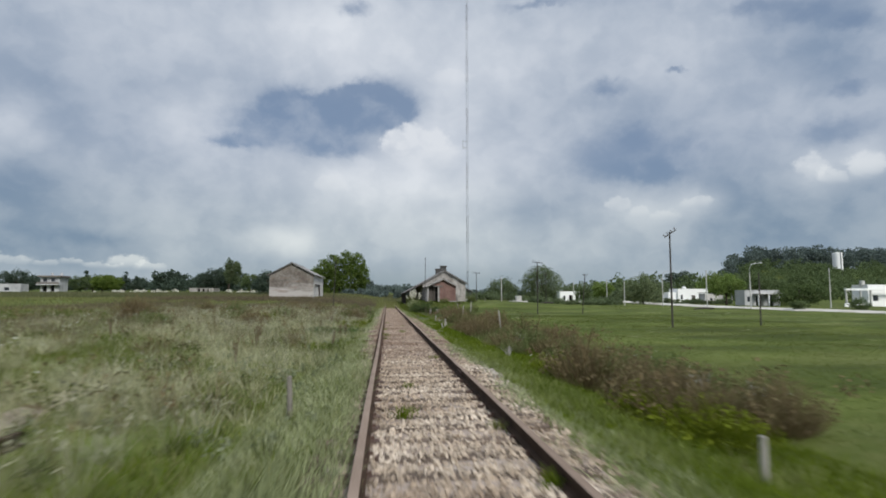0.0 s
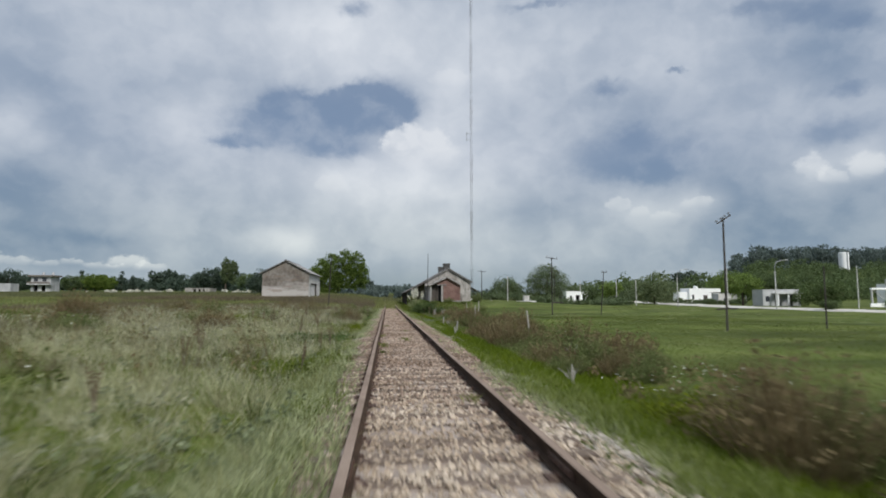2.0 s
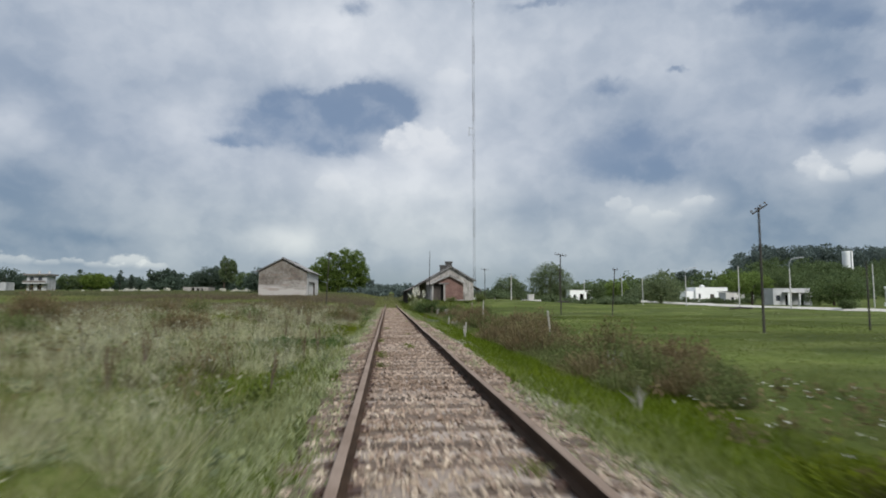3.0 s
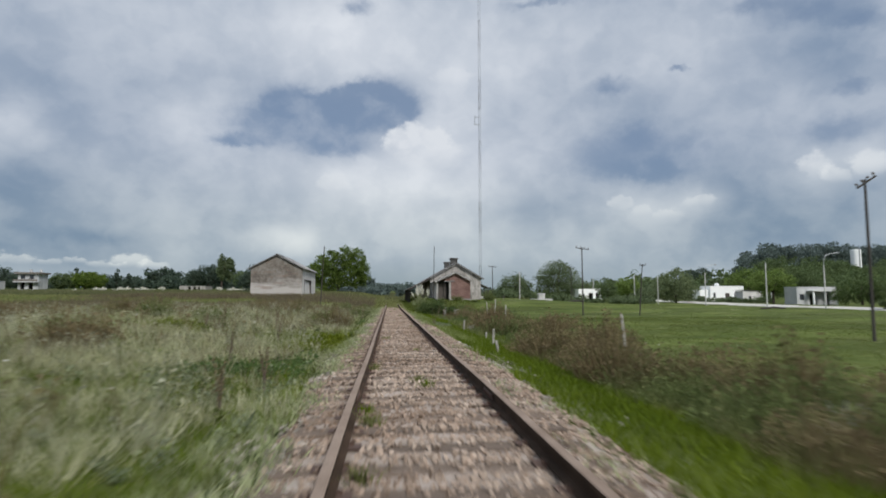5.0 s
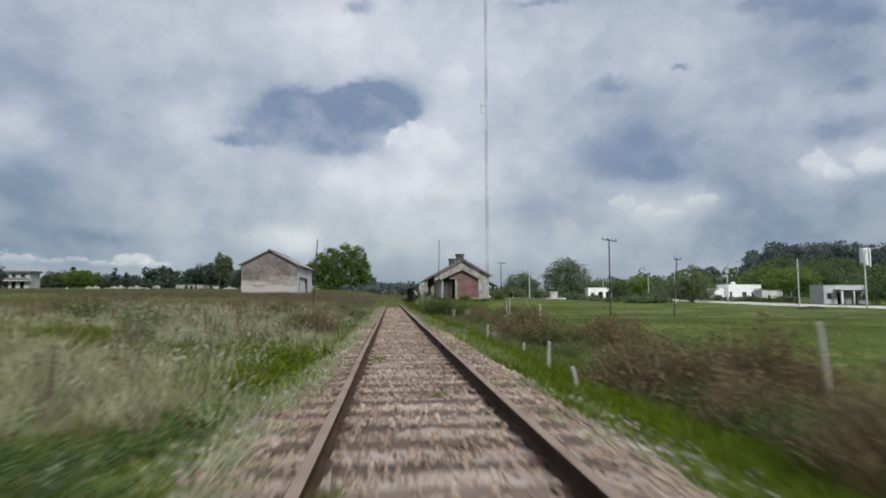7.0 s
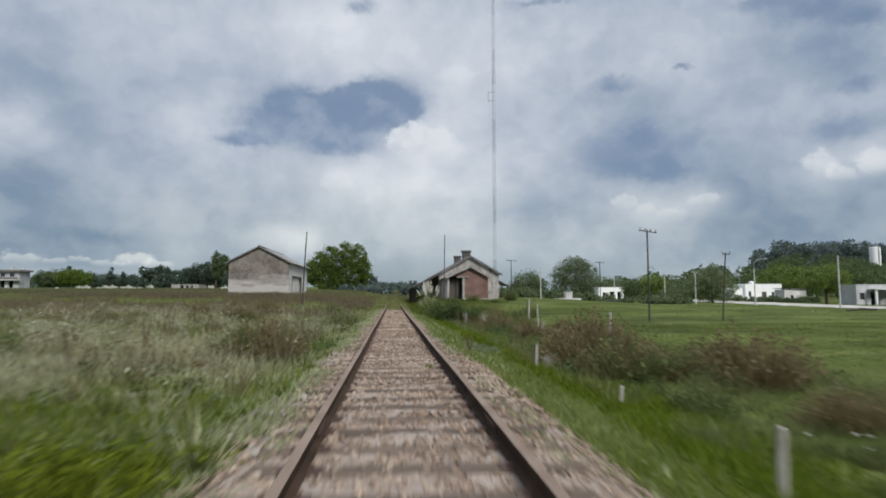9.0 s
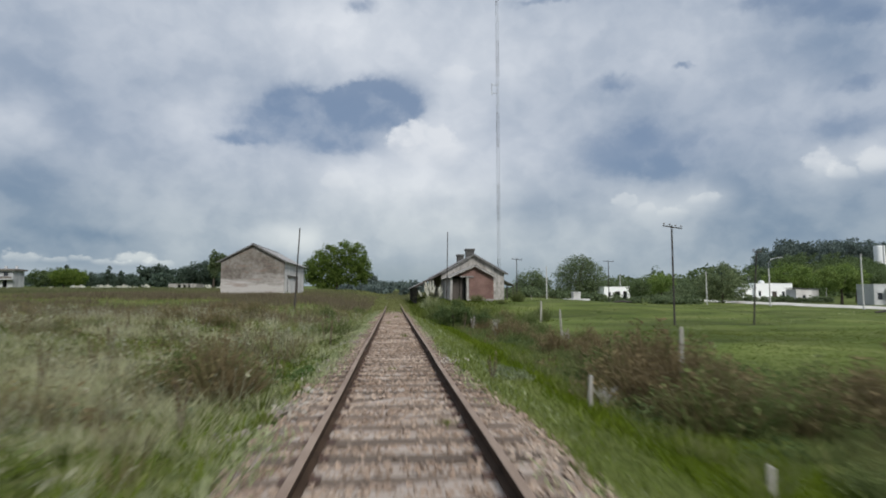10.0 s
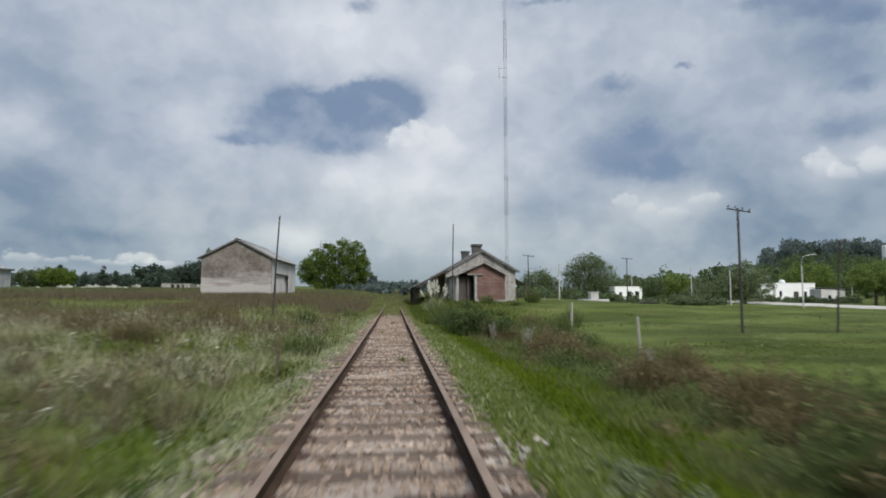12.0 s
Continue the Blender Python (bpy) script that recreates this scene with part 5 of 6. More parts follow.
tree(-172.0, 290.0, 11.0, [(0, 0, 6.4, 7.0, 5, 3.8), (-6, 0, 5.4, 5, 5, 3.6), (6, 0, 4.6, 5, 5, 3.4)], M_LEAF_DARK, "dark broad tree behind the low hall", 28, 150, 60, 0.42, 1.6, 0.4)
tree(-32.0, 160.0, 7.0, [(0, 0, 3.8, 2.8, 2.5, 2.8), (-1.8, 0, 3.0, 2.2, 2.4, 2.4)], M_LEAF_DARK, "dark bushy tree behind the shed", 29, 90, 60, 0.26, 1.0, 0.25)
for k, (px, py, ph_) in enumerate(((-171, 400, 13), (-166, 405, 10), (-182, 402, 9), (-198, 405, 13.5), (-206, 400, 9), (-190, 402, 8))):
    tree(px, py, ph_, [(0, 0, ph_ * 0.32, 3.4, 3, ph_ * 0.2), (0, 0, ph_ * 0.55, 2.4, 2.2, ph_ * 0.2), (0, 0, ph_ * 0.82, 1.2, 1.2, ph_ * 0.18)], M_LEAF_DARK, "far dark conifer on the skyline", 40 + k, 60, 40, 0.5, 1.1, 0.3, name="conifer", group="far conifers")
for k, (px, py, ph_) in enumerate(((152.0, 300.0, 15.0), (160.5, 303.0, 16.0))):
    tree(px, py, ph_, [(0, 0, ph_ * 0.75, 4.0, 3, ph_ * 0.17), (2.5, 0, ph_ * 0.62, 3.4, 3, ph_ * 0.16), (-2.5, 0, ph_ * 0.5, 3.4, 3, ph_ * 0.2)], M_LEAF_DARK, "far dark pine behind the village", 50 + k, 70, 50, 0.5, 1.3, 0.35, name="pine", group="far pines")


def woods(name, label, spots, mat, seed, leaf, per=40, k=16):
    """A far wood, made of many crowns that cannot be told apart."""
    g = np.random.default_rng(seed)
    cs, rs = [], []
    for x, y, h, w in spots:
        z = float(land_z(x, y))
        c = crown_clumps(g, [(x, y, z + h * 0.64, w, w, h * 0.34), (x + w * 0.5, y, z + h * 0.42, w * 0.9, w, h * 0.34), (x - w * 0.4, y, z + h * 0.28, w * 0.9, w, h * 0.28)], k)
        cs.append(c)
        rs.append(np.full(k, w * 0.42) * g.uniform(0.6, 1.2, k))
    cs, rs = np.concatenate(cs), np.concatenate(rs)
    ob = new(name, leaf_cloud(cs, rs, per, leaf, mat, seed=seed))
    return tagged(ob, label, "wood", kind="stuff")


g = np.random.default_rng(5)
spots = []
for k in range(170):
    wy = 500 + g.uniform(-28, 70)
    spots.append((g.uniform(304 + 0.62 * (wy - 492), 660), wy, g.uniform(18, 23), g.uniform(7, 10)))
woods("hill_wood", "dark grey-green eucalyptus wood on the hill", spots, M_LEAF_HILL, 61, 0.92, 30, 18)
spots = [(g.uniform(95, 290), g.uniform(200, 320), g.uniform(7.0, 11.5), g.uniform(4.5, 7.5)) for k in range(100)] + [(g.uniform(275, 470), g.uniform(400, 470), g.uniform(9, 14), g.uniform(6, 10)) for k in range(80)] + [(g.uniform(180, 262), g.uniform(395, 470), g.uniform(9, 12.5), g.uniform(5, 8)) for k in range(46)]
spots = [(a, d, h * (0.6 if d > 380 and abs(a / (d - 20) - 0.86) < 0.035 else 1.0), w) for a, d, h, w in spots] + [(g.uniform(275, 440), g.uniform(345, 400), g.uniform(6, 9), g.uniform(6, 9)) for k in range(46)]
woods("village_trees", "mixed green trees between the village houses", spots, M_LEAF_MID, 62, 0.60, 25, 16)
spots = [(g.uniform(58, 120), g.uniform(196, 215), g.uniform(4.5, 7.0), g.uniform(3, 5)) for k in range(34)]
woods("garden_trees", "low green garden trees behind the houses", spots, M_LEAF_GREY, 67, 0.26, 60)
spots = [(g.uniform(-155, -136), g.uniform(395, 410), g.uniform(11, 15), g.uniform(4, 6)) for k in range(12)] + [(g.uniform(-330, -120), g.uniform(470, 560), g.uniform(7, 11), g.uniform(6, 9)) for k in range(70)] + [(g.uniform(-130, -75), g.uniform(330, 430), g.uniform(8, 12), g.uniform(5, 8)) for k in range(20)]
woods("far_wood", "dark far tree line beyond the field", spots, M_LEAF_DARK, 63, 0.72, 34)
spots = [(g.uniform(-30, 130), g.uniform(560, 760), g.uniform(4, 8), g.uniform(6, 10)) for k in range(80)] + [(g.uniform(3, 28), g.uniform(270, 360), g.uniform(1.6, 3.4), g.uniform(2.4, 4)) for k in range(22)] + [(g.uniform(-14, -4), g.uniform(300, 380), g.uniform(2, 4.2), g.uniform(3, 5)) for k in range(8)]
spots += [(g.uniform(-16, -3), g.uniform(215, 290), g.uniform(1.2, 2.6), g.uniform(1.4, 2.8)) for k in range(26)] + [(g.uniform(3, 24), g.uniform(190, 270), g.uniform(1.0, 2.2), g.uniform(1.2, 2.6)) for k in range(26)]
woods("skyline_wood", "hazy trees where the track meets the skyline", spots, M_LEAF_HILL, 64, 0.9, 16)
spots = [(g.uniform(-150, -48), g.uniform(226, 240), g.uniform(0.7, 1.7), g.uniform(0.6, 1.3)) for k in range(64)]
spots = [q for q in spots if not (-80 < q[0] < -64 or q[0] < -112)]
woods("pale_scrub", "pale blossoming scrub along the field's far edge", spots, M_PAMPAS, 65, 0.13, 26)
spots = [(g.uniform(17, 54), g.uniform(128, 142), g.uniform(1.0, 1.9), g.uniform(1.0, 1.9)) for k in range(46)] + [(g.uniform(70, 90), g.uniform(146, 154), g.uniform(0.8, 1.5), g.uniform(0.9, 1.6)) for k in range(26)]
woods("garden_hedge", "low uneven hedge in front of the village", spots, M_LEAF_GREY, 66, 0.16, 30)


# ---- shrubs along the track ----
def fan(n, rx, ry, h, width, seed, spread=0.35):
    """Thin bent blades that rise from a small foot and fan out to an uneven dome."""
    g = np.random.default_rng(seed)
    a, s = g.uniform(0, 2 * math.pi, n), np.sqrt(g.uniform(0, 1, n))
    dome = h * (1 - 0.5 * s ** 2.2) * g.uniform(0.45, 1.08, n) * (1 + 0.18 * np.sin(a * 3 + seed))
    tip = np.stack([rx * s * np.cos(a), ry * s * np.sin(a), dome], 1)
    base = np.stack([tip[:, 0] * spread, tip[:, 1] * spread, np.full(n, -0.06)], 1) + g.normal(0, 0.06, (n, 3)) * (1, 1, 0)
    mid = base * 0.45 + tip * 0.55 + g.normal(0, 0.05, (n, 3))
    fa = g.uniform(0, 2 * math.pi, n)
    sx = np.stack([np.cos(fa), np.sin(fa), np.zeros(n)], 1) * (width * g.uniform(0.5, 1.2, n))[:, None]
    v = np.stack([base - sx * 0.4, base + sx * 0.4, mid - sx, mid + sx, tip], 1).reshape(-1, 3)
    f = (np.array([(0, 1, 3), (0, 3, 2), (2, 3, 4)])[None] + (5 * np.arange(n))[:, None, None]).reshape(-1, 3)
    return v, f, tip


def shrub(label, mat, seed, rx, ry, h, n=600, width=0.011):
    t = thing("shrub", label, "shrub", group="trackside shrubs")
    v, f, tip = fan(n, rx, ry, h, width, seed)
    part("brushwood", mesh_from("brushwood", v, f, mat), mat, t)
    k = tip[:: 3]
    part("foliage", leaf_cloud(k * (0.96, 0.96, 0.94), np.full(len(k), 0.08), 3, 0.030, mat, "foliage", seed=seed + 50), mat, t)
    return t


KINDS = [shrub("low brown and purple shrub beside the ditch", M_SHRUB, 71, 0.75, 0.95, 0.62), shrub("spreading brownish shrub with bare twigs", M_SHRUB, 72, 0.95, 0.8, 0.75),
         shrub("dull green and brown trackside shrub", M_SHRUB_GREEN, 73, 0.7, 0.8, 0.66), shrub("tall dark brown trackside shrub", M_SHRUB, 74, 0.8, 0.85, 0.95),
         shrub("bright green leafy mound beside the ballast", M_LEAF_BUSH, 75, 0.7, 0.8, 0.55), shrub("large dark green bush beside the track", M_SHRUB_GREEN, 76, 0.9, 0.95, 1.25)]
PLACES = [(3.35, 11.6, 4), (3.7, 12.4, 4), (3.5, 15.6, 4), (3.4, 16.6, 4), (3.5, 10.4, 4), (-20.0, 49.0, 2), (-18.4, 48.0, 3), (-17.2, 50.0, 0), (-15.8, 54.0, 3), (-13.6, 53.0, 2), (-11.8, 48.5, 2), (-12.6, 50.0, 3), (-22.5, 56.0, 0), (-9.4, 36.0, 2), (-6.9, 31.5, 0), (-2.75, 44.9, 3), (-3.3, 45.3, 2), (-2.7, 45.8, 2), (-3.5, 46.4, 3), (-7.2, 60.0, 1), (-10.0, 63.0, 1), (-6.2, 66.0, 0), (-13.6, 67.0, 3), (-8.6, 72.0, 1), (-16.0, 61.0, 0), (-4.4, 73.0, 2), (-5.8, 79.0, 0), (4.3, 43.6, 1), (4.5, 44.5, 3), (4.25, 45.3, 0), (4.6, 46.3, 3), (5.2, 44.3, 1), (5.6, 43.2, 0), (4.9, 47.3, 2), (4.4, 48.2, 2), (5.6, 48.4, 2), (-12.2, 78.0, 1), (-3.0, 86.0, 2), (-2.3, 58.8, 2), (-7.5, 43.0, 2),
          (-2.25, 33.8, 4), (-2.0, 34.9, 4), (-2.6, 35.4, 4), (-2.05, 36.3, 4), (-2.7, 36.7, 4), (-7.2, 39.0, 4), (-7.9, 39.8, 4), (-10.1, 28.6, 2), (-10.8, 29.4, 2), (-14.0, 36.6, 3), (-14.9, 37.4, 3), (10.3, 75.6, 5), (9.5, 74.6, 2), (8.2, 70.0, 5), (3.0, 74.0, 5), (5.4, 78.0, 2), (3.6, 84.0, 5), (8.0, 86.0, 2), (6.0, 90.0, 5), (3.2, 92.5, 2), (10.5, 92.0, 2), (13.0, 96.0, 5), (8.6, 95.0, 2)]
rs = random.Random(12)
yy = 11.2
while yy < 72:
    dense = 1.0 if yy < 17.2 else 0.05 if yy < 21.6 else 1.0 if yy < 36 else 0.7
    for row in range(3):
        if rs.random() < dense * (0.95, 0.80, 0.5)[row]:
            PLACES.append((3.9 + row * 0.95 + 0.8 * float(smooth01(yy, 34, 38)) + 0.006 * max(0, yy - 30) + rs.uniform(-0.3, 0.3), yy + rs.uniform(-0.5, 0.5), rs.choice((0, 1, 2, 2, 2, 3))))
    yy += 1.15
used = set()
for x, y, k in PLACES:
    sc = random.uniform(0.75, 1.45) * (0.62 if 36 < y < 42.4 and x > 0 else 1.15 if 42.4 <= y < 49 and x > 0 else 0.85 if 49 <= y < 60 and x > 0 else 1.0)
    m = pose(x, y, float(land_z(x, y)) - 0.03, 0, 0, random.uniform(0, 360))
    if k not in used:
        used.add(k)
        KINDS[k].matrix_basis = m
        ob = KINDS[k]
    else:
        ob = copy_thing(KINDS[k], m)
        ob.scale = (sc, sc, sc * random.uniform(0.85, 1.1) * (0.55 if k == 4 and x < 0 else 0.75 if k == 4 else 1.0))


# pale plumes beside the platform
def plume_grass(x, y):
    z = float(land_z(x, y))
    g = np.random.default_rng(81)
    t = thing("pampas_grass", "clump of white-plumed pampas grass beside the platform", "ornamental grass", (x, y, z))
    v, f, _tip = fan(420, 1.3, 1.2, 1.5, 0.022, 83)
    part("blades", mesh_from("blades", v, f, M_GRASS_PALE), M_GRASS_PALE, t, "grey-green arching blades")
    for k in range(17):
        a, r = g.uniform(0, 6.28), g.uniform(0.25, 1.2)
        e = Vector((r * math.cos(a), 0.8 * r * math.sin(a), g.uniform(2.1, 2.7) - 0.6 * r))
        low = Vector((e.x * 0.12, e.y * 0.12, 0.0))
        stem = part("stem", tube(bmesh.new(), [low, low.lerp(e, 0.5) + Vector((0, 0, 0.15)), e], [0.014, 0.011, 0.008], 4, False), M_GRASS_DRY, t)
        way_up = (e - low).normalized()
        pts = [tuple(e + way_up * (0.62 * q / 7 - 0.40)) for q in range(8)]
        wd = np.array([0.05, 0.09, 0.115, 0.12, 0.11, 0.09, 0.06, 0.03])
        part("plume", leaf_cloud(pts, wd, 22, 0.05, M_PAMPAS, "plume", seed=90 + k), M_PAMPAS, stem, "white feathery plume")


plume_grass(3.5, 91.6)


# ---- grass ----
def root_z(x, y):
    """The ground, or the shoulder of the ballast where that lies higher."""
    ax = np.abs(x)
    return np.where(ax < 2.2, np.maximum(land_z(x, y), np.interp(ax, [1.2, 1.5, 1.75, 2.15], [-0.18, -0.22, -0.33, -0.46]) + track_z(y)), land_z(x, y))


def blades(name, label, x, y, h, w, mat, lean=0.35, seed=0, z=None, category="grass", simple=False, out=None):
    """Blades rooted in the ground: bent ones of three triangles, or simple ones of a single triangle. out: the way that each leans."""
    g = np.random.default_rng(seed)
    n = len(x)
    z = root_z(x, y) - 0.02 if z is None else z
    a = g.uniform(0, 2 * math.pi, n) if out is None else out
    fa = g.uniform(0, 2 * math.pi, n)
    ln = h * lean * g.uniform(0.2, 1.6, n)
    base = np.stack([x, y, z], 1)
    sx = np.stack([np.cos(fa), np.sin(fa), np.zeros(n)], 1) * (w * 0.5)[:, None]
    bend = np.stack([np.cos(a) * ln, np.sin(a) * ln, np.zeros(n)], 1)
    up = np.array([0, 0, 1.0])[None] * h[:, None]
    tip = base + up + bend
    if simple:
        v = np.stack([base - sx, base + sx, tip], 1).reshape(-1, 3)
        f = np.arange(3 * n).reshape(n, 3)
    else:
        mid = base + up * 0.58 + bend * 0.35
        v = np.stack([base - sx, base + sx, mid - sx * 0.8, mid + sx * 0.8, tip], 1).reshape(-1, 3)
        f = (np.array([(0, 1, 3), (0, 3, 2), (2, 3, 4)])[None] + (5 * np.arange(n))[:, None, None]).reshape(-1, 3)
    ob = new(name, mesh_from(name, v, f, mat))
    return tagged(ob, label, category, kind="stuff")


def tussocks(name, label, n, per, x0, x1, y0, y1, keep, h0, h1, mat, seed, near=1.3, w=0.008, size=0.11, lean=0.7, simple=False):
    """Clumps of blades that lean outwards from their centre."""
    cx, cy, g = scatter(n, x0, x1, y0, y1, keep, seed, near)
    k = len(cx)
    hh = np.repeat(g.uniform(h0, h1, k), per) * g.uniform(0.5, 1.1, k * per)
    a, r = g.uniform(0, 2 * math.pi, k * per), np.abs(g.normal(0, size, k * per)) * np.repeat(g.uniform(0.6, 1.5, k), per)
    x, y = np.repeat(cx, per) + r * np.cos(a), np.repeat(cy, per) + r * np.sin(a)
    return blades(name, label, x, y, hh, w * g.uniform(0.6, 1.4, k * per) * (1 + np.maximum(0, y - 20) / 60), mat, lean, seed + 1, out=a, simple=simple)


def scatter(n, x0, x1, y0, y1, keep, seed, near=1.0):
    """Places in a rectangle, thinned by keep(x, y); near > 1 crowds them towards y0."""
    g = np.random.default_rng(seed)
    x, y = g.uniform(x0, x1, n), y0 + (y1 - y0) * g.uniform(0, 1, n) ** near
    m = g.uniform(0, 1, n) < keep(x, y)
    return x[m], y[m], g


def stony(x, y):
    """Patches at the edge of the ballast where pale stone has spilled over the grass."""
    out = np.maximum(edge_l(y) - x, x - edge_r(y))
    side = np.where(x > 0, smooth01(y, 9, 13) * (1 - smooth01(y, 33, 36)) + smooth01(y, 45.5, 46.5) * (1 - smooth01(y, 48, 49)), smooth01(y, 20, 26) * (1 - smooth01(y, 58, 66)))
    return side * smooth01(patch(x, y, 1.3, 121), 0.40, 0.52) * smooth01(out, -0.45, 0.0) * (1 - smooth01(out, 0.15, 0.85))


def off_track(x, y):
    wob = 0.22 * (patch(x, y, 1.7, 2) - 0.5) * 2
    return ((x < edge_l(y) + wob) | (x > edge_r(y) + wob)) * (1 - 0.82 * stony(x, y))


def wide(y, a, b):
    """Blade widths that grow with the distance along the track, where single blades no longer show."""
    return g.uniform(a, b, len(y)) * (1 + y / 40)


# left: rough mixed grass with dry tussocks, green hollows and brown seeding stretches
def hollow(x, y):
    """Damp green hollows beside the ballast."""
    near = np.full(np.shape(x), 9.0)
    for cx, cy, rx, ry in ((-3.3, 39.4, 1.7, 2.8), (-2.3, 9.2, 1.1, 1.3), (-7.3, 39.3, 1.7, 2.0), (-2.4, 48.6, 1.0, 1.6), (-2.7, 29.8, 1.0, 1.4), (-2.2, 35.2, 0.8, 2.0)):
        near = np.minimum(near, np.hypot((x - cx) / rx, (y - cy) / ry))
    return smooth01(1.6 - near + 0.8 * (patch(x, y, 1.5, 61) - 0.5), 0.4, 0.8)


def dry_zone(x, y):
    return smooth01(patch(x, y, 2.0, 5) + 0.10 * smooth01(y, 13, 17) * (1 - smooth01(y, 34, 40)), 0.42, 0.56) * (0.12 + 0.88 * smooth01(-x, 1.5, 3.2)) * (1 - 0.6 * smooth01(y, 38, 48) * (1 - smooth01(-x, 3.0, 4.5))) * (0.25 + 0.75 * smooth01(x + 0.12 * y, -9.5, -4.0)) * (1 - hollow(x, y))


def green_zone(x, y):
    return np.maximum(smooth01(patch(x, y, 2.2, 9), 0.50, 0.60), hollow(x, y))


x, y, g = scatter(165000, -18, -0.95, 4, 66, lambda x, y: off_track(x, y) * (0.45 + 0.55 * patch(x, y, 1.6, 1)), 101, 1.3)
blades("olive_grass", "rough olive grass beside the track", x, y, g.uniform(0.06, 0.22, len(x)), wide(y, 0.010, 0.018), M_GRASS_OLIVE, 0.8, 102, simple=True)
x, y, g = scatter(150000, -14, -0.95, 4, 66, lambda x, y: off_track(x, y) * green_zone(x, y), 105, 1.3)
blades("green_grass", "lush green grass in the hollows", x, y, g.uniform(0.06, 0.20, len(x)), wide(y, 0.011, 0.019), M_GRASS_BRIGHT, 0.8, 106, simple=True)
tussocks("dry_tussocks", "pale dry grass tussocks going to seed", 9000, 26, -18, -1.4, 4, 66, dry_zone, 0.20, 0.55, M_GRASS_DRY, 103, w=0.011, simple=True)
tussocks("pale_tussocks", "grey-green grass tussocks", 5200, 24, -16, -1.0, 4, 66, lambda x, y: off_track(x, y) * smooth01(patch(x, y, 1.5, 33), 0.48, 0.60) * (1 - hollow(x, y)), 0.14, 0.36, M_GRASS_PALE, 147, w=0.010, simple=True)
tussocks("dry_tussocks", "pale dry grass tussocks beside the ballast", 420, 24, -6.2, -2.3, 39.5, 48, lambda x, y: 0.25 + 0.75 * smooth01(patch(x, y, 1.2, 35), 0.42, 0.56), 0.16, 0.42, M_GRASS_DRY, 149, 1.0, w=0.010, simple=True)
tussocks("dark_weeds", "dark green leafy weeds among the grass", 900, 26, -16, -1.4, 5, 60, lambda x, y: 0.25 + 0.75 * smooth01(patch(x, y, 3.0, 41), 0.5, 0.65), 0.18, 0.5, M_WEED, 151, 1.2, w=0.020, size=0.07, lean=0.5, simple=True)
tussocks("russet_tussocks", "russet seeding dock and grass", 900, 22, -24, -2.2, 6, 60, lambda x, y: smooth01(patch(x, y, 3.4, 45), 0.52, 0.66), 0.25, 0.6, M_SHRUB, 153, 1.1, w=0.013, size=0.09, lean=0.45, simple=True)
tussocks("olive_tussocks", "olive grass tussocks", 2600, 24, -16, -1.3, 4, 66, lambda x, y: off_track(x, y) * (0.25 + 0.6 * patch(x, y, 3.5, 22)) * (1 - 0.7 * green_zone(x, y)), 0.16, 0.42, M_GRASS_OLIVE, 117, w=0.010, simple=True)
tussocks("brown_tussocks", "brown seeding grass tussocks", 3400, 22, -20, -2.6, 10, 80, lambda x, y: smooth01(patch(x, y, 4.0, 24), 0.46, 0.62), 0.3, 0.62, M_GRASS_BROWN, 119, 1.0, w=0.012, simple=True)


def seed_heads(name, label, n, per, x0, x1, y0, y1, keep, h0, h1, mat, seed, near=1.2, size=0.14, long=0.13, broad=0.026):
    """Nodding seed heads on thin stems, several to a tuft."""
    cx, cy, g = scatter(n, x0, x1, y0, y1, keep, seed, near)
    k = len(cx) * per
    hh = np.repeat(g.uniform(h0, h1, len(cx)), per) * g.uniform(0.65, 1.1, k)
    a, r = g.uniform(0, 2 * math.pi, k), np.abs(g.normal(0, size, k))
    far = 1 + np.maximum(0, np.repeat(cy, per) - 20) / 90
    foot = np.stack([np.repeat(cx, per) + 0.3 * r * np.cos(a), np.repeat(cy, per) + 0.3 * r * np.sin(a)], 1)
    out = np.stack([np.cos(a), np.sin(a)], 1)
    z = root_z(foot[:, 0], foot[:, 1])
    tip = np.concatenate([foot + out * (r + 0.25 * hh)[:, None], (z + hh)[:, None]], 1)
    nod = np.stack([out[:, 0] * 0.6, out[:, 1] * 0.6, g.uniform(-0.7, 0.6, k)], 1)
    nod /= np.linalg.norm(nod, axis=1)[:, None]
    fa = g.uniform(0, 2 * math.pi, k)
    side = np.stack([np.cos(fa), np.sin(fa), 0.3 * np.sin(fa * 2)], 1) * (broad * far * g.uniform(0.5, 1.3, k))[:, None]
    ln = (long * g.uniform(0.6, 1.4, k))[:, None]
    low = np.concatenate([foot, (z - 0.03)[:, None]], 1)
    thin = side * 0.13
    v = np.stack([tip, tip + nod * ln * 0.5 - side, tip + nod * ln, tip + nod * ln * 0.5 + side, low - thin, low + thin, tip + thin, tip - thin], 1).reshape(-1, 3)
    f = (np.array([(0, 1, 2, 3), (4, 5, 6, 7)])[None] + (8 * np.arange(k))[:, None, None]).reshape(-1, 4)
    ob = new(name, mesh_from(name, v, f, mat))
    return tagged(ob, label, "grass", kind="stuff")


def leafy_weeds(name, label, n, per, x0, x1, y0, y1, keep, h0, h1, leaf, mat, seed, near=1.2):
    """Low mounds of broad leaves."""
    cx, cy, g = scatter(n, x0, x1, y0, y1, keep, seed, near)
    hh = g.uniform(h0, h1, len(cx))
    c = np.stack([cx, cy, root_z(cx, cy) + hh * 0.42], 1)
    ob = new(name, leaf_cloud(c, hh * 0.62, per, leaf, mat, name, 0.8, seed + 1))
    return tagged(ob, label, "weeds", kind="stuff")


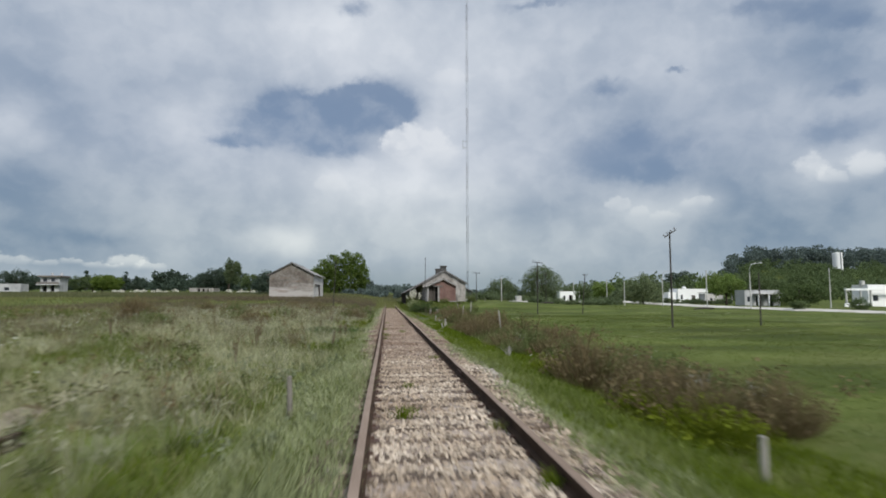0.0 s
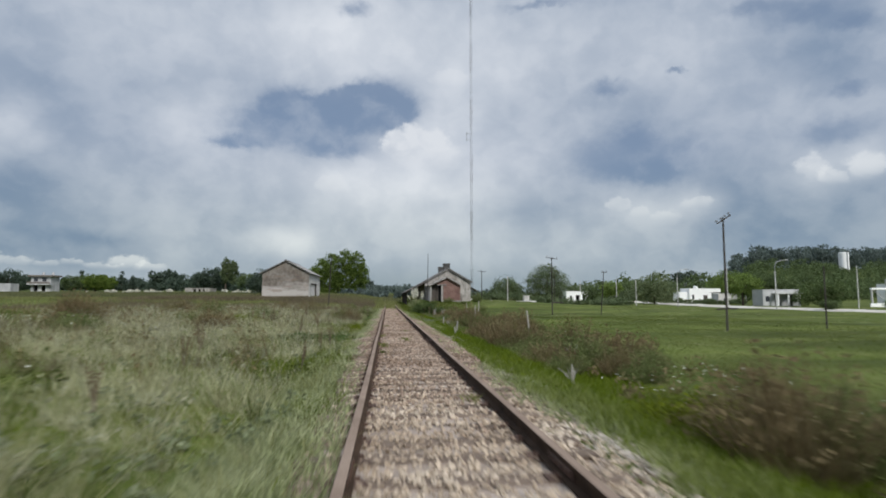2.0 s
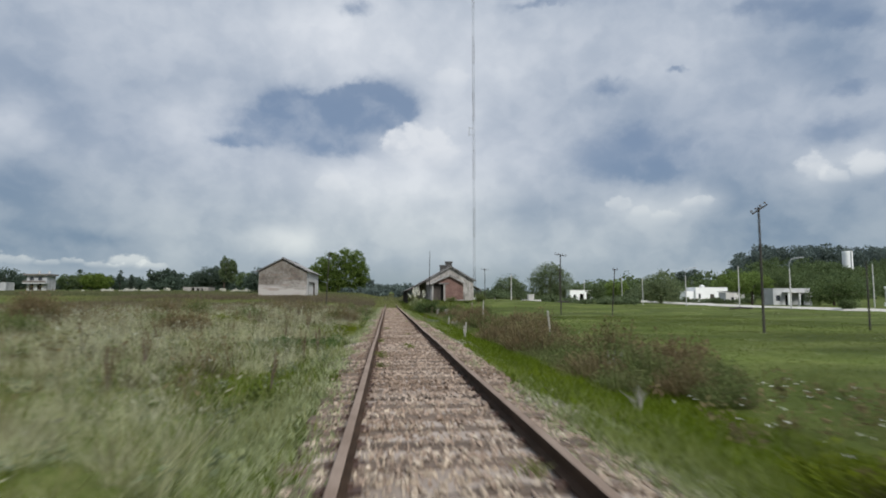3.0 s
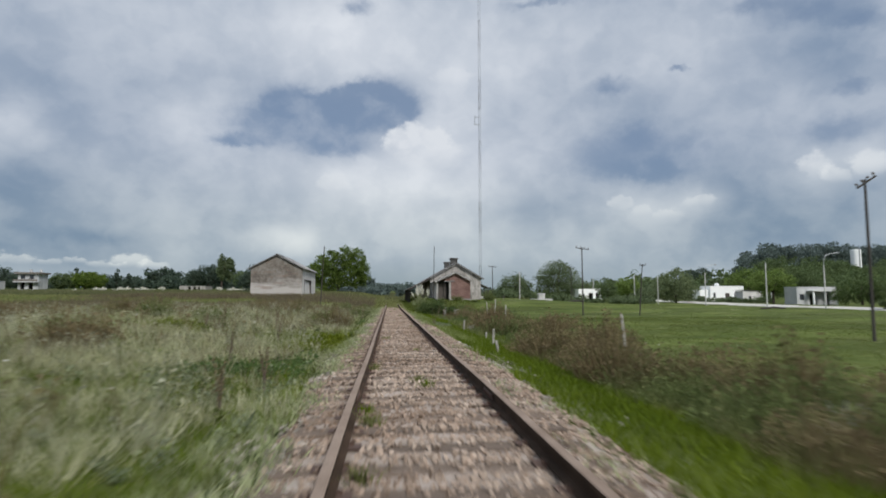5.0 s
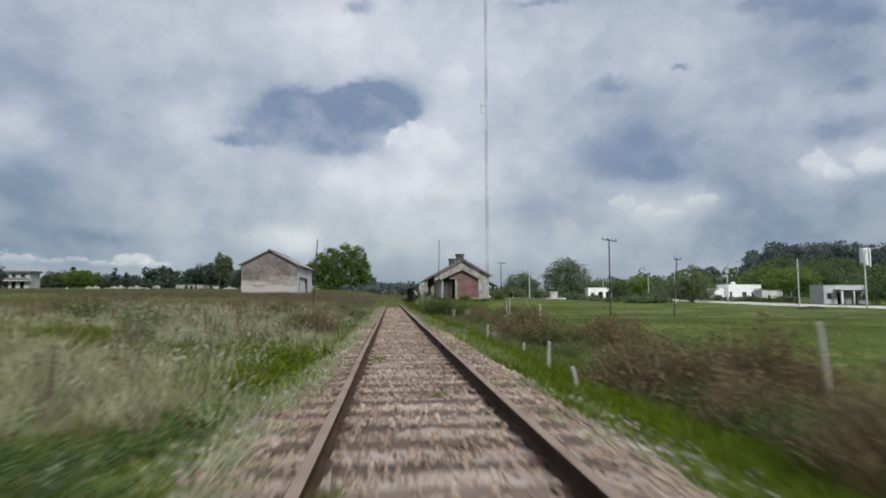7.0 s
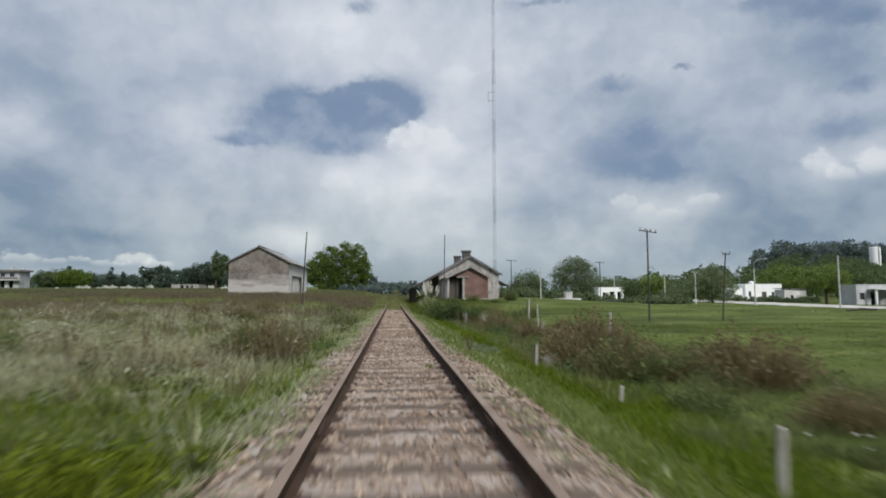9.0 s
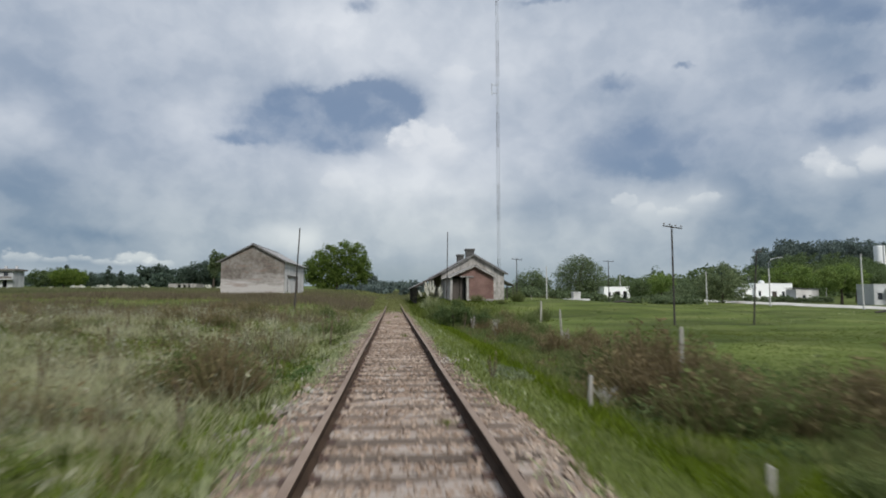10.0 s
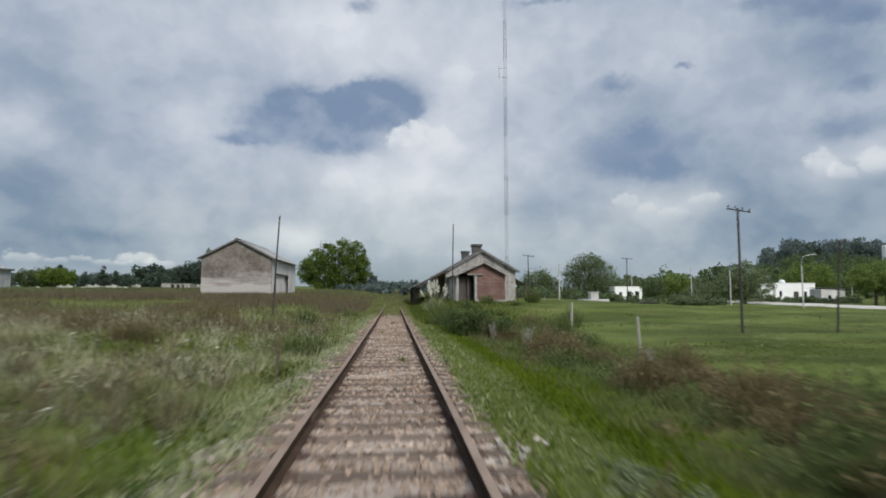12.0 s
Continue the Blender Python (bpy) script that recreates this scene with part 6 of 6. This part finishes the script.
seed_heads("seed_grass", "pale nodding seed heads above the rough grass", 3400, 12, -18, -1.9, 5, 66, lambda x, y: dry_zone(x, y) * smooth01(patch(x, y, 1.2, 81), 0.40, 0.60), 0.20, 0.55, M_PLUME, 161, 1.2, 0.12, 0.09, 0.014)
seed_heads("tan_seed_grass", "tan seed heads of tall grass", 1700, 12, -24, -2.0, 7, 74, lambda x, y: smooth01(patch(x, y, 2.6, 83), 0.48, 0.62), 0.35, 0.72, M_PLUME, 163, 1.1, 0.12, 0.09, 0.018)
seed_heads("brown_dock", "rust-brown seeding dock in the long grass", 1300, 12, -26, -2.2, 8, 80, lambda x, y: smooth01(patch(x, y, 3.1, 85), 0.50, 0.64), 0.3, 0.75, M_SHRUB, 165, 1.0, 0.07, 0.11, 0.026)
leafy_weeds("grey_weeds", "grey-green leafy weeds beside the ballast", 620, 40, -5.6, -1.25, 6, 64, lambda x, y: off_track(x, y) * smooth01(patch(x, y, 1.3, 87), 0.46, 0.62), 0.14, 0.36, 0.030, M_DOCK, 167)
leafy_weeds("lush_weeds", "lush dark green weeds beside the ballast", 120, 60, -3.7, -1.85, 28.6, 31.4, lambda x, y: smooth01(patch(x, y, 0.9, 101), 0.42, 0.55), 0.14, 0.40, 0.026, M_LUSH, 177)
leafy_weeds("lush_weeds", "lush dark green weeds beside the ballast", 26, 40, -2.35, -1.6, 46.2, 47.6, lambda x, y: 0.0 * x + 0.8, 0.14, 0.32, 0.026, M_LUSH, 179)
leafy_weeds("lush_weeds", "lush grey-green weeds on the ballast shoulder", 34, 40, 1.75, 2.6, 46.5, 48.2, lambda x, y: 0.0 * x + 0.8, 0.10, 0.24, 0.024, M_DOCK, 181)
leafy_weeds("dark_leafy_weeds", "dark green leafy weeds in the long grass", 520, 44, -16, -1.6, 6, 70, lambda x, y: smooth01(patch(x, y, 2.0, 89), 0.50, 0.64), 0.18, 0.46, 0.034, M_WEED, 169)
leafy_weeds("olive_leafy_weeds", "olive brush in the long grass", 520, 36, -30, -3.0, 12, 84, lambda x, y: smooth01(patch(x, y, 3.6, 91), 0.52, 0.66), 0.3, 0.7, 0.040, M_SHRUB_GREEN, 171, 1.0)
x, y, g = scatter(70000, -95, -1.6, 60, 118, lambda x, y: 0.30 + 0.55 * patch(x, y, 5.0, 3), 107)
blades("far_olive_grass", "long olive grass across the left field", x, y, g.uniform(0.2, 0.45, len(x)), g.uniform(0.04, 0.09, len(x)), M_GRASS_OLIVE, 0.5, 108, simple=True)
x, y, g = scatter(150000, -64, -2.4, 58, 116, lambda x, y: 0.75 * smooth01(patch(x, y, 6.5, 7), 0.34, 0.58) * smooth01(y + 6 * patch(x, y, 5.0, 93), 63, 74) * smooth01(x, -46, -30), 109)
blades("brown_seed_grass", "dark brown seeding grass below the shed", x, y, g.uniform(0.35, 0.75, len(x)), g.uniform(0.03, 0.07, len(x)), M_GRASS_BROWN, 0.35, 110, simple=True)
x, y, g = scatter(60000, -48, -3.0, 98, 150, lambda x, y: (0.3 + 0.7 * smooth01(patch(x, y, 6.0, 27), 0.3, 0.55)) * smooth01(x, -46, -32), 155)
blades("far_brown_grass", "dark brown seeding grass along the foot of the shed", x, y, g.uniform(0.35, 0.75, len(x)), g.uniform(0.04, 0.09, len(x)), M_GRASS_BROWN, 0.35, 156, simple=True)
x, y, g = scatter(70000, -80, -17, 8, 84, lambda x, y: 0.3 + 0.7 * patch(x, y, 4.0, 6), 111)
blades("field_grass", "rough meadow grass with dry stems", x, y, g.uniform(0.08, 0.28, len(x)), g.uniform(0.04, 0.08, len(x)), M_GRASS, 0.6, 112, simple=True)
x, y, g = scatter(16000, -45, -4, 12, 84, lambda x, y: dry_zone(x, y), 113)
blades("pale_seed_stems", "pale seed stems above the grass", x, y, g.uniform(0.4, 0.75, len(x)), g.uniform(0.006, 0.016, len(x)), M_GRASS_DRY, 0.35, 114)
x, y, g = scatter(60000, -150, -8, 118, 240, lambda x, y: 0.5 + 0.5 * patch(x, y, 9.0, 107), 187)
blades("far_field_grass", "long dull grass at the far side of the field", x, y, g.uniform(0.35, 0.8, len(x)), g.uniform(0.12, 0.26, len(x)), M_GRASS_DULL, 0.4, 188, simple=True)
x, y, g = scatter(22000, -12, 30, 128, 330, lambda x, y: 0.5 + 0.5 * patch(x, y, 7.0, 109), 189)
blades("far_track_grass", "dull long grass along the far track", x, y, g.uniform(0.3, 0.7, len(x)), g.uniform(0.14, 0.30, len(x)), M_GRASS_DULL, 0.4, 190, simple=True)
x, y, g = scatter(40000, -40, -1.4, 110, 230, lambda x, y: 0.4 + 0.6 * patch(x, y, 7.0, 3), 115)
blades("far_rough_grass", "rough grass around the shed and far track", x, y, g.uniform(0.3, 0.7, len(x)), g.uniform(0.08, 0.16, len(x)), M_GRASS_OLIVE, 0.4, 116, simple=True)

# right: bright strip along the ditch, an olive verge further on, then grazed meadow
def verge(x, y):
    return smooth01(y, 34.5, 38) * (1 - smooth01(x + 0.3 * (patch(x, y, 2.0, 103) - 0.5), 2.3, 2.75))


x, y, g = scatter(200000, 1.0, 4.8, 4, 84, lambda x, y: off_track(x, y) * np.maximum((0.2 + 0.8 * patch(x, y, 2.0, 8)) * (0.35 + 0.65 * smooth01(x, 1.4, 2.2)), smooth01(y, 17, 22)) * (1 - 0.94 * verge(x, y)) * (1 - smooth01(y, 33, 38) * smooth01(x, 4.0, 4.7)), 121, 1.3)
blades("ditch_grass", "bright green grass along the ditch", x, y, g.uniform(0.06, 0.19, len(x)), wide(y, 0.010, 0.018), M_GRASS_BRIGHT, 0.8, 122, simple=True)
x, y, g = scatter(110000, 1.0, 3.4, 4, 70, lambda x, y: off_track(x, y) * smooth01(patch(x, y, 1.6, 26), 0.34, 0.58) * (1 - smooth01(x, 1.9, 3.2)) * (1 - 0.88 * smooth01(y, 17, 23)), 141, 1.3)
blades("pale_ditch_grass", "pale olive grass beside the ballast", x, y, g.uniform(0.08, 0.22, len(x)) * (1 - 0.45 * smooth01(y, 42, 46)), wide(y, 0.011, 0.018), M_VERGE, 0.8, 142, simple=True)
x, y, g = scatter(110000, 1.0, 3.0, 33, 84, lambda x, y: off_track(x, y) * verge(x, y), 183, 1.3)
blades("verge_grass", "short olive grass on the verge beside the ballast", x, y, g.uniform(0.035, 0.10, len(x)), wide(y, 0.008, 0.014), M_VERGE, 0.9, 184, simple=True)
x, y, g = scatter(180000, 4.2, 30, 6, 66, lambda x, y: 0.6 + 0.4 * patch(x, y, 2.2, 10), 123, 1.3)
blades("meadow_grass", "short grazed green meadow grass", x, y, g.uniform(0.03, 0.085, len(x)), wide(y, 0.010, 0.018), M_GRASS, 0.9, 124, simple=True)
x, y, g = scatter(60000, 12, 90, 50, 150, lambda x, y: 0.2 + 0.8 * smooth01(patch(x, y, 5.0, 13), 0.4, 0.6), 125)
blades("far_meadow_grass", "grazed green meadow towards the houses", x, y, g.uniform(0.03, 0.08, len(x)), g.uniform(0.04, 0.09, len(x)), M_GRASS, 1.0, 126, simple=True)
tussocks("meadow_tussocks", "darker ungrazed tufts in the meadow", 700, 26, 6, 50, 10, 110, lambda x, y: smooth01(patch(x, y, 7.0, 30), 0.50, 0.66), 0.10, 0.24, M_SHRUB_GREEN, 145, 1.0, 0.012, 0.22, 0.9, simple=True)
tussocks("pale_meadow_tufts", "paler dry tufts in the meadow", 900, 22, 6, 46, 10, 90, lambda x, y: smooth01(patch(x, y, 5.0, 95), 0.52, 0.66), 0.08, 0.18, M_GRASS_PALE, 146, 1.1, 0.010, 0.20, 0.9, simple=True)
leafy_weeds("rank_weeds", "dark rank green weeds along the ditch", 300, 50, 3.2, 8.4, 40, 74, lambda x, y: smooth01(patch(x, y, 2.0, 97), 0.40, 0.58), 0.22, 0.45, 0.032, M_BUSH, 173, 1.2)
tussocks("rank_grass", "dark olive rank grass along the ditch", 2600, 24, 3.1, 9.0, 38, 78, lambda x, y: (0.35 + 0.65 * smooth01(patch(x, y, 2.4, 105), 0.36, 0.56)) * (1 - 0.7 * smooth01(x, 6.5, 8.8)), 0.16, 0.40, M_SHRUB_GREEN, 185, 1.1, w=0.012, size=0.16, simple=True)
leafy_weeds("russet_weeds", "russet weeds among the ditch growth", 300, 40, 3.2, 8.8, 12, 72, lambda x, y: smooth01(patch(x, y, 2.0, 99), 0.46, 0.60), 0.25, 0.55, 0.045, M_SHRUB, 175, 1.2)
tussocks("tall_ditch_grass", "olive and pale tall grass among the shrubs", 1500, 22, 2.9, 8.0, 8, 92, lambda x, y: smooth01(patch(x, y, 2.2, 15), 0.38, 0.66), 0.25, 0.55, M_GRASS_OLIVE, 127, 1.0, w=0.011, simple=True)
x, y, g = scatter(40000, 1.4, 16, 74, 130, lambda x, y: (0.4 + 0.6 * patch(x, y, 4.0, 16)) * (1 - smooth01(x + 5 * (patch(x, y, 4.0, 18) - 0.5), 7, 13)), 129)
blades("station_grass", "unkempt green grass in front of the station", x, y, g.uniform(0.2, 0.5, len(x)) * (1 - 0.6 * smooth01(x, 4, 11)), g.uniform(0.05, 0.10, len(x)), M_GRASS, 0.5, 130, simple=True)
# thin grass creeping into the ballast, and the overgrown track further on
x, y, g = scatter(190000, -2.1, 2.1, 4, 84, lambda x, y: np.maximum(smooth01(np.abs(x), 0.84, 1.45) * smooth01(patch(x, y, 0.9, 17) + 0.16 * smooth01(np.abs(x), 1.15, 1.4), 0.36, 0.58), (x < -0.84) * smooth01(y, 22, 12)) * (1 - 0.85 * (x > 1.2) * smooth01(y, 18, 23)), 131, 1.3)
blades("creeping_grass", "thin grey-green grass creeping over the ballast", x, y, g.uniform(0.03, 0.11, len(x)) * (1 + 0.9 * (x < 0) * smooth01(y, 20, 12)), wide(y, 0.009, 0.015), M_GRASS_PALE, 1.0, 132, z=track_z(y) - 0.17 - 0.2 * smooth01(np.abs(x), 1.3, 1.9), simple=True)
x, y, g = scatter(60000, -1.6, 1.6, 72, 190, lambda x, y: smooth01(y, 72, 100) * ((np.abs(np.abs(x) - 0.75) > 0.12) | (y > 92)), 133)
blades("track_weeds", "weeds grown over the far track", x, y, g.uniform(0.10, 0.30, len(x)) * smooth01(y, 70, 100).clip(0.4, 1), g.uniform(0.04, 0.08, len(x)), M_GRASS_OLIVE, 0.6, 134, z=track_z(y) - 0.17, simple=True)


def weed_tuft(x, y, h, n, mat, seed, z=None, label="small green weed tuft between the rails"):
    g = np.random.default_rng(seed)
    z = float(track_z(y)) - 0.17 if z is None else z
    a, r = g.uniform(0, 6.28, n), np.abs(g.normal(0, 0.07, n))
    ob = blades("weed_tuft", label, x + r * np.cos(a), y + r * np.sin(a), h * g.uniform(0.5, 1.1, n), g.uniform(0.006, 0.014, n), mat, 0.8, seed + 1, z=np.full(n, z), category="weed")
    ob["kind"] = "object"
    del ob["kind"]
    ob["group"] = "weed tufts"
    return ob


for k, (x, y, h) in enumerate(((-0.35, 9.9, 0.16), (-0.28, 10.2, 0.12), (0.62, 9.3, 0.12), (-0.2, 12.2, 0.1), (0.55, 16.4, 0.12), (-0.55, 24.2, 0.16), (-0.6, 24.8, 0.12), (-0.58, 22.6, 0.13), (0.2, 31.5, 0.09), (-0.5, 35.2, 0.1), (0.5, 42.0, 0.08), (-0.1, 46.6, 0.08),
                               (0.1, 26.4, 0.14), (0.0, 26.9, 0.12), (-0.62, 28.3, 0.14), (0.66, 7.4, 0.15), (0.3, 55.2, 0.14), (-0.3, 64.0, 0.16), (0.1, 71.0, 0.18))):
    weed_tuft(x, y, h, 70, M_GRASS_BRIGHT if k % 3 == 0 else M_GRASS_OLIVE, 200 + 3 * k)


# tall dark weed stalks
def weed_stalk(x, y, h, seed):
    g = np.random.default_rng(seed)
    z = float(land_z(x, y))
    t = thing("weed_stalk", "tall dark seeding weed stalk", "weed", (x, y, z), group="weed stalks")
    b = bmesh.new()
    tips = []
    for k in range(4):
        a = g.uniform(0, 6.28)
        e = (0.10 * math.cos(a), 0.10 * math.sin(a), h * g.uniform(0.7, 1.0))
        tube(b, [(0, 0, -0.05), (e[0] * 0.4, e[1] * 0.4, e[2] * 0.5), e], [0.010, 0.008, 0.004], 4, False)
        for q in range(7):
            f = 0.45 + 0.55 * q / 6
            tips.append((e[0] * f, e[1] * f, e[2] * f))
    part("stem", b, M_TWIG, t)
    head = part("seed_head", leaf_cloud(tips, np.full(len(tips), 0.03), 6, 0.018, M_SHRUB, "seed_head", seed=seed), M_SHRUB, t)
    head["kind"] = "stuff"


gg = np.random.default_rng(17)
for k in range(26):
    x, y = -gg.uniform(2.2, 9.5), gg.uniform(12, 66)
    weed_stalk(x, y, gg.uniform(0.55, 0.95), 300 + k)
for x, y, h in ((1.75, 46.4, 0.6), (3.6, 65.5, 1.1), (3.9, 65.0, 0.9), (-1.95, 53.5, 0.9), (-2.3, 47.0, 0.8), (-2.4, 56.0, 0.8)):
    weed_stalk(x, y, h, int(400 + y * 7))

# white flower heads in the grass
n = 260
x, y = -gg.uniform(3, 16, n), gg.uniform(9, 56, n)
fx = np.concatenate([x, gg.uniform(4, 8, 90)])
fy = np.concatenate([y, gg.uniform(12, 44, 90)])
fm = patch(fx, fy, 3.0, 21) > 0.56
fx, fy = np.concatenate([fx[fm], gg.uniform(3.9, 7.5, 46)]), np.concatenate([fy[fm], gg.uniform(17.2, 23.0, 46)])
fc = np.stack([fx, fy, land_z(fx, fy) + gg.uniform(0.3, 0.6, len(fx)) * np.where(fx < 0, 1, 0.4)], 1)
flowers = new("meadow_flowers", leaf_cloud(fc, np.full(len(fc), 0.04), 6, 0.016, M_FLOWER, "meadow_flowers", 0.3, 91))
tagged(flowers, "white umbel flowers scattered in the grass", "flowers", kind="stuff")

# ---- ballast stones ----
oct_v = np.array([(0.55, 0, 0), (-0.55, 0, 0), (0, 0.55, 0), (0, -0.55, 0), (0, 0, 0.5), (0, 0, -0.5)])
oct_f = np.array([(0, 2, 4), (2, 1, 4), (1, 3, 4), (3, 0, 4), (2, 0, 5), (1, 2, 5), (3, 1, 5), (0, 3, 5)])


def stone_shapes(n, seed, corners=oct_v, jitter=0.16):
    """Broken stones: jittered solids in random turns."""
    g = np.random.default_rng(seed)
    v = np.repeat(corners[None], n, 0) * g.uniform(0.75, 1.25, (n, len(corners), 1))
    v = v + g.normal(0, jitter, v.shape)
    q = g.normal(size=(n, 4))
    q /= np.linalg.norm(q, axis=1)[:, None]
    w, x, y, z = q.T
    R = np.stack([np.stack([1 - 2 * (y * y + z * z), 2 * (x * y - z * w), 2 * (x * z + y * w)], -1), np.stack([2 * (x * y + z * w), 1 - 2 * (x * x + z * z), 2 * (y * z - x * w)], -1), np.stack([2 * (x * z - y * w), 2 * (y * z + x * w), 1 - 2 * (x * x + y * y)], -1)], 1)
    s = g.uniform(0.65, 1.3, (n, 1, 3))
    return np.einsum("nij,nkj->nki", R, v * s)


cube_t = np.array([(a, b, c) for f in cube_f for a, b, c in ((f[0], f[1], f[2]), (f[0], f[2], f[3]))])


def bed_z(x, y):
    return np.interp(x, bx, bz) + track_z(y)


g = np.random.default_rng(31)
N = 88000
sx = g.uniform(-2.0, 1.95, N)
sy = 5.0 + 75 * g.uniform(0, 1, N) ** 1.25
rail_gap = np.abs(np.abs(sx) - (HALF + 0.036)) > 0.085
on_sleeper = np.abs(((sy - 1.0 + SP / 2) % SP) - SP / 2) < 0.11
inside = (sx > edge_l(sy) + 0.25 * g.uniform(-0.5, 1, N)) & (sx < edge_r(sy) - 0.25 * g.uniform(-0.5, 1, N))
keep = rail_gap & inside & (~(on_sleeper & (np.abs(sx) < 1.25)) | (g.uniform(0, 1, N) < np.interp(sy, [0, 18, 32, 42], [0.95, 0.70, 0.35, 0.12])))
sx, sy, on_sleeper = sx[keep], sy[keep], on_sleeper[keep]
size = g.uniform(0.020, 0.048, len(sx)) * (1 + sy / 120)
sz = bed_z(sx, sy) + size * 0.12 + np.where(on_sleeper & (np.abs(sx) < 1.25), 0.022, np.interp(sy, [14, 28], [0.009, 0.002]))
first = (sy > 6.4) & (sy < 8.2) & (np.abs(sx) < 0.62)
chosen = np.flatnonzero(first)[:296]
rest = np.setdiff1d(np.arange(len(sx)), chosen)
# the first stretch was topped up with paler stone
fresh = sy[rest] + 2.5 * (patch(sx[rest], sy[rest], 3.0, 71) - 0.5) + g.normal(0, 1.2, len(rest)) < 17
for pick, mat, label in ((rest[fresh], M_STONE_PALE, "pale pinkish-beige crushed ballast stones"), (rest[~fresh], M_STONE, "browner crushed ballast stones")):
    shapes = stone_shapes(len(pick), 32)
    v = (shapes * size[pick][:, None, None] + np.stack([sx[pick], sy[pick], sz[pick]], 1)[:, None]).reshape(-1, 3)
    f = (oct_f[None] + 6 * np.arange(len(pick))[:, None, None]).reshape(-1, 3)
    stones = part("stones", mesh_from("stones", v, f, mat), mat, ballast_bed, label)
    stones["kind"] = "stuff"
# pale stone spilled over the edges of the bed
ex, ey, g = scatter(46000, -2.6, 2.6, 8, 66, stony, 35, 1.2)
es = g.uniform(0.018, 0.055, len(ex)) * (1 + ey / 120)
v = (stone_shapes(len(ex), 36) * es[:, None, None] + np.stack([ex, ey, root_z(ex, ey) + 0.3 * es], 1)[:, None]).reshape(-1, 3)
spill = part("stones", mesh_from("stones", v, (oct_f[None] + 6 * np.arange(len(ex))[:, None, None]).reshape(-1, 3), M_STONE_GREY), M_STONE_GREY, ballast_bed, "pale grey stones spilled over the grass")
spill["kind"] = "stuff"
base = stone_shapes(10, 33, cube_v * 0.85, 0.09)
STONES = [mesh_from("stone", base[k], cube_t, M_STONE_EACH) for k in range(10)]
for i, k in enumerate(chosen):
    s = float(size[k])
    part("stone", STONES[i % 10], M_STONE_EACH, ballast_bed, at=Matrix.Translation((float(sx[k]), float(sy[k]), float(sz[k]))) @ Matrix.Rotation(random.uniform(0, 6.28), 4, "Z") @ Matrix.Scale(s, 4))
